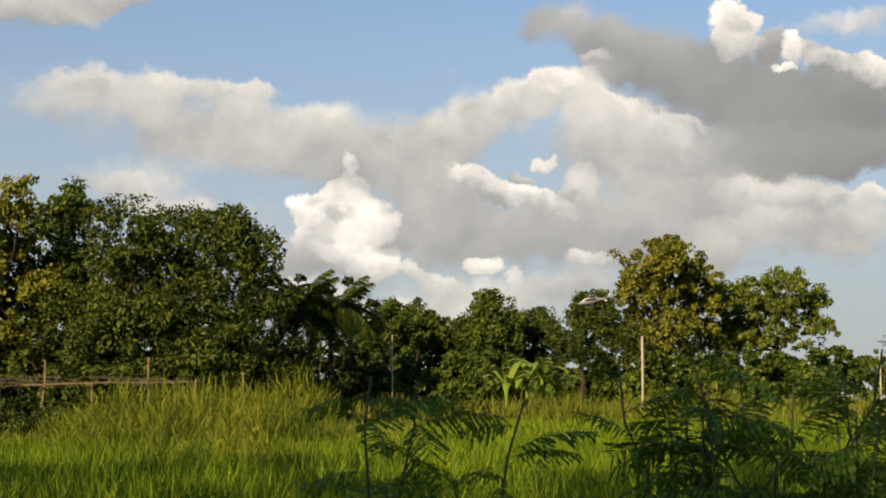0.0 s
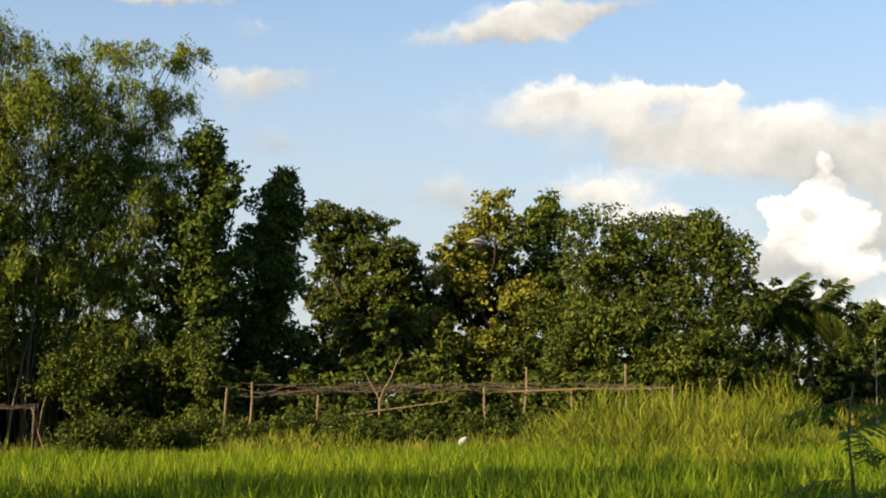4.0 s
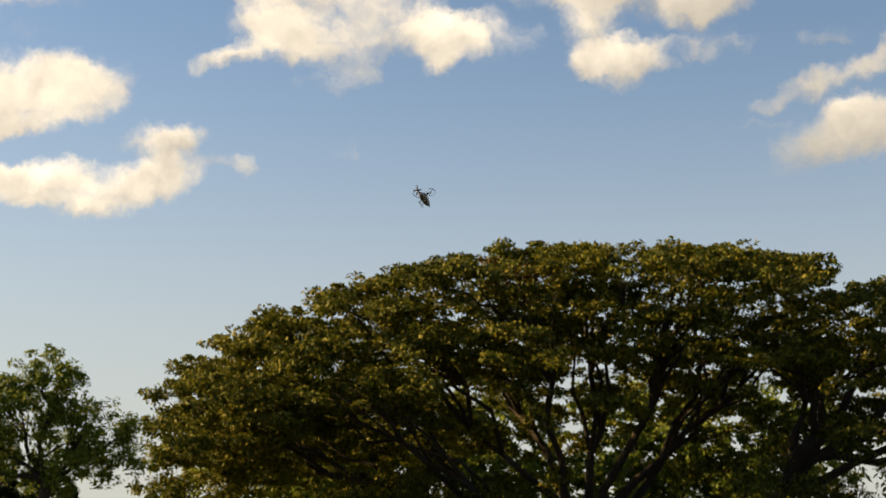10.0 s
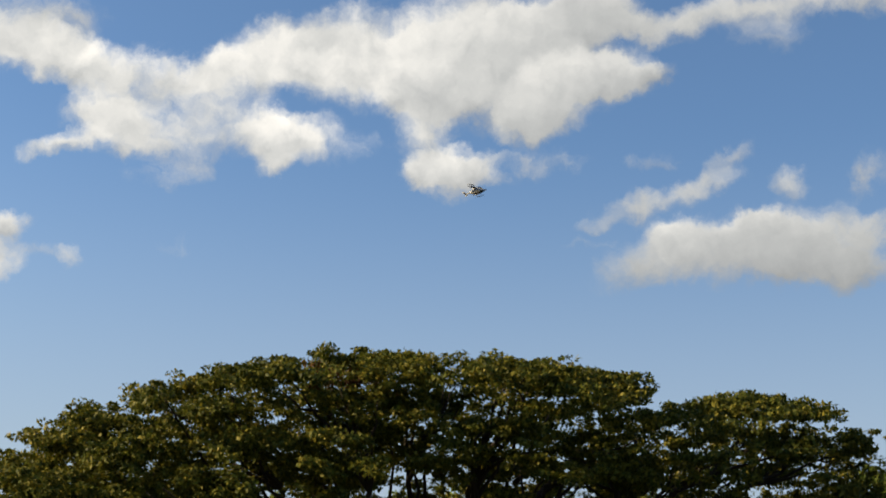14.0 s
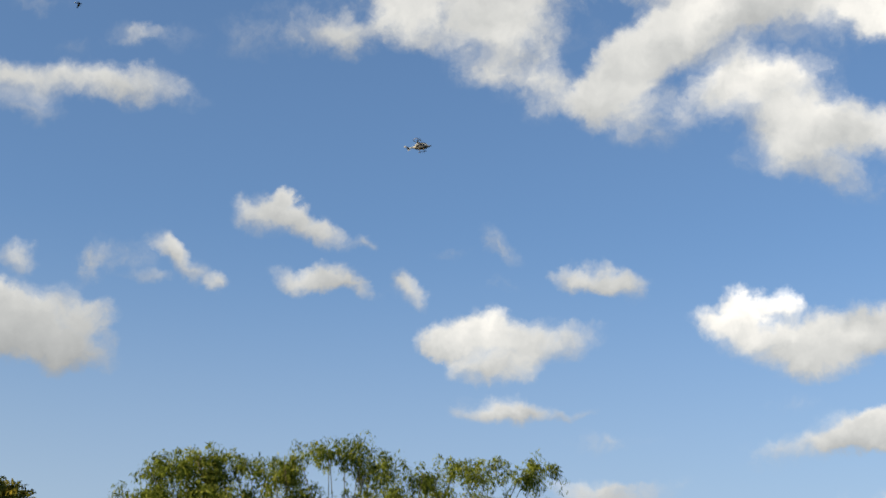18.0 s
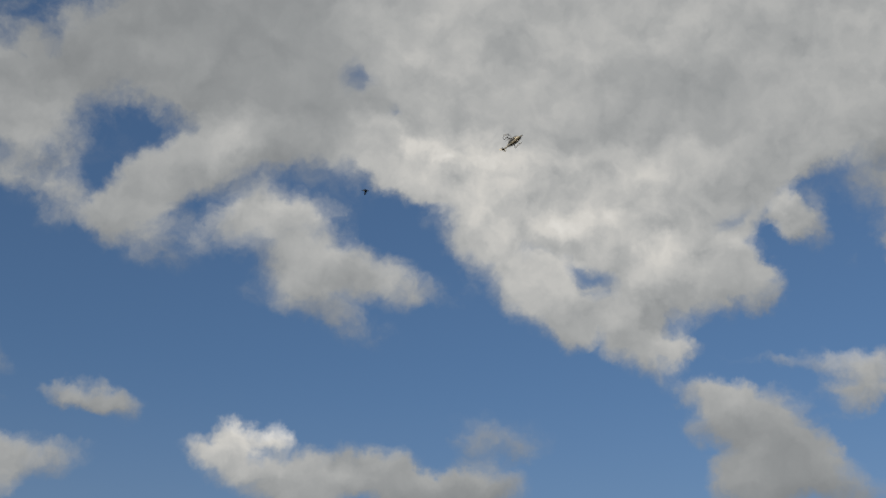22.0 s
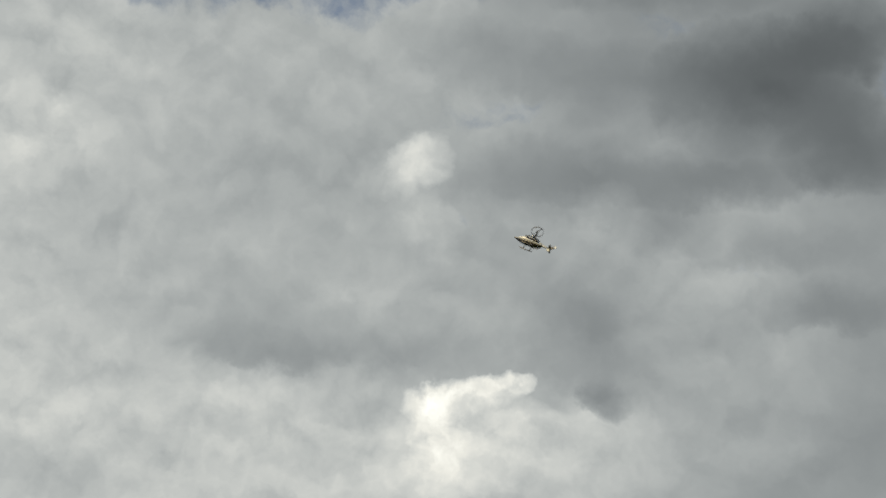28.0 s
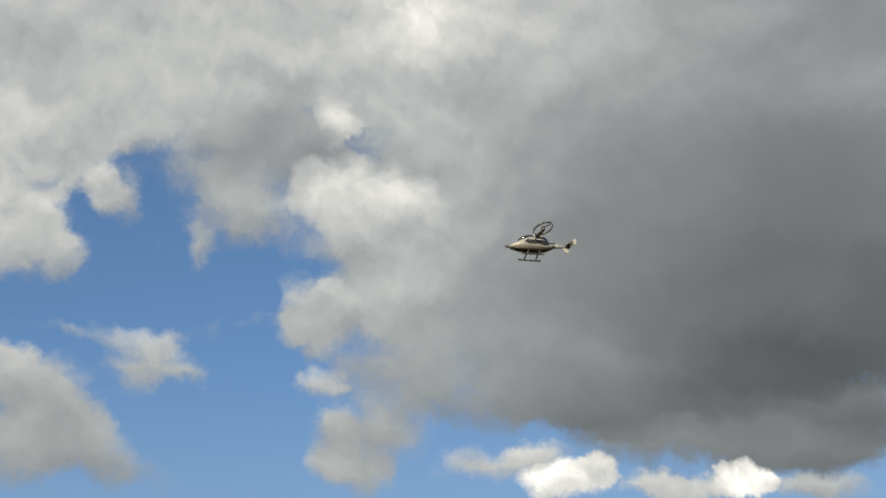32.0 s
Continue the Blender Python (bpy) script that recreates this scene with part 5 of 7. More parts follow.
# ---- bamboo ----
def bamboo(az, dist, lobes, culms, count, seed, label, recess=0.0):
    """A clump of culms that fan out from the foot; each one's tip arches over and carries hanging sprays."""
    rng = np.random.RandomState(seed)
    root = thing("bamboo_clump", Matrix.Translation(polar(az, dist)) @ pose(0, 0, 0, 0, 0, az), label, "bamboo", "bamboo clumps")
    stepped = []
    for x, y, z, a, b, c in lobes:
        back = y + recess * (x + 4.5)
        k = 1 + back / dist
        stepped.append((x * k, back, EYE + (z - EYE) * k, a * k, b * k, c * k))
    lobes = stepped
    peak = max(l[2] for l in lobes)
    upper = [l for l in lobes if l[2] > 0.55 * peak]
    inner = [(l[0] * 0.8, 1.5, l[2] * 0.42, 1.5, 1.0, 1.5) for l in upper if l[2] < 0.8 * peak]
    inner += [(-0.5 * peak + 0.065 * peak * k, -1.0 + 0.3 * (k % 2), 2.4 + 0.5 * (k % 3), 1.1, 0.8, 1.3) for k in range(4)]
    sprays = []
    for i in range(culms):
        l = upper[i % len(upper)]
        foot = Vector((l[0] * 0.35 + rng.normal() * 0.7, 1.4 + recess * 3.0 + rng.normal() * 0.8, -0.05))
        tip = Vector((l[0] + rng.normal() * 0.4, l[1] + rng.normal() * 0.6, l[2] + l[5] * rng.uniform(0.2, 0.7)))
        pts = []
        for k in range(9):
            s = k / 8
            q = foot.lerp(tip, s ** 1.4)
            q.z = foot.z + (tip.z - foot.z) * (s + 0.22 * s * (1 - s))
            pts.append(q)
        part("culm", tubes_mesh("culm", [(pts, thin(0.05, 0.012, 8))], 6), M_CULM, root, smooth=True)
        turn = rng.uniform(-1.0, 1.0) + (math.pi if rng.rand() < 0.38 else 0.0)
        out = Vector((math.cos(turn), math.sin(turn) - 0.35, 0))
        reach = rng.uniform(1.1, 2.3)
        for k in range(7):
            s = k / 6
            q = tip + out * reach * s + Vector((0, 0, 0.35 * math.sin(math.pi * s * 0.8) - 0.75 * s * s * reach))
            r = 0.44 * (1 - 0.66 * s)
            sprays.append((q.x, q.y, q.z, r, r * 0.9, r * 0.8))
        for k in (4, 5, 6, 7):
            q = pts[k]
            r = rng.uniform(0.4, 0.75)
            sprays.append((q.x + rng.normal() * 0.5, q.y - 0.3 + rng.normal() * 0.6, q.z - 0.2, r, r, r * 1.1))
    full = [l if l[2] < 0.86 * peak else (*l[:3], l[3] * 0.5, l[4] * 0.5, l[5] * 0.55) for l in lobes]
    body = leaf_cloud(rng, full + inner + plumes(rng, full, 8, 0.40), int(count * 0.66), 0.165, 0.25, 0.9, 0.9, 0.36, 44, 1.2)
    tips = leaf_cloud(rng, sprays, int(count * 0.34), 0.175, 0.23, 1.0, 0.9, 0.28, 30, 1.1)
    part("crown", quad_mesh("crown", np.concatenate([body, tips])), M_BAMBOO, root)
    return root


bamboo(34.1, 50, [(-4.9, -0.5, 12.5, 1.1, 1.0, 0.8), (-2.6, 0.3, 12.4, 1.1, 1.0, 0.8), (-0.7, -0.2, 13.2, 0.9, 0.8, 0.8), (0.4, 0.4, 12.6, 1.1, 1.0, 0.8), (2.2, -0.1, 12.5, 0.8, 0.8, 0.7), (3.7, -0.1, 12.8, 0.8, 0.7, 0.7), (5.6, -0.1, 12.8, 1.0, 0.9, 0.8), (-4.5, -0.2, 10.7, 1.7, 1.5, 1.3), (-2.0, -0.3, 10.8, 1.7, 1.5, 1.2), (0.4, -0.5, 10.8, 1.7, 1.5, 1.3), (2.8, -0.6, 11.0, 1.5, 1.3, 1.2), (4.9, -0.0, 11.2, 1.1, 1.0, 1.0), (-3.7, -0.2, 8.5, 2.0, 1.8, 1.7), (-0.5, -0.6, 8.6, 2.0, 1.8, 1.7), (2.6, 0.6, 8.5, 1.9, 1.7, 1.7), (5.0, -0.5, 8.7, 1.3, 1.2, 1.3), (-4.3, -0.3, 6.2, 1.7, 1.5, 1.7), (-1.9, -0.4, 6.0, 1.9, 1.7, 1.7), (1.4, 0.2, 6.1, 1.9, 1.7, 1.7), (4.3, -0.1, 6.3, 1.5, 1.3, 1.5), (-3.6, 0.0, 4.0, 1.7, 1.5, 1.3), (-1.3, -0.3, 3.8, 1.5, 1.3, 1.1), (-5.6, -0.6, 12.8, 1.0, 0.9, 0.7), (-6.7, -0.1, 12.4, 0.9, 0.8, 0.7), (-7.2, -0.7, 11.3, 0.7, 0.7, 0.7), (-5.7, 0.2, 11.3, 1.3, 1.2, 1.0), (-7.0, -0.5, 9.7, 1.1, 1.0, 0.9), (-5.5, -0.2, 9.4, 1.3, 1.2, 1.1), (-6.6, -0.1, 7.8, 1.3, 1.2, 1.1), (-5.9, -0.3, 6.3, 1.3, 1.2, 1.1), (-6.5, -0.6, 4.8, 1.1, 1.0, 1.1), (-5.5, -0.7, 3.7, 1.3, 1.2, 1.1), (-4.8, -0.7, 5.2, 1.1, 1.0, 1.1), (-4.1, 0.1, 7.3, 1.1, 1.0, 1.1)],
       96, 300000, 5, "tall sunlit bamboo clump with arching feathery tops", 0.3)
low_clump = bamboo(41.9, 50, [(-1.5, 0.3, 9.0, 0.8, 0.8, 0.6), (-0.2, -0.3, 9.3, 1.1, 1.0, 1.1), (-0.9, 0.5, 7.4, 1.2, 1.2, 1.3), (0.0, -0.0, 6.6, 1.5, 1.3, 1.5), (-1.6, 0.1, 5.0, 1.2, 1.2, 1.0), (-0.4, 0.4, 4.2, 1.5, 1.3, 1.5), (0.9, 0.0, 2.7, 1.3, 1.2, 1.1)],
       24, 52000, 6, "lower sunlit bamboo clump with drooping leaves")
twig_rng = np.random.RandomState(66)
part("bare_twig", tubes_mesh("bare_twig", [(bent(twig_rng, (-2.0, 0.4, 8.4), (-2.4, 0.3, 11.1), 6, 0, 0.03), thin(0.03, 0.008, 6)),
                                           (bent(twig_rng, (-2.25, 0.35, 9.9), (-1.95, 0.3, 10.7), 4, 0, 0.05), thin(0.014, 0.005, 4)),
                                           (bent(twig_rng, (-2.3, 0.33, 10.3), (-2.65, 0.3, 10.8), 4, 0, 0.05), thin(0.012, 0.005, 4))], 5), M_BARK, low_clump, "bare dead twig", smooth=True)


# ---- rain tree ----
def rain_tree():
    rng = np.random.RandomState(77)
    az, dist = 62.0, 75.0
    root = thing("rain_tree", Matrix.Translation(polar(az, dist, -0.58)) @ pose(0, 0, 0, 0, 0, az) @ Matrix.Scale(1.364, 4),
                 "huge dark umbrella-shaped rain tree with spreading limbs", "tree")
    xs = [-17.5, -16.1, -15.2, -13.8, -12.4, -10.1, -6.8, -3.9, 0.3, 4.5, 6.6, 7.7, 8.3, 10.1, 11.4, 12.5, 14.4, 15.5, 16.2, 17.6, 18.4]
    zs = [6.5, 8.3, 9.6, 11.3, 11.9, 13.0, 13.9, 14.5, 14.7, 14.5, 14.1, 13.7, 13.1, 13.3, 13.7, 13.6, 13.2, 11.6, 11.0, 9.7, 8.6]
    pads = []
    for i in range(760):
        x, v = rng.uniform(-15.8, 17.6), rng.uniform(-0.7, 1)
        deep = 12.0 * math.sqrt(max(0.05, 1 - ((x - 0.5) / 18.5) ** 2))
        drop = 1 - 0.42 * v * v
        z = np.interp(x, xs, zs)
        layer = rng.choice([1.0, 0.90, 0.79, 0.68], p=[0.46, 0.26, 0.17, 0.11])
        z = 3.5 + (z - 3.5) * drop * layer - 0.68
        if 8.6 < x < 15 and z < 8.6 and v < 0.5:
            continue
        r = rng.uniform(0.8, 1.5)
        pads.append((x, v * deep, z, r, r, rng.uniform(0.22, 0.36)))
    # small domes that make the bumpy top line
    for i in range(170):
        x = rng.uniform(-14.0, 15.5)
        v = rng.uniform(-0.25, 0.2)
        z = 3.5 + (np.interp(x, xs, zs) - 3.5) * (1 - 0.42 * v * v) - 0.5
        r = rng.uniform(0.32, 0.62)
        pads.append((x, v * 10.0, z, r, r, r * 0.5))
    for i in range(300):
        x, v = rng.uniform(-15.5, 8.5), rng.uniform(-0.3, 0.95)
        z = 3.5 + (np.interp(x, xs, zs) - 3.5) * (1 - 0.3 * v * v) * rng.uniform(0.35, 0.85)
        if -6 < x < 7.5 and 6.2 < z < 9.9 and rng.rand() < 0.78:
            continue
        pads.append((x, v * 10.0, z, rng.uniform(0.8, 1.3), rng.uniform(0.8, 1.3), rng.uniform(0.3, 0.5)))
    for i in range(210):
        x, v = rng.uniform(-14.5, 8.0), rng.uniform(-0.85, -0.3)
        z = 3.5 + (np.interp(x, xs, zs) - 3.5) * (1 - 0.3 * v * v) * rng.uniform(0.4, 0.8)
        if -6 < x < 7.5 and 5.8 < z < 9.9 and rng.rand() < 0.78:
            continue
        pads.append((x, v * 9.0, z, rng.uniform(0.8, 1.3), rng.uniform(0.8, 1.3), rng.uniform(0.22, 0.38)))
    low = []
    for x0, x1, z0, z1, n in ((-17, -9, 4.0, 8.5, 11), (-9, 3, 2.5, 6.0, 30), (3, 9.5, 2.2, 7.2, 26), (9.5, 12.5, 4.8, 6.8, 7), (12.5, 18.2, 5.8, 10.2, 30), (10.5, 12.2, 2.8, 4.0, 3)):
        for i in range(n):
            low.append((rng.uniform(x0, x1), rng.uniform(-5, 6), rng.uniform(z0, z1), rng.uniform(0.8, 1.5), rng.uniform(0.8, 1.4), rng.uniform(0.4, 0.75)))
    trunk = bent(rng, (-0.6, 0.5, -0.1), (-0.8, 0.3, 3.6), 5, 0, 0.04)
    part("trunk", tubes_mesh("trunk", [(trunk, thin(0.95, 0.62, 5))], 10), M_BARK, root, smooth=True)
    arm = bent(rng, (3.6, 0.2, 2.4), (7.4, -1.0, 7.4), 5, 0.05, 0.04)
    ends = [(-14, -2, 8.5), (-11, 3, 10.5), (-8, -4, 11.5), (-5, 4, 12.6), (-3, -5, 12.4), (0, 0, 13.4), (3, -4, 13.0), (5, 5, 12.6), (-9, -6, 8.2), (7, 3, 12.0)]
    for e in ends:
        w = bent(rng, trunk[3 + rng.randint(0, 3)], e, 8, 0.10, 0.06)
        paths = [(w, thin(rng.uniform(0.17, 0.25), 0.04, 8))]
        for k in range(9):
            tip = Vector(e) + Vector((rng.uniform(-1.8, 2), rng.uniform(-3, 3), rng.uniform(-0.9, 0.1)))
            paths.append((bent(rng, w[rng.randint(3, 8)], tip, 5, 0.1, 0.1), thin(0.10, 0.02, 5)))
        part("limb", tubes_mesh("limb", paths, 6), M_BARK, root, smooth=True)
    part("limb", tubes_mesh("limb", [(bent(rng, (-0.7, 0.4, 1.2), arm[0], 3, 0.05, 0.03), thin(0.5, 0.42, 3)), (arm, thin(0.42, 0.3, 5))], 8), M_BARK, root, smooth=True)
    for e in [(9, -1, 10.5), (11.5, -2, 11.8), (14, -2, 11.4), (12.5, 1, 8.2), (15.5, -1, 8.4), (16.5, -2, 6.4), (6.0, -3, 11), (8, 2, 12)]:
        w = bent(rng, arm[rng.randint(3, 6)], e, 7, 0.08, 0.06)
        paths = [(w, thin(0.2, 0.05, 7))]
        for k in range(7):
            tip = Vector(e) + Vector((rng.uniform(-2.2, 2.2), rng.uniform(-2, 2), rng.uniform(-0.8, 0.0)))
            paths.append((bent(rng, w[rng.randint(3, 7)], tip, 5, 0.06, 0.1), thin(0.07, 0.015, 5)))
        part("limb", tubes_mesh("limb", paths, 6), M_BARK, root, smooth=True)
    top = leaf_cloud(rng, pads, 340000, 0.17, 0.55, 0.15, 0.9, 0.38, 46, 0.40, 0.06, 0.3)
    under = leaf_cloud(rng, low, 62000, 0.18, 0.45, 0.7, 0.9, 0.40, 44, 0.9)
    part("crown", quad_mesh("crown", np.concatenate([top, under])), M_RAIN, root)
    dry = [(rng.uniform(-4.3, -1.2), rng.uniform(-3.5, -0.5), rng.uniform(12.6, 13.7), rng.uniform(0.4, 0.8), 0.6, 0.25) for _ in range(16)]
    part("dry_shoots", quad_mesh("dry_shoots", leaf_cloud(rng, dry, 3600, 0.15, 0.4, 0.2, 0.9, 0.34, 30, 0.5)), M_DRYLEAF, root, "patch of reddish brown dry shoots")


rain_tree()

# ---- shrubs and undergrowth ----
def shrub(name, az, dist, lobes, leaf, count, size, slim, label, seed, group=""):
    return tree(name, az, dist, lobes, leaf, count, size, slim, label, seed, 0.3, 0.34, 40, 0.7, group, 0.05, None, "shrub")


def shrub_row(proto, rng, places, group):
    """Copies of a shrub at (azimuth, distance), each turned its own way."""
    for az, dist in places:
        copy_thing(proto, Matrix.Translation(polar(az, dist)) @ pose(0, 0, 0, 0, 0, rng.uniform(0, 360)))


def build_shrubs():
    rng = np.random.RandomState(8)
    dome = [(0, 0, 1.5, 1.5, 1.4, 1.3), (0.8, 0.2, 1.1, 1.2, 1.1, 1.0), (-0.9, 0, 1.0, 1.1, 1.1, 0.9)]
    high = [(0, 0, 2.9, 1.3, 1.2, 1.3), (0.6, 0.3, 1.7, 1.6, 1.4, 1.4), (-0.8, -0.2, 1.6, 1.4, 1.4, 1.3)]
    low = [(0, 0, 0.8, 1.2, 1.1, 0.7), (0.9, 0.2, 0.6, 0.9, 0.8, 0.5), (-0.9, 0.1, 0.6, 0.9, 0.8, 0.5)]
    # shade under the crowns is put into these shrubs' leaf colour
    dark = shrub("shrub", 63, 66, high, M_SHADE_LEAF, 3600, 0.27, 0.55, "dense green shrub, the shade under the trees put into its leaf colour", 201, "dark shrubs")
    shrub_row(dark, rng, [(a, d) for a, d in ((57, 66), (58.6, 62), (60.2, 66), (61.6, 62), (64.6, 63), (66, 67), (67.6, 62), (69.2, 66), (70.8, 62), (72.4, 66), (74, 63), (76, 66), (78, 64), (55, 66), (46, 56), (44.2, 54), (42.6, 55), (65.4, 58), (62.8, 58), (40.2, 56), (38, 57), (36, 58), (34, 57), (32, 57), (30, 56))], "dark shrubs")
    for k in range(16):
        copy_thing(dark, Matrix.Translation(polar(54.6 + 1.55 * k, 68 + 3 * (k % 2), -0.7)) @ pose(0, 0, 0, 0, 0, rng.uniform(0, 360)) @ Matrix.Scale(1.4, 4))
    mixed = shrub("shrub", 28, 51, dome, M_FINE, 3600, 0.24, 0.5, "rounded green shrub behind the pole fence", 202, "hedge shrubs")
    shrub_row(mixed, rng, [(26, 50), (24, 52), (22.4, 50.5), (18.6, 52), (16.8, 54), (13.2, 52), (11.2, 50), (9, 53), (7.6, 56), (6.4, 60), (5.2, 62), (38.6, 52), (40.6, 54), (36.6, 55), (34.5, 56)], "hedge shrubs")
    tall = shrub("shrub", 20, 55, high, M_FINE, 4000, 0.26, 0.5, "tall leafy green shrub between the trees", 203, "tall shrubs")
    shrub_row(tall, rng, [(17.8, 57), (14.8, 57), (12.6, 58), (22.6, 58), (25, 58), (8, 60), (28, 57), (31, 58), (6.4, 66)], "tall shrubs")
    far = shrub("shrub", 3, 82, high, M_BROAD, 2400, 0.40, 0.6, "green bush in the far tree row", 204, "far bushes")
    shrub_row(far, rng, [(a, rng.uniform(80, 92)) for a in np.arange(-13.5, 4.2, 0.75)], "far bushes")
    pale = shrub("shrub", 50, 66, dome, M_GOLD, 2600, 0.30, 0.5, "sunlit yellow-green bush in the open behind the trees", 205, "sunlit bushes")
    shrub_row(pale, rng, [(a, rng.uniform(60, 74)) for a in (42.5, 44, 45.4, 46.8, 48, 49.2, 51.2, 52.4, 53.6)], "sunlit bushes")
    near = shrub("shrub", 24, 44, low, M_FINE, 4200, 0.13, 0.45, "low green weed bush along the fence", 206, "fence weeds")
    shrub_row(near, rng, [(a, rng.uniform(43, 47)) for a in (8.8, 11.6, 13.4, 15.4, 18.6, 20.8, 22.6, 27.5, 30.6, 40.9)], "fence weeds")
    back = [(0, 0, 8.2, 3.0, 2.4, 2.3), (2.2, 0.3, 6.0, 2.4, 2.0, 2.2), (-2.3, 0, 5.8, 2.5, 2.0, 2.2), (0, 0, 3.4, 3.0, 2.4, 2.0)]
    olive = tree("olive_tree", 64, 98, back, M_BAMBOO, 8600, 0.30, 0.5, "sunlit olive tree behind the rain tree", 209, group="background trees")
    for az, d in ((57.5, 99), (59.2, 104), (60.8, 100), (62.4, 104), (66, 103), (67.8, 99), (69.6, 103), (71.4, 100), (73, 104), (74.8, 98), (55.2, 106)):
        copy_thing(olive, Matrix.Translation(polar(az, d)) @ pose(0, 0, 0, 0, 0, rng.uniform(0, 360)) @ Matrix.Scale(1.5, 4))
    thick = [(0, 0, 6.6, 1.9, 1.7, 1.5), (1.2, 0.2, 4.8, 1.7, 1.6, 1.6), (-1.3, 0, 4.6, 1.8, 1.6, 1.6), (0, -0.2, 2.6, 2.2, 1.8, 1.6)]
    # thicket trees coloured near black to stand for the shaded interior
    thicket = tree("thicket_tree", 33.5, 60, thick, M_SHADE_LEAF, 4000, 0.32, 0.55, "dense thicket tree behind the bamboo, shade put into its dark leaf colour", 211, group="thicket trees")
    # copies from 84 degrees on are unseen, added to shade the undergrowth
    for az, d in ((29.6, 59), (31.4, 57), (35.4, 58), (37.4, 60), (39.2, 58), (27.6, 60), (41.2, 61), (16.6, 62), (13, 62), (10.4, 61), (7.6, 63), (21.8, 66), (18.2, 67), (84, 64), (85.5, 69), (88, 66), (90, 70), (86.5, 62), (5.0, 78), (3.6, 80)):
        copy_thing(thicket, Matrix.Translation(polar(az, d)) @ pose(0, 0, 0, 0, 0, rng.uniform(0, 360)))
    lone = [(0, 0, 2.0, 0.75, 0.7, 1.1), (0.1, 0, 1.2, 0.55, 0.5, 0.6)]
    shrub("small_tree", 50.56, 53, lone, M_BROAD, 3520, 0.15, 0.5, "small lone dark tree standing in the open gap", 207)
    weeping = [(0, 0, 4.6, 1.5, 1.4, 1.3), (0.7, 0, 3.3, 1.4, 1.3, 1.4), (-0.8, 0, 3.2, 1.4, 1.3, 1.4), (0, 0, 2.0, 1.6, 1.4, 1.2)]
    shrub("leafy_tree", 45.2, 50.5, weeping, M_BROAD, 14400, 0.17, 0.5, "dark leafy tree beside the bamboo clump", 208)
    # shade trees behind the camera, whose shadow lies on the near rice
    for i, (x, y, k) in enumerate(((-23, -9, 0.85), (-15, -10, 0.85), (-9, -10, 0.58), (-6.5, -6.5, 0.46))):
        az, dist = math.degrees(math.atan2(-x, y)), math.hypot(x, y)
        lobes = [(0, 0, 17.0, 4.0, 3.8, 3.2), (2.4, 0, 13.6, 3.2, 3.0, 2.6), (-2.6, 0.5, 13.2, 3.4, 3.0, 2.6), (0, 0, 9.8, 3.4, 3.2, 2.6)]
        tree("shade_tree", az, dist, [tuple(q * k for q in l) for l in lobes], M_BROAD, 7000, 0.5 * k, 0.6, "tall leafy green shade tree beside the field", 310 + i, group="shade trees")


build_shrubs()


def build_bank_grass():
    rng = np.random.RandomState(21)
    sets = []
    for n, az0, az1, d0, d1, h, w in ((26000, 41, 68, 24, 56, 0.20, 0.03), (22000, 9, 41, 31, 50, 0.45, 0.03), (9000, 7, 26, 40, 48, 1.0, 0.04), (17000, -18, 6, 74, 88, 2.1, 0.08),
                                      (9000, 1, 12, 42, 70, 1.15, 0.05), (9000, -18, -9, 60, 90, 0.9, 0.07)):
        p = field_points(rng, n, az0, az1, d0, d1)
        knot = 0.62 + 0.38 * np.sin(p[:, 0] * 1.1 + 1.7 * np.sin(p[:, 1] * 0.7)) * np.cos(p[:, 1] * 0.8 + p[:, 0] * 0.35)
        sets.append(blades(rng, p, h * (0.35 + 0.6 * rng.rand(n)) * (0.55 + 0.6 * knot), w * (0.7 + 0.6 * rng.rand(n)), 0.6))
    me = quad_mesh("bank_grass", np.concatenate(sets))
    me.materials.append(M_GRASS)
    tagged(new("bank_grass", me), "rough yellow-green grass on the banks beyond the rice", "grass", kind="stuff")


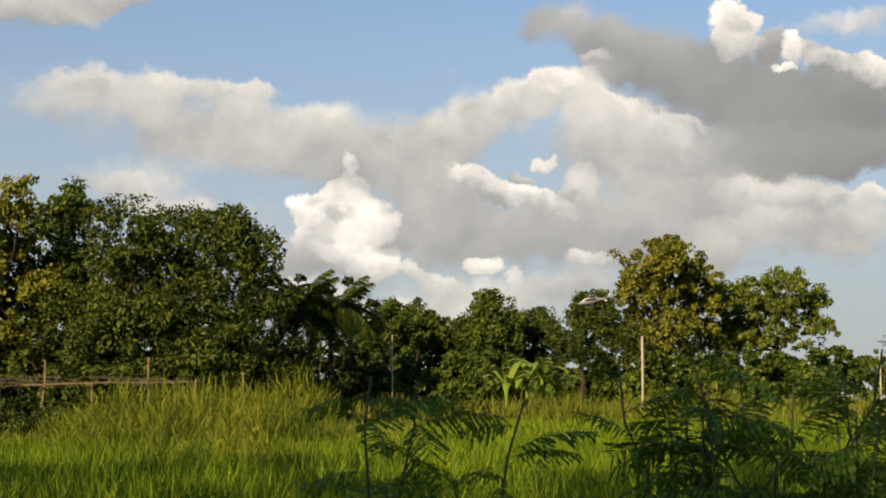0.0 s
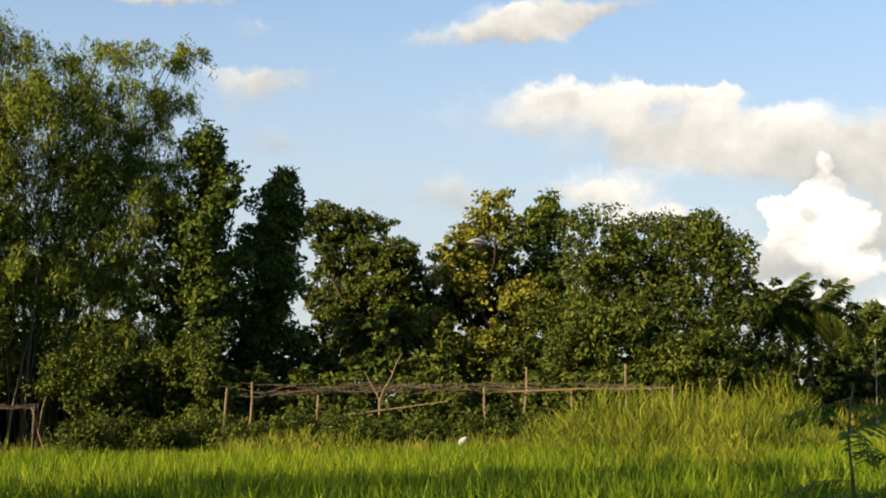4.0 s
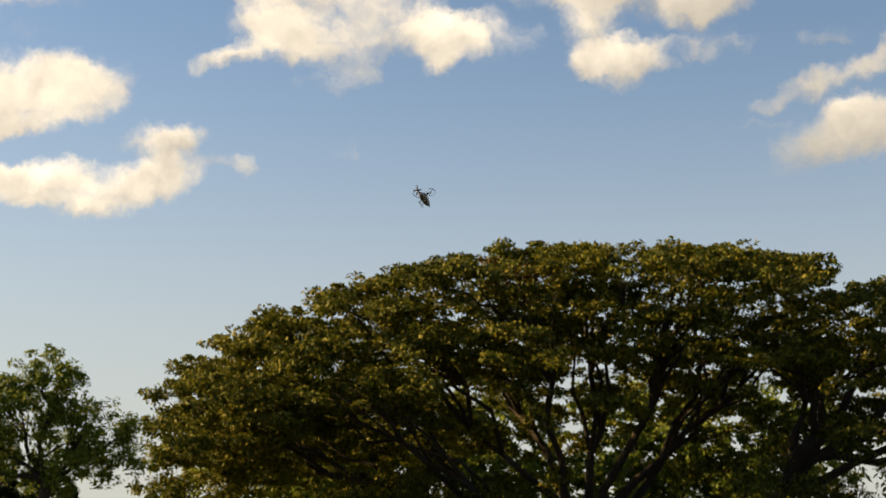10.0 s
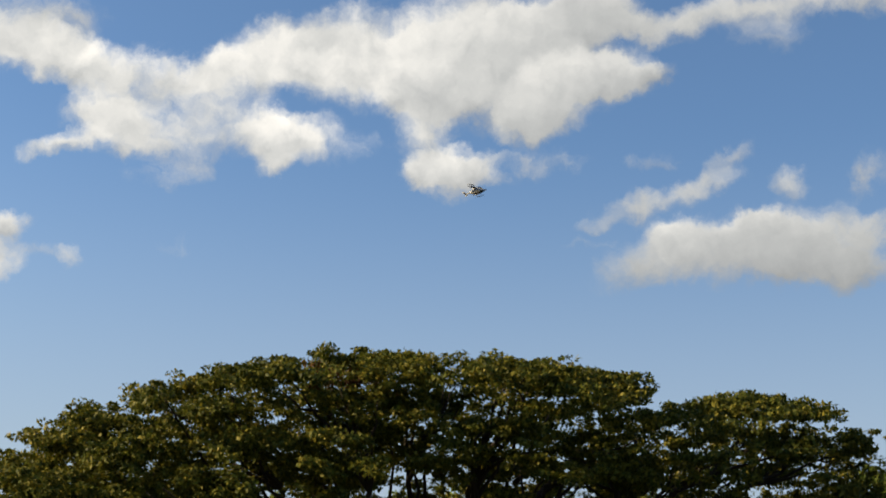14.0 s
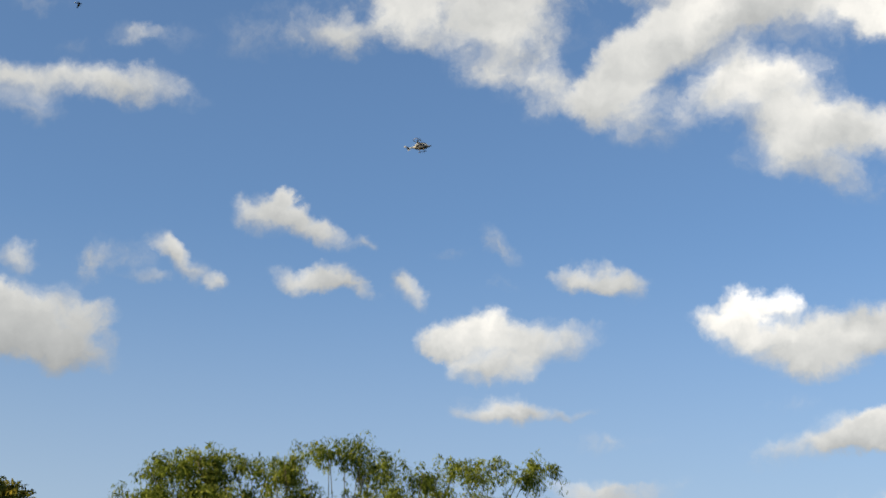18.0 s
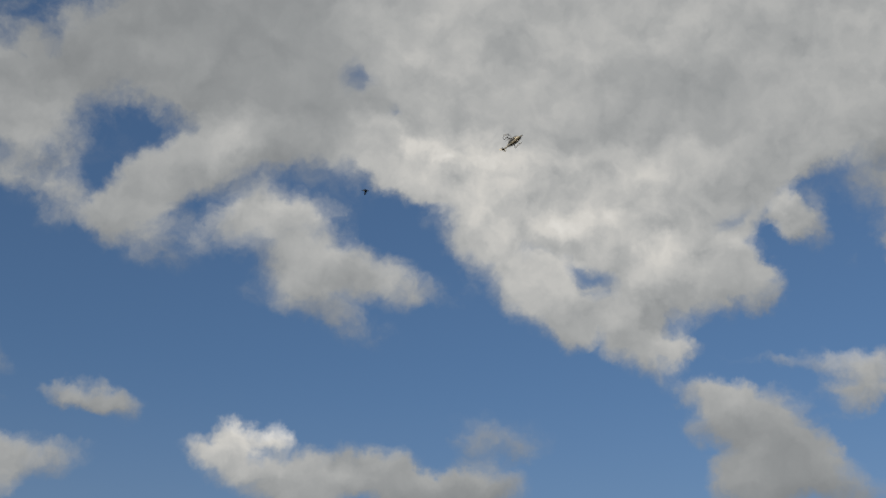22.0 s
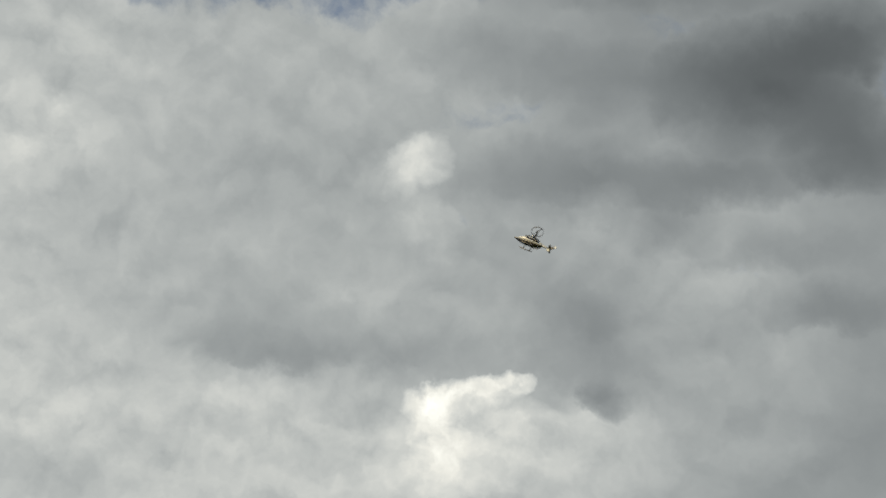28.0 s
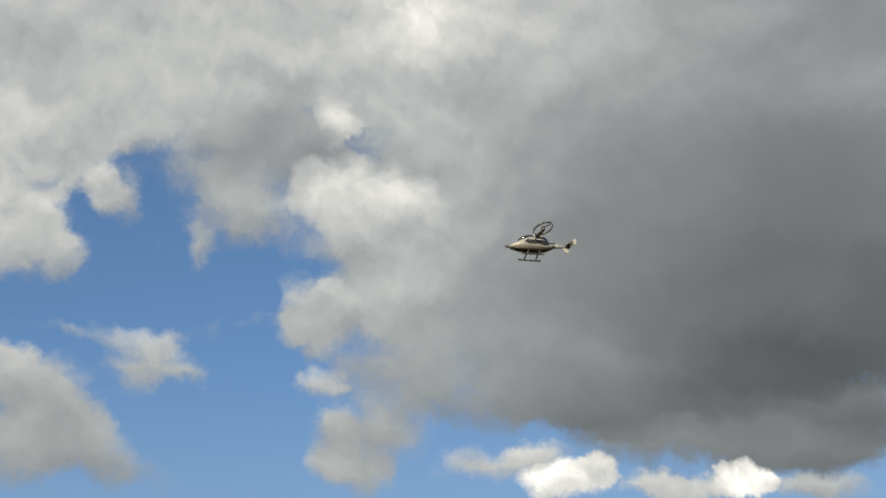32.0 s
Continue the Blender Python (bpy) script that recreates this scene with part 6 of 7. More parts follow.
def build_tall_weeds():
    """Patchy reeds and tall weeds in front of the fence."""
    rng = np.random.RandomState(23)
    sets = []
    for n, az0, az1, d0, d1, h in ((2100, 1.5, 17.5, 36, 47, 2.4), (900, 2, 17, 27, 38, 1.35), (420, 17, 28, 36, 46, 1.25), (260, 28, 43, 41, 46, 0.9), (420, -3, 3, 48, 70, 1.9), (260, 3.2, 7.6, 44, 54, 3.3), (1100, -18, 2.5, 72, 86, 2.5), (150, 44, 60, 43, 50, 0.9)):
        p = field_points(rng, n, az0, az1, d0, d1)
        knot = np.sin(p[:, 0] * 0.9 + 1.5 * np.sin(p[:, 1] * 0.6)) * np.cos(p[:, 1] * 0.5 + p[:, 0] * 0.3)
        p = p[knot > rng.uniform(-0.9, 0.5, n)]
        tall = h * (0.3 + 0.7 * rng.rand(len(p)) ** 1.6)
        side = np.degrees(np.arctan2(-p[:, 0], p[:, 1]))
        tall *= np.clip(np.minimum(side - az0, az1 - side) / (0.35 * (az1 - az0)), 0.3, 1.0)
        k = 20
        base = np.repeat(p, k, 0) + rng.normal(size=(len(p) * k, 3)) * np.array([0.12, 0.12, 0])
        up_at = rng.rand(len(base)) ** 0.8
        base[:, 2] = np.repeat(tall, k) * up_at * 0.72
        length = np.repeat(tall, k) * 0.34 * (0.6 + 0.6 * rng.rand(len(base)))
        sets.append(blades(rng, base, length, 0.016 + 0.022 * rng.rand(len(base)), 1.0))
        sets.append(blades(rng, p, tall * 0.9, np.full(len(p), 0.022), 0.25))
    me = quad_mesh("tall_weeds", np.concatenate(sets))
    me.materials.append(M_REED)
    tagged(new("tall_weeds", me), "patchy sunlit tall weeds and reeds before the fence", "weeds", kind="stuff")


build_bank_grass()
build_tall_weeds()


# ---- palms and bananas ----
def frond(rng, length, leaflet, n=26, curl=0.5):
    """A palm frond along +x: its rib and the rows of leaflets."""
    quads = []
    for i in range(n):
        s = 0.12 + 0.88 * i / n
        x, z = length * s * (1 - 0.15 * s), length * (0.28 * s - curl * s * s)
        for side in (-1, 1):
            L = leaflet * (0.5 + 0.9 * math.sin(math.pi * min(1, s * 0.9 + 0.1)))
            a = np.array([[x, 0, z]])
            axis = unit(np.array([[0.55, side, -0.35 - 0.3 * rng.rand()]]))
            quads.append(leaf_quads(a, axis, np.array([[0.1, 0, 1.0]]), np.array([L]), np.array([0.08])))
    return quad_mesh("frond", np.concatenate(quads))


def palm(az, dist, height, reach, label, seed):
    rng = np.random.RandomState(seed)
    root = thing("palm_tree", Matrix.Translation(polar(az, dist)), label, "palm tree", "palm trees")
    trunk = bent(rng, (0, 0, -0.1), (0.2, 0.1, height), 6, 0, 0.04)
    part("trunk", tubes_mesh("trunk", [(trunk, thin(0.16, 0.11, 6))], 8), M_BARK, root, smooth=True)
    shapes = [frond(rng, reach, reach * 0.34, 30, c) for c in (0.35, 0.6, 0.95)]
    for i in range(24):
        part("frond", shapes[i % 3], M_FINE, root, at=Matrix.Translation(trunk[-1]) @ pose(0, 0, 0, 0, -50 + 85 * ((i * 7) % 24) / 24, i * 137.5))
    return root


palm(5.72, 67, 5.7, 2.5, "dark coconut palm with drooping fronds", 41)
palm(4.34, 67, 5.5, 2.4, "dark coconut palm with drooping fronds", 42)
palm(20.6, 60, 4.4, 1.7, "dark palm between the trees", 43)


def banana(az, dist, height, seed):
    rng = np.random.RandomState(seed)
    root = thing("banana_plant", Matrix.Translation(polar(az, dist)), "light green banana plant with broad leaves", "banana plant", "banana plants")
    part("stem", tubes_mesh("stem", [(bent(rng, (0, 0, -0.05), (0, 0, height * 0.6), 4, 0, 0.03), thin(0.13, 0.08, 4))], 8), M_BANANA, root, smooth=True)
    for i in range(8):
        n, L, verts, faces = 8, height * rng.uniform(0.45, 0.6), [], []
        rise = rng.uniform(0.6, 1.5)
        for k in range(n + 1):
            s = k / n
            x, z = L * s * (0.85 - 0.1 * s), L * (rise * s - 0.85 * s * s)
            b = 0.04 + 0.19 * math.sin(math.pi * min(1, 0.08 + s * 0.92)) * height / 4.4
            verts += [(x, -b, z - 0.05), (x, 0, z), (x, b, z - 0.05)]
        for k in range(n):
            for j in range(2):
                a = k * 3 + j
                faces.append((a, a + 1, a + 4, a + 3))
        part("leaf", mesh_of("leaf", verts, faces), M_BANANA, root, at=pose(0, 0, height * 0.58, 0, 0, i * 137 + rng.uniform(-15, 15)))
    return root


for k, (az, d, h) in enumerate(((-2.4, 76, 3.7), (-3.1, 77, 4.0), (-3.7, 78, 4.4), (-4.2, 79, 3.8))):
    banana(az, d, h, 50 + k)


# ---- fences, poles and loose wood ----
def stick(rng, a, b, r0=0.02, r1=0.012, wild=0.03):
    return tubes_mesh("stick", [(bent(rng, a, b, 4, 0, wild), thin(r0, r1, 4))], 6)


def pole_fence():
    """The rough fence of poles with a brush rail, along the field's left side."""
    rng = np.random.RandomState(61)
    root = thing("pole_fence", Matrix.Translation(polar(17, 47)), "rough fence of pale crooked poles with a brush rail", "fence")
    o = polar(17, 47)
    for az, top, lean in ((25.93, 2.1, 0.1), (24.9, 2.3, 0.0), (22.5, 1.9, 0.06), (16.22, 2.15, 0.0), (14.75, 2.75, 0.1), (12.9, 2.1, -0.05), (11.0, 2.85, 0.05), (9.2, 2.2, 0.0), (7.4, 2.4, -0.06)):
        p = polar(az, 47) - o
        part("post", stick(rng, p + Vector((0, 0, -0.1)), p + Vector((lean, 0, top)), 0.05, 0.035, 0.02), M_POLE, root)
    p = polar(20.2, 47) - o
    part("post", stick(rng, p + Vector((0, 0, -0.1)), p + Vector((0.05, 0, 1.75)), 0.05, 0.04, 0.01), M_POLE, root)
    part("forked_branch", stick(rng, p + Vector((0.05, 0, 1.7)), polar(19.3, 47, 3.2) - o, 0.035, 0.015, 0.06), M_POLE, root)
    part("forked_branch", stick(rng, p + Vector((0.05, 0, 1.7)), polar(20.7, 47, 2.6) - o, 0.03, 0.012, 0.03), M_POLE, root)
    for i in range(64):
        a0 = rng.uniform(8.5, 24)
        a1 = a0 + rng.uniform(1.5, 3.2)
        z0, z1 = 2.12 + rng.normal() * 0.11, 2.12 + rng.normal() * 0.11
        part("rail_stick", stick(rng, polar(a0, 47.5 + rng.uniform(-0.2, 0.4), z0) - o, polar(a1, 47.5 + rng.uniform(-0.2, 0.4), z1) - o, 0.014, 0.008, 0.05), M_STICK, root)
    part("rail", stick(rng, polar(21.5, 46, 1.3) - o, polar(17.6, 46, 1.7) - o, 0.03, 0.02, 0.02), M_POLE, root)
    part("rail", stick(rng, polar(15.4, 46.8, 2.0) - o, polar(9.5, 46.8, 2.1) - o, 0.03, 0.02, 0.01), M_POLE, root)
    return root


def stick_trellis():
    rng = np.random.RandomState(62)
    o = polar(36.5, 46)
    root = thing("stick_trellis", Matrix.Translation(o), "low trellis of grey sticks laid flat on posts", "trellis")
    for az, z0, r in ((39.8, 1.9, 0.05), (34.45, 1.5, 0.05), (32.8, 1.6, 0.035), (37.2, 1.5, 0.04), (39.6, 1.5, 0.05)):
        for dd in (0, 1.0):
            p = polar(az, 46 + dd) - o
            part("post", stick(rng, p + Vector((0, 0, -0.1)), p + Vector((0.05, 0, z0 if dd == 0 else 1.5)), r, r * 0.7, 0.02), M_STICK, root)
    part("post", stick(rng, polar(32.2, 46, -0.1) - o, polar(32.85, 46, 1.55) - o, 0.035, 0.025, 0.05), M_POLE, root)
    for i in range(44):
        a0 = rng.uniform(36, 40.6)
        a1 = max(32.6, a0 - rng.uniform(2.0, 4.5))
        d = 46 + rng.uniform(-0.1, 1.1)
        z0, z1 = 1.40 + rng.uniform(0, 0.16), 1.46 + rng.uniform(0, 0.18)
        part("stick", stick(rng, polar(a0, d, z0) - o, polar(a1, d + rng.normal() * 0.1, z1) - o, 0.017, 0.009, 0.04), M_STICK, root)
    return root


def log_fence():
    rng = np.random.RandomState(63)
    o = polar(53, 48)
    root = thing("log_fence", Matrix.Translation(o), "low fence of weathered logs and branches piled lengthwise", "fence")
    for az in (47.4, 48.9, 51.2, 52.6, 55.3, 58.8):
        p = polar(az, 48 + rng.uniform(-0.2, 0.2)) - o
        part("post", stick(rng, p + Vector((0, 0, -0.1)), p + Vector((rng.normal() * 0.08, 0, rng.uniform(0.35, 0.7))), 0.045, 0.03, 0.03), M_STICK, root)
    for i in range(40):
        a0 = rng.uniform(46.8, 58)
        a1 = a0 + rng.uniform(1.5, 3.6)
        low = np.interp(a0, [47, 60], [0.5, 0.18])
        z0, z1 = low + rng.uniform(-0.1, 0.25), low + rng.uniform(-0.12, 0.22)
        part("log", stick(rng, polar(a0, 48 + rng.uniform(-0.3, 0.3), z0) - o, polar(a1, 48 + rng.uniform(-0.3, 0.3), z1) - o, 0.05, 0.025, 0.05), M_STICK, root)
    return root


pole_fence()
stick_trellis()
log_fence()


def rounded_box(sx, sy, sz, bevel):
    bm = bmesh.new()
    bmesh.ops.create_cube(bm, size=1.0)
    bmesh.ops.scale(bm, vec=(sx, sy, sz), verts=bm.verts)
    bmesh.ops.bevel(bm, geom=bm.edges[:], offset=bevel, segments=2, affect="EDGES")
    me = bpy.data.meshes.new("box")
    bm.to_mesh(me)
    bm.free()
    return me


def single_pole(name, az, dist, height, r, label, category):
    rng = np.random.RandomState(int(dist * 7))
    root = thing(name, Matrix.Translation(polar(az, dist)), label, category)
    part("shaft", tubes_mesh("shaft", [(bent(rng, (0, 0, -0.2), (0, 0, height), 4, 0, 0.004), thin(r, r * 0.8, 4))], 8), M_POST, root, smooth=True)
    part("cap", mesh_of("cap", *loft([(0, 0, r * 0.85, r * 0.85), (0.05, 0, r * 0.8, r * 0.8), (0.08, 0, r * 0.4, r * 0.4)], 10, 2)), M_POST, root, at=pose(0, 0, height - 0.01, 0, -90, 0))
    return root


M_BLOCK = rough_material("pale_concrete", (0.30, 0.28, 0.25), (0.44, 0.42, 0.37), 5.0, 0.9, 0.3)
M_PLANK = rough_material("sawn_planks", (0.24, 0.17, 0.09), (0.40, 0.31, 0.18), 4.0, 0.8, 0.3)
M_RED = rough_material("red_paint", (0.10, 0.014, 0.012), (0.17, 0.028, 0.022), 5.0, 0.45, 0.05)
M_TYRE = rough_material("black_rubber", (0.014, 0.014, 0.014), (0.032, 0.032, 0.032), 10.0, 0.85, 0.3)
M_BAG = rough_material("white_sack", (0.22, 0.27, 0.32), (0.34, 0.38, 0.43), 7.0, 0.7, 0.4)
M_STEEL = rough_material("dull_steel", (0.09, 0.09, 0.09), (0.18, 0.18, 0.175), 9.0, 0.5, 0.1, 0.7)

M_POST = rough_material("weathered_concrete", (0.24, 0.225, 0.20), (0.40, 0.38, 0.34), 5.0, 0.9, 0.3)
single_pole("utility_pole", -7.45, 80, 4.75, 0.08, "thin pale concrete pole in front of the trees", "pole")
single_pole("thin_post", -16.0, 90, 4.0, 0.06, "thin pale post beyond the field", "post")
single_pole("thin_post", 1.91, 62, 4.1, 0.028, "thin pale bamboo stake above the bushes", "post")


def woodpile():
    rng = np.random.RandomState(64)
    root = thing("plank_stack", Matrix.Translation(polar(43.65, 47)) @ pose(0, 0, 0, 0, 0, 60), "small stack of sunlit pale planks", "planks")
    for i in range(7):
        me = rounded_box(1.1 + rng.uniform(-0.2, 0.1), 0.5 - i * 0.04, 0.055, 0.008)
        part("plank", me, M_PLANK, root, at=pose(rng.normal() * 0.05, rng.normal() * 0.03, 0.18 + i * 0.11, 0, 0, rng.normal() * 4))
    for x in (-0.4, 0.4):
        for k in range(7):
            part("spacer", rounded_box(0.06, 0.45, 0.058, 0.006), M_STICK, root, at=pose(x, 0, 0.125 + k * 0.11 - 0.0))
        part("support", rounded_box(0.08, 0.5, 0.10, 0.008), M_STICK, root, at=pose(x, 0, 0.05))
    return root


def block():
    me = rounded_box(0.30, 0.22, 0.34, 0.02)
    me.materials.append(M_BLOCK)
    ob = new("stone_block", me)
    ob.matrix_world = Matrix.Translation(polar(43.29, 43.5, 0.17))
    tagged(ob, "pale weathered concrete block at the field edge", "block")


def sack():
    me = mesh_of("sack", *loft([(-0.14, 0.0, 0.04, 0.02), (-0.10, 0.02, 0.10, 0.06), (0, 0.02, 0.12, 0.09), (0.09, 0.0, 0.09, 0.06), (0.15, -0.02, 0.04, 0.02)], 14, 2.2))
    me.materials.append(M_BAG)
    ob = new("white_sack", me)
    ob.matrix_world = Matrix.Translation(polar(17.02, 41, 0.62)) @ pose(0, 0, 0, 12, -60, 30)
    post = thing("sack_stake", Matrix.Translation(polar(17.02, 41.1)), "short stake holding a white sack", "stake")
    part("shaft", tubes_mesh("shaft", [([(0, 0, -0.1), (0, 0, 0.6)], [0.03, 0.025])], 6), M_STICK, post)
    tagged(ob, "crumpled white plastic sack hanging by the fence", "sack")


def wheel(radius, width):
    seg, verts, faces = 28, [], []
    for k in range(seg):
        a = 2 * math.pi * k / seg
        for r, y in ((radius * 0.62, -width / 2), (radius * 0.95, -width / 2), (radius, 0), (radius * 0.95, width / 2), (radius * 0.62, width / 2)):
            verts.append((r * math.cos(a), y, r * math.sin(a)))
    for k in range(seg):
        n = (k + 1) % seg
        for j in range(5):
            faces.append((k * 5 + j, n * 5 + j, n * 5 + (j + 1) % 5, k * 5 + (j + 1) % 5))
    return mesh_of("tyre", verts, faces)


def hand_tractor():
    """A two-wheeled walking tractor beside the log fence."""
    root = thing("hand_tractor", Matrix.Translation(polar(48.7, 46)) @ pose(0, 0, 0, 0, 0, 52), "dark two-wheeled hand tractor with a red engine cover", "tractor")
    for s in (-1, 1):
        w = part("wheel", wheel(0.30, 0.14), M_TYRE, root, "black rubber wheel", pose(0.15, s * 0.32, 0.30))
        part("rim", mesh_of("rim", *loft([(-0.05, 0, 0.17, 0.17), (0.05, 0, 0.17, 0.17)], 20, 2)), M_STEEL, w, "steel rim", pose(0, 0, 0, 0, 0, 90))
        part("handle", tubes_mesh("handle", [([(-0.15, s * 0.16, 0.52), (-0.6, s * 0.22, 0.74), (-1.0, s * 0.26, 0.92), (-1.15, s * 0.26, 0.90)], [0.02, 0.018, 0.018, 0.022])], 8), M_STEEL, root, "bent steel handlebar", smooth=True)
    part("axle", tubes_mesh("axle", [([(0.15, -0.34, 0.30), (0.15, 0.34, 0.30)], [0.035, 0.035])], 8), M_STEEL, root)
    part("chassis", rounded_box(0.95, 0.24, 0.14, 0.03), M_DARKMETAL, root, at=pose(0.2, 0, 0.40))
    part("engine_cover", rounded_box(0.42, 0.34, 0.30, 0.05), M_RED, root, "red engine cover", pose(0.42, 0, 0.60))
    part("fuel_tank", rounded_box(0.26, 0.28, 0.16, 0.05), M_DARKMETAL, root, at=pose(0.02, 0, 0.58))
    part("exhaust", tubes_mesh("exhaust", [([(0.5, 0.12, 0.72), (0.5, 0.14, 0.95), (0.46, 0.14, 1.0)], [0.03, 0.03, 0.025])], 8), M_STEEL, root)
    part("front_stand", tubes_mesh("front_stand", [([(0.6, 0, 0.38), (0.72, 0, 0.0)], [0.025, 0.025])], 6), M_STEEL, root)


M_DARKMETAL = rough_material("dark_metal", (0.035, 0.036, 0.040), (0.08, 0.08, 0.085), 6.0, 0.6, 0.1)
woodpile()
block()
sack()
hand_tractor()


# ---- weeds close to the camera ----
def feather_leaf(rng, length, pairs):
    """A twice-divided leaf along +x: a rib with side ribs, each bearing rows of tiny leaflets."""
    pos, axis, up, size = [], [], [], []
    ribs = [([(0, 0, 0), (length * 0.5, 0, length * 0.06), (length, 0, -length * 0.10)], [0.0022, 0.0018, 0.0010])]
    for i in range(pairs):
        s = 0.14 + 0.86 * i / pairs
        x, z = length * s, length * (0.24 * s - 0.34 * s * s)
        L = length * (0.12 + 0.20 * math.sin(math.pi * (0.12 + 0.8 * s)))
        for side in (-1, 1):
            L = L * rng.uniform(0.84, 1.14)
            d = Vector((0.5 + rng.normal() * 0.12, side, -0.4 + rng.normal() * 0.2)).normalized()
            a = Vector((x, 0, z))
            for k in range(4):
                pos.append(a + d * L * (k * 0.22) + Vector((0, 0, -0.10 * L * (k / 3) ** 2)))
                axis.append((d + Vector((0, 0, -0.12 * k))).normalized())
                up.append((0.25 * rng.normal(), 0.25 * rng.normal(), 1))
                size.append(L * 0.36)
    size = np.array(size)
    return quad_mesh("leaf", leaf_quads(np.array(pos), np.array(axis), np.array(up, float), size, size * 0.42, 0.08)), ribs


def weed(az, dist, height, stems, leaves_n, seed, spread=0.12, leaf_len=0.32):
    rng = np.random.RandomState(seed)
    root = thing("feathery_weed", Matrix.Translation(polar(az, dist)) @ pose(0, 0, 0, 0, 0, az), "dark green feathery-leaved weed standing in the rice", "plant", "feathery weeds")
    shapes = [feather_leaf(rng, leaf_len * k, 15) for k in (0.8, 1.0, 1.15)]
    for s in range(stems):
        foot = Vector((rng.normal() * spread * 0.6, rng.normal() * spread * 0.6, -0.05))
        tip = foot + Vector((rng.normal() * spread * 1.6, rng.normal() * spread, height * rng.uniform(0.82, 1.0)))
        line = bent(rng, foot, tip, 8, 0, 0.07)
        part("stem", tubes_mesh("stem", [(line, thin(0.011, 0.004, 8))], 6), M_STEM, root, smooth=True)
        for k in range(leaves_n):
            h = 1 - 0.62 * (k / leaves_n)
            i = h * 8
            p = line[min(7, int(i))].lerp(line[min(8, int(i) + 1)], i - int(i))
            me, ribs = shapes[rng.randint(3)]
            m = Matrix.Translation(p) @ pose(0, 0, 0, rng.normal() * 22, rng.uniform(-46, 20), k * 137.5 + s * 70 + rng.normal() * 18)
            leaf = part("leaf", me, M_WEED, root, at=m)
            if "rib" not in RIB:
                RIB["rib"] = {}
            key = me.name
            if key not in RIB["rib"]:
                RIB["rib"][key] = tubes_mesh("rib", ribs, 4)
            part("rib", RIB["rib"][key], M_STEM, leaf)
    return root


RIB = {}
M_STEM = rough_material("weed_stem", (0.035, 0.040, 0.014), (0.075, 0.075, 0.028), 12.0, 0.7, 0.2)
weed(3.0, 5.6, 1.85, 1, 12, 71, 0.05, 0.31)
weed(1.2, 5.8, 1.80, 2, 11, 72, 0.12, 0.30)
weed(-0.6, 6.2, 1.40, 2, 11, 73, 0.10, 0.34)
weed(-7.8, 6.0, 1.72, 2, 11, 79, 0.10, 0.34)
weed(-9.6, 6.2, 1.98, 2, 12, 74, 0.14, 0.31)
weed(-11.0, 5.8, 1.90, 3, 11, 75, 0.18, 0.31)
weed(-12.6, 6.4, 1.86, 3, 11, 76, 0.18, 0.30)
weed(-14.4, 6.0, 1.80, 3, 10, 80, 0.18, 0.31)
weed(-17.6, 6.6, 2.15, 2, 12, 77, 0.14, 0.31)
weed(-15.8, 6.5, 1.75, 3, 10, 78, 0.16, 0.30)

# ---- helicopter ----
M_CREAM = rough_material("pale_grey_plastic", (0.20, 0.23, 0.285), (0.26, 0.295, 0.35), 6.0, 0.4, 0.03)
M_DARK = rough_material("dark_plastic", (0.030, 0.030, 0.034), (0.055, 0.055, 0.058), 8.0, 0.45, 0.05)
M_SMOKE = rough_material("tinted_window", (0.020, 0.022, 0.026), (0.030, 0.032, 0.038), 4.0, 0.12, 0.0)
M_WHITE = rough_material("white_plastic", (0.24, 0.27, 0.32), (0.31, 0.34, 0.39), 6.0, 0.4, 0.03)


def ring_band(radius, height, wall, seg=40):
    verts, faces = [], []
    for k in range(seg):
        a = 2 * math.pi * k / seg
        for r, z in ((radius, -height), (radius + wall, -height * 0.3), (radius + wall * 0.8, height), (radius, height)):
            verts.append((r * math.cos(a), r * math.sin(a), z))
    for k in range(seg):
        n = (k + 1) % seg
        for j in range(4):
            faces.append((k * 4 + j, n * 4 + j, n * 4 + (j + 1) % 4, k * 4 + (j + 1) % 4))
    return verts, faces


def plate(outline, thick):
    """A flat shape in the x-z plane, with its thickness along y."""
    n = len(outline)
    verts = [(x, -thick / 2, z) for x, z in outline] + [(x, thick / 2, z) for x, z in outline]
    faces = [tuple(range(n)), tuple(range(2 * n - 1, n - 1, -1))]
    faces += [(i, i + n, (i + 1) % n + n, (i + 1) % n) for i in range(n)]
    return verts, faces


def rotor_mesh(r, blades_n, chord):
    verts, faces = [], []
    for b in range(blades_n):
        a = 2 * math.pi * b / blades_n
        c, s = math.cos(a), math.sin(a)
        base = len(verts)
        for x, y, z in ((0.01, -chord * 0.5, 0.004), (r, -chord * 0.35, 0.001), (r, chord * 0.35, -0.003), (0.01, chord * 0.5, -0.004)):
            for dz in (0.0, 0.0025):
                verts.append((x * c - y * s, x * s + y * c, z + dz))
        faces += [tuple(base + i for i in q) for q in ((0, 2, 4, 6), (7, 5, 3, 1), (0, 1, 3, 2), (2, 3, 5, 4), (4, 5, 7, 6), (6, 7, 1, 0))]
    return mesh_of("rotor", verts, faces)


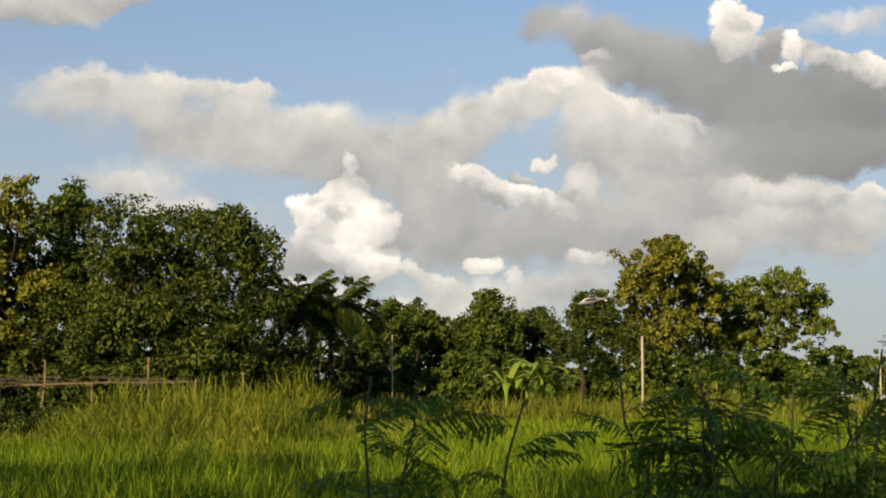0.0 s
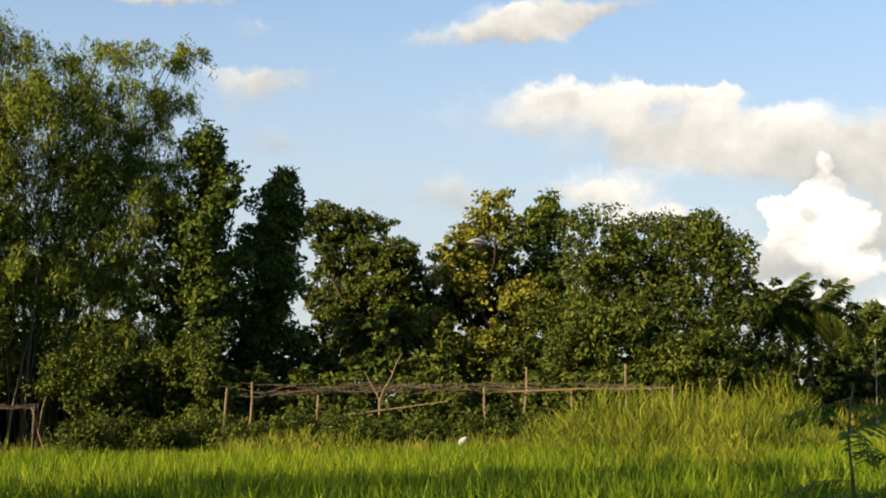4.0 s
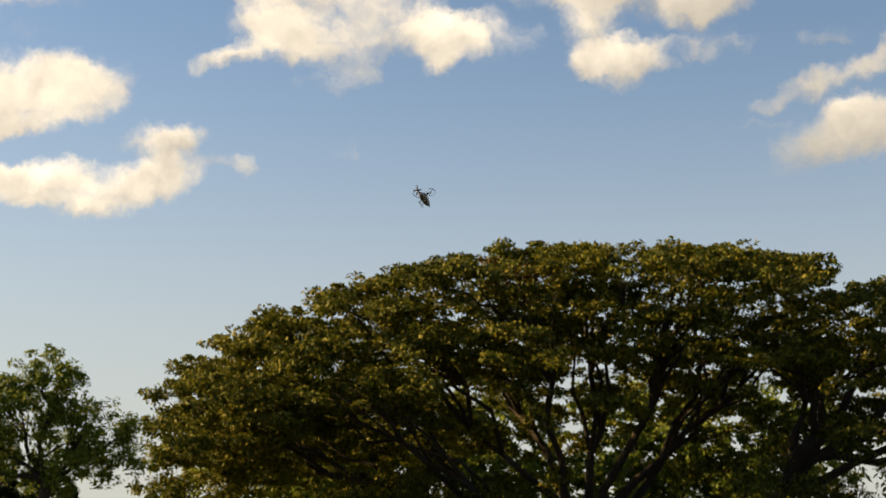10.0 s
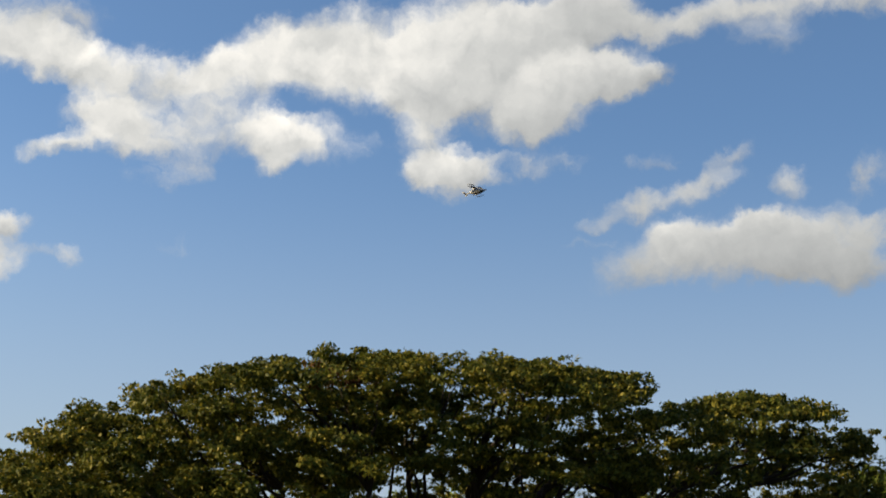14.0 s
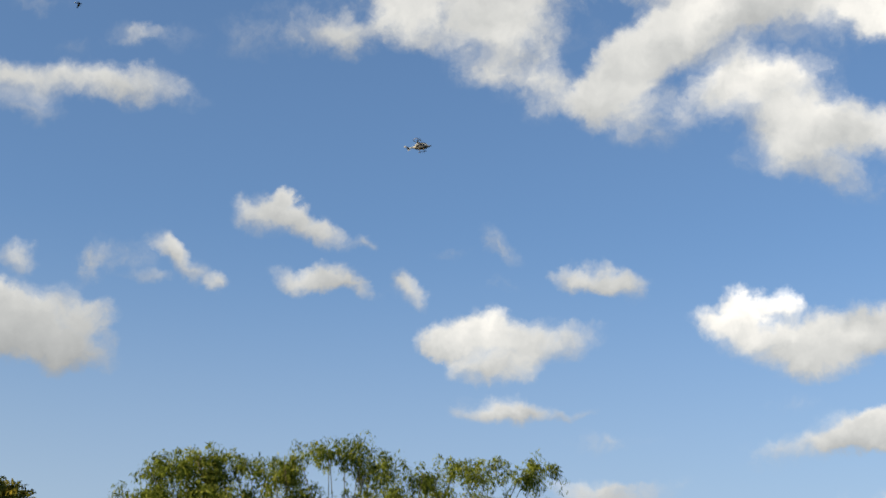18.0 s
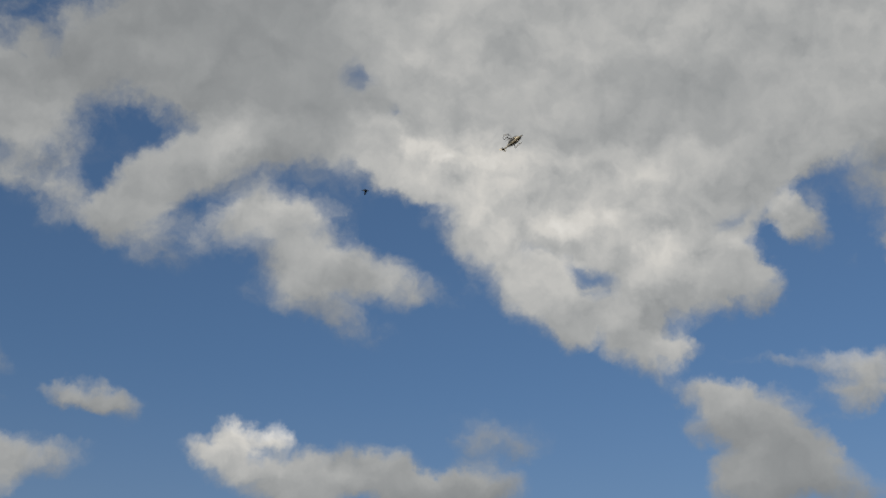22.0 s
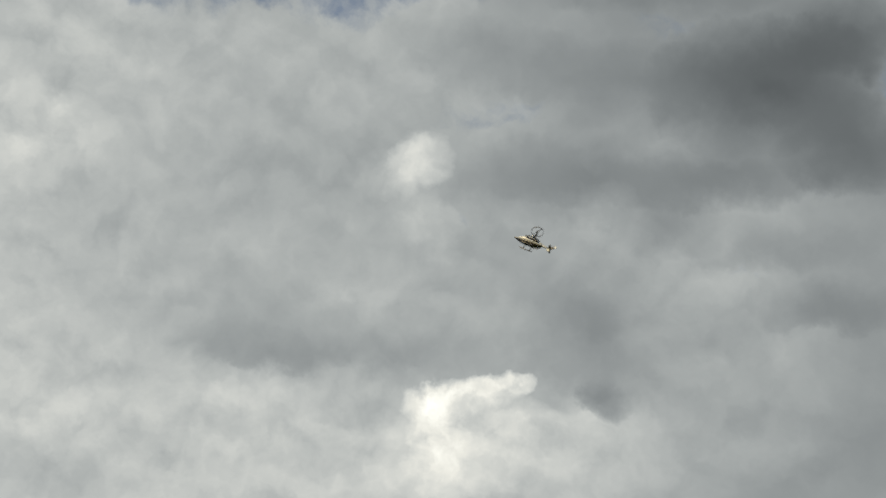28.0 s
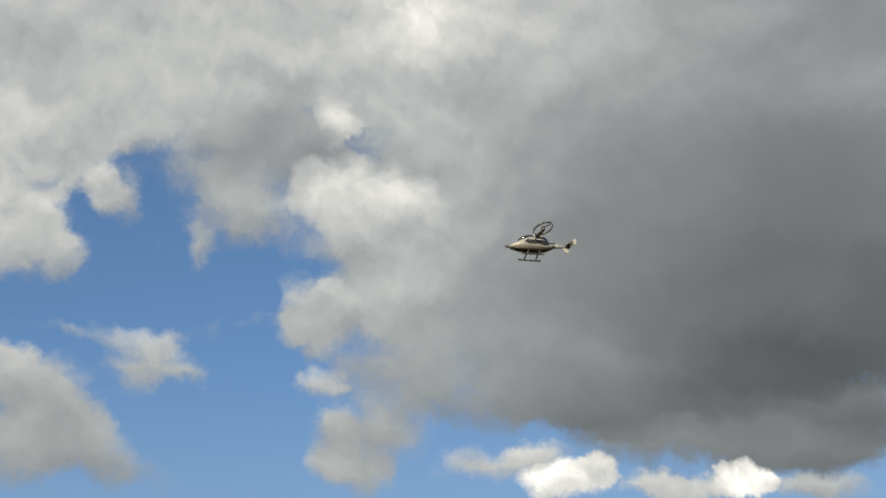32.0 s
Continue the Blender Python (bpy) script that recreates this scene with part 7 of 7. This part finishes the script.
def build_helicopter():
    h = thing("model_helicopter", pose(0, 0, 5), "pale grey and dark model helicopter with two ducted side rotors, flying", "helicopter")
    body = mesh_of("body", *loft([(0.335, -0.035, 0.012, 0.008), (0.30, -0.031, 0.035, 0.018), (0.24, -0.018, 0.058, 0.038), (0.17, 0.002, 0.070, 0.060),
                                  (0.09, 0.016, 0.076, 0.076), (0.0, 0.016, 0.074, 0.076), (-0.08, 0.010, 0.062, 0.060), (-0.15, 0.008, 0.042, 0.044), (-0.20, 0.004, 0.028, 0.028)]))
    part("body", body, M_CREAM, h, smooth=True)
    part("belly", mesh_of("belly", *loft([(0.31, -0.046, 0.022, 0.012), (0.22, -0.056, 0.054, 0.020), (0.10, -0.060, 0.068, 0.027), (-0.02, -0.058, 0.067, 0.027), (-0.12, -0.042, 0.050, 0.020), (-0.19, -0.018, 0.027, 0.010)])),
         M_DARK, h, "dark underside", smooth=True)
    part("nose", mesh_of("nose", *loft([(0.365, -0.030, 0.006, 0.006), (0.352, -0.031, 0.016, 0.013), (0.325, -0.033, 0.019, 0.015), (0.312, -0.033, 0.015, 0.012)])), M_DARK, h, "black nose", smooth=True)
    for s in (-1, 1):
        part("side_window", mesh_of("side_window", *plate([(0.16, 0.004), (0.12, 0.034), (-0.05, 0.030), (-0.13, 0.004), (-0.08, -0.014), (0.11, -0.016)], 0.010)),
             M_SMOKE, h, "dark tinted side window", pose(0.0, s * 0.0715, 0.004, s * 4))
    part("canopy", mesh_of("canopy", *loft([(0.215, 0.050, 0.016, 0.010), (0.18, 0.066, 0.042, 0.022), (0.12, 0.082, 0.052, 0.030), (0.06, 0.094, 0.048, 0.020), (0.03, 0.098, 0.03, 0.010)])), M_SMOKE, h, "smoked canopy glass", smooth=True)
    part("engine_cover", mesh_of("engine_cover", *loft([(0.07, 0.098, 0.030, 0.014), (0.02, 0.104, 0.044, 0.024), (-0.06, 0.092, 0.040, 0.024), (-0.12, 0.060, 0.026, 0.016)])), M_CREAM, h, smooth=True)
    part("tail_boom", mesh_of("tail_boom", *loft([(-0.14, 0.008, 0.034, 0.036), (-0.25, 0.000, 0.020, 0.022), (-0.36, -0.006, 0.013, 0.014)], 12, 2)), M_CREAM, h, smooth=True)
    part("tail_fin", mesh_of("tail_fin", *plate([(-0.30, 0.006), (-0.345, 0.028), (-0.380, 0.066), (-0.415, 0.078), (-0.412, 0.040), (-0.385, -0.004), (-0.32, -0.014)], 0.012)), M_DARK, h, "dark swept tail fin")
    fin = mesh_of("fin_tip", *plate([(-0.408, 0.040), (-0.410, 0.085), (-0.432, 0.110), (-0.452, 0.094), (-0.450, 0.058), (-0.430, 0.036)], 0.008))
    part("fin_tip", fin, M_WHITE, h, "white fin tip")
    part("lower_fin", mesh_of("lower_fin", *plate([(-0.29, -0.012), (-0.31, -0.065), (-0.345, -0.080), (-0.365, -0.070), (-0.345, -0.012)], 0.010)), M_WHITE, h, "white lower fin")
    for s in (-1, 1):
        part("stabiliser", mesh_of("stabiliser", *plate([(-0.31, 0.0), (-0.335, 0.115), (-0.365, 0.12), (-0.372, 0.0)], 0.006)), M_DARK, h, "dark tailplane", pose(0, 0, -0.004, -90 if s > 0 else 90))
        arm = tubes_mesh("rotor_arm", [([(0.02, s * 0.045, 0.088), (-0.012, s * 0.10, 0.102), (-0.030, s * 0.178, 0.104)], [0.020, 0.017, 0.014])], 8)
        part("rotor_arm", arm, M_DARK, h, "dark rotor arm", smooth=True)
        duct = part("duct", mesh_of("duct", *ring_band(0.112, 0.010, 0.006)), M_DARK, h, "dark rotor ring", pose(-0.03, s * 0.195, 0.116, s * 10, 17, 0), smooth=True)
        part("hub", mesh_of("hub", *loft([(0.0, 0.0, 0.012, 0.012), (0.012, 0, 0.020, 0.020), (0.055, 0, 0.016, 0.016), (0.064, 0, 0.006, 0.006)], 12, 2)), M_DARK, duct, "rotor motor", pose(0, 0, -0.032, 0, -90, 0), smooth=True)
        part("duct_strut", tubes_mesh("duct_strut", [([(0, -s * 0.111, 0), (0, 0, -0.004), (0.02, 0.0, -0.01)], [0.009, 0.008, 0.006])], 6), M_DARK, duct)
        ROTORS.append(part("rotor", rotor_mesh(0.104, 2, 0.014), M_DARK, duct, "spinning rotor blades", pose(0, 0, 0.014)))
        skid = tubes_mesh("skid", [([(0.205, s * 0.088, -0.134), (0.190, s * 0.088, -0.146), (0.075, s * 0.088, -0.149), (-0.055, s * 0.088, -0.147)], [0.008, 0.0095, 0.0095, 0.009])], 8)
        part("skid", skid, M_DARK, h, "dark landing skid", smooth=True)
        for x in (0.14, 0.01):
            st = tubes_mesh("skid_strut", [([(x - 0.03, s * 0.045, -0.070), (x - 0.020, s * 0.070, -0.105), (x - 0.005, s * 0.088, -0.145)], [0.009, 0.008, 0.008])], 6)
            part("skid_strut", st, M_DARK, h, smooth=True)
    return h


ROTORS = []
HELI = build_helicopter()


def build_bird():
    b = thing("bird", Matrix.Translation(polar(5, 60, 30)), "small dark swallow in flight", "bird")
    part("body", mesh_of("body", *loft([(0.13, 0.005, 0.008, 0.008), (0.09, 0, 0.035, 0.032), (0, 0, 0.042, 0.038), (-0.09, 0.005, 0.02, 0.016), (-0.13, 0.01, 0.006, 0.005)], 10, 2)), M_DARK, b, smooth=True)
    part("tail", mesh_of("tail", *plate([(-0.10, -0.02), (-0.22, -0.05), (-0.17, 0), (-0.22, 0.05), (-0.10, 0.02)], 0.006)), M_DARK, b, at=pose(0, 0, 0.008, 90))
    for s in (-1, 1):
        w = part("wing", mesh_of("wing", *plate([(0.06, 0.0), (0.04, 0.12), (-0.03, 0.26), (-0.08, 0.30), (-0.05, 0.12), (-0.05, 0.0)], 0.008)), M_DARK, b,
                 at=pose(0, s * 0.03, 0.01, -90 if s > 0 else 90))
        WINGS.append((w, s))
    return b


WINGS = []
BIRD = build_bird()
BIRD.scale = (0.85, 0.85, 0.85)


# ---- what moves ----
def motions():
    # seconds, place, heading from +x, nose up
    flight = [
        (0, 3.50, 35.76, 3.89, 169, -8),
        (0.3, 4.26, 35.67, 3.89, 169, -8),
        (0.6, 4.66, 35.61, 4.04, 171, -6),
        (0.9, 4.75, 35.59, 4.13, 174, -6),
        (1.2, 4.88, 36.58, 4.31, 178, -6),
        (1.5, 4.41, 37.64, 4.33, 183, -5),
        (1.8, 3.44, 38.75, 4.33, 191, -3),
        (2.1, 2.11, 39.85, 4.41, 199, 0),
        (2.5, -0.03, 39.89, 4.55, 208, 4),
        (4.5, -13.42, 30.99, 5.51, 213, 6),
        (5, -16.64, 28.24, 5.45, 217, 12),
        (5.5, -19.70, 26.16, 5.64, 219, 16),
        (6, -21.93, 24.29, 5.82, 220, 3),
        (6.5, -23.65, 22.58, 6.07, 218, -3),
        (7, -25.87, 21.47, 6.68, 200, -4),
        (7.5, -27.86, 20.40, 7.32, 184, -6),
        (8, -29.95, 18.94, 7.96, 176, -6),
        (8.5, -31.74, 17.61, 8.80, 169, -6),
        (9, -33.40, 16.12, 9.87, 160, -6),
        (9.5, -33.89, 14.56, 10.73, 151, -10),
        (10, -34.24, 13.18, 11.47, 131, -20),
        (10.5, -33.55, 11.84, 11.74, 113, -22),
        (11, -33.53, 11.55, 12.16, 97, -18),
        (11.5, -34.24, 12.23, 12.66, 75, -4),
        (12, -34.80, 13.28, 13.16, 61, 0),
        (12.5, -36.13, 14.90, 14.01, 40, 2),
        (13, -37.23, 16.85, 14.99, 30, 3),
        (13.5, -37.19, 18.81, 15.72, 29, 5),
        (14, -36.85, 21.04, 16.59, 30, 6),
        (14.5, -36.28, 23.34, 17.56, 32, 6),
        (16.5, -29.29, 30.54, 19.64, 32, 6),
        (17, -27.13, 32.16, 20.18, 32, 6),
        (17.5, -24.82, 33.73, 20.63, 31, 7),
        (18, -22.39, 35.17, 21.04, 27, 10),
        (18.5, -20.02, 36.36, 21.43, 21, 16),
        (19, -17.89, 37.22, 21.85, 11, 22),
        (19.5, -15.89, 37.93, 22.21, 5, 24),
        (20, -14.11, 38.44, 22.56, 0, 24),
        (20.5, -12.22, 38.85, 22.99, -5, 25),
        (21, -10.18, 39.13, 23.53, -9, 26),
        (21.5, -8.02, 39.27, 24.18, -14, 27),
        (22, -5.66, 38.43, 24.32, -20, 28),
        (22.5, -3.53, 38.27, 25.01, -27, 28),
        (23, -1.27, 37.95, 25.75, -34, 26),
        (23.5, 1.15, 36.60, 25.99, -46, 24),
        (24, 3.35, 35.12, 26.18, -61, 20),
        (24.5, 5.36, 33.49, 26.37, -81, 14),
        (25, 6.84, 31.04, 25.89, -108, 8),
        (25.5, 7.83, 28.76, 25.17, -135, 8),
        (26, 8.67, 27.28, 25.05, -164, 8),
        (26.5, 9.14, 25.97, 24.80, -187, 6),
        (28.5, 7.17, 18.23, 18.70, -195, 33),
        (29, 6.70, 16.98, 17.19, -197, 35),
        (29.5, 6.30, 16.14, 15.80, -197, 37),
        (30, 5.87, 15.21, 14.19, -197, 38),
        (30.5, 5.46, 14.32, 12.48, -197, 34),
        (31, 5.42, 13.98, 11.16, -195, 24),
        (31.5, 5.42, 13.89, 9.72, -191, 11),
        (32, 5.52, 14.39, 8.74, -187, 1),
    ]
    walk(HELI, [(t, pose(x, y, z, 0, -up, turn)) for t, x, y, z, turn, up in flight])
    for i, r in enumerate(ROTORS):
        way_round = 1 if i else -1
        walk(r, [(k / 10, pose(0, 0, 0.014, 0, 0, way_round * 77 * k)) for k in range(321)])
    bird = [(0, -50, -60, 30, 100), (13, -66, -25, 30, 80), (17, -44, 30, 31, 48), (19, -34.6, 39.7, 30.3, 46), (20, -30.4, 44.5, 27.9, 36), (21, -22.6, 48.6, 28.6, 28),
            (22.4, -8.9, 51.7, 30.8, 8), (23, -1.3, 52.2, 31.2, 2), (23.6, 5.1, 52.4, 30.4, -2), (26, 34, 50, 28, -10), (32, 105, 36, 26, -16)]
    walk(BIRD, [(t, pose(x, y, z, 0, 0, a)) for t, x, y, z, a in bird])
    for w, s in WINGS:
        walk(w, [(k * 0.2, pose(0, s * 0.03, 0.01, (-90 if s > 0 else 90) + s * (28 if k % 2 else -20))) for k in range(161)])


motions()
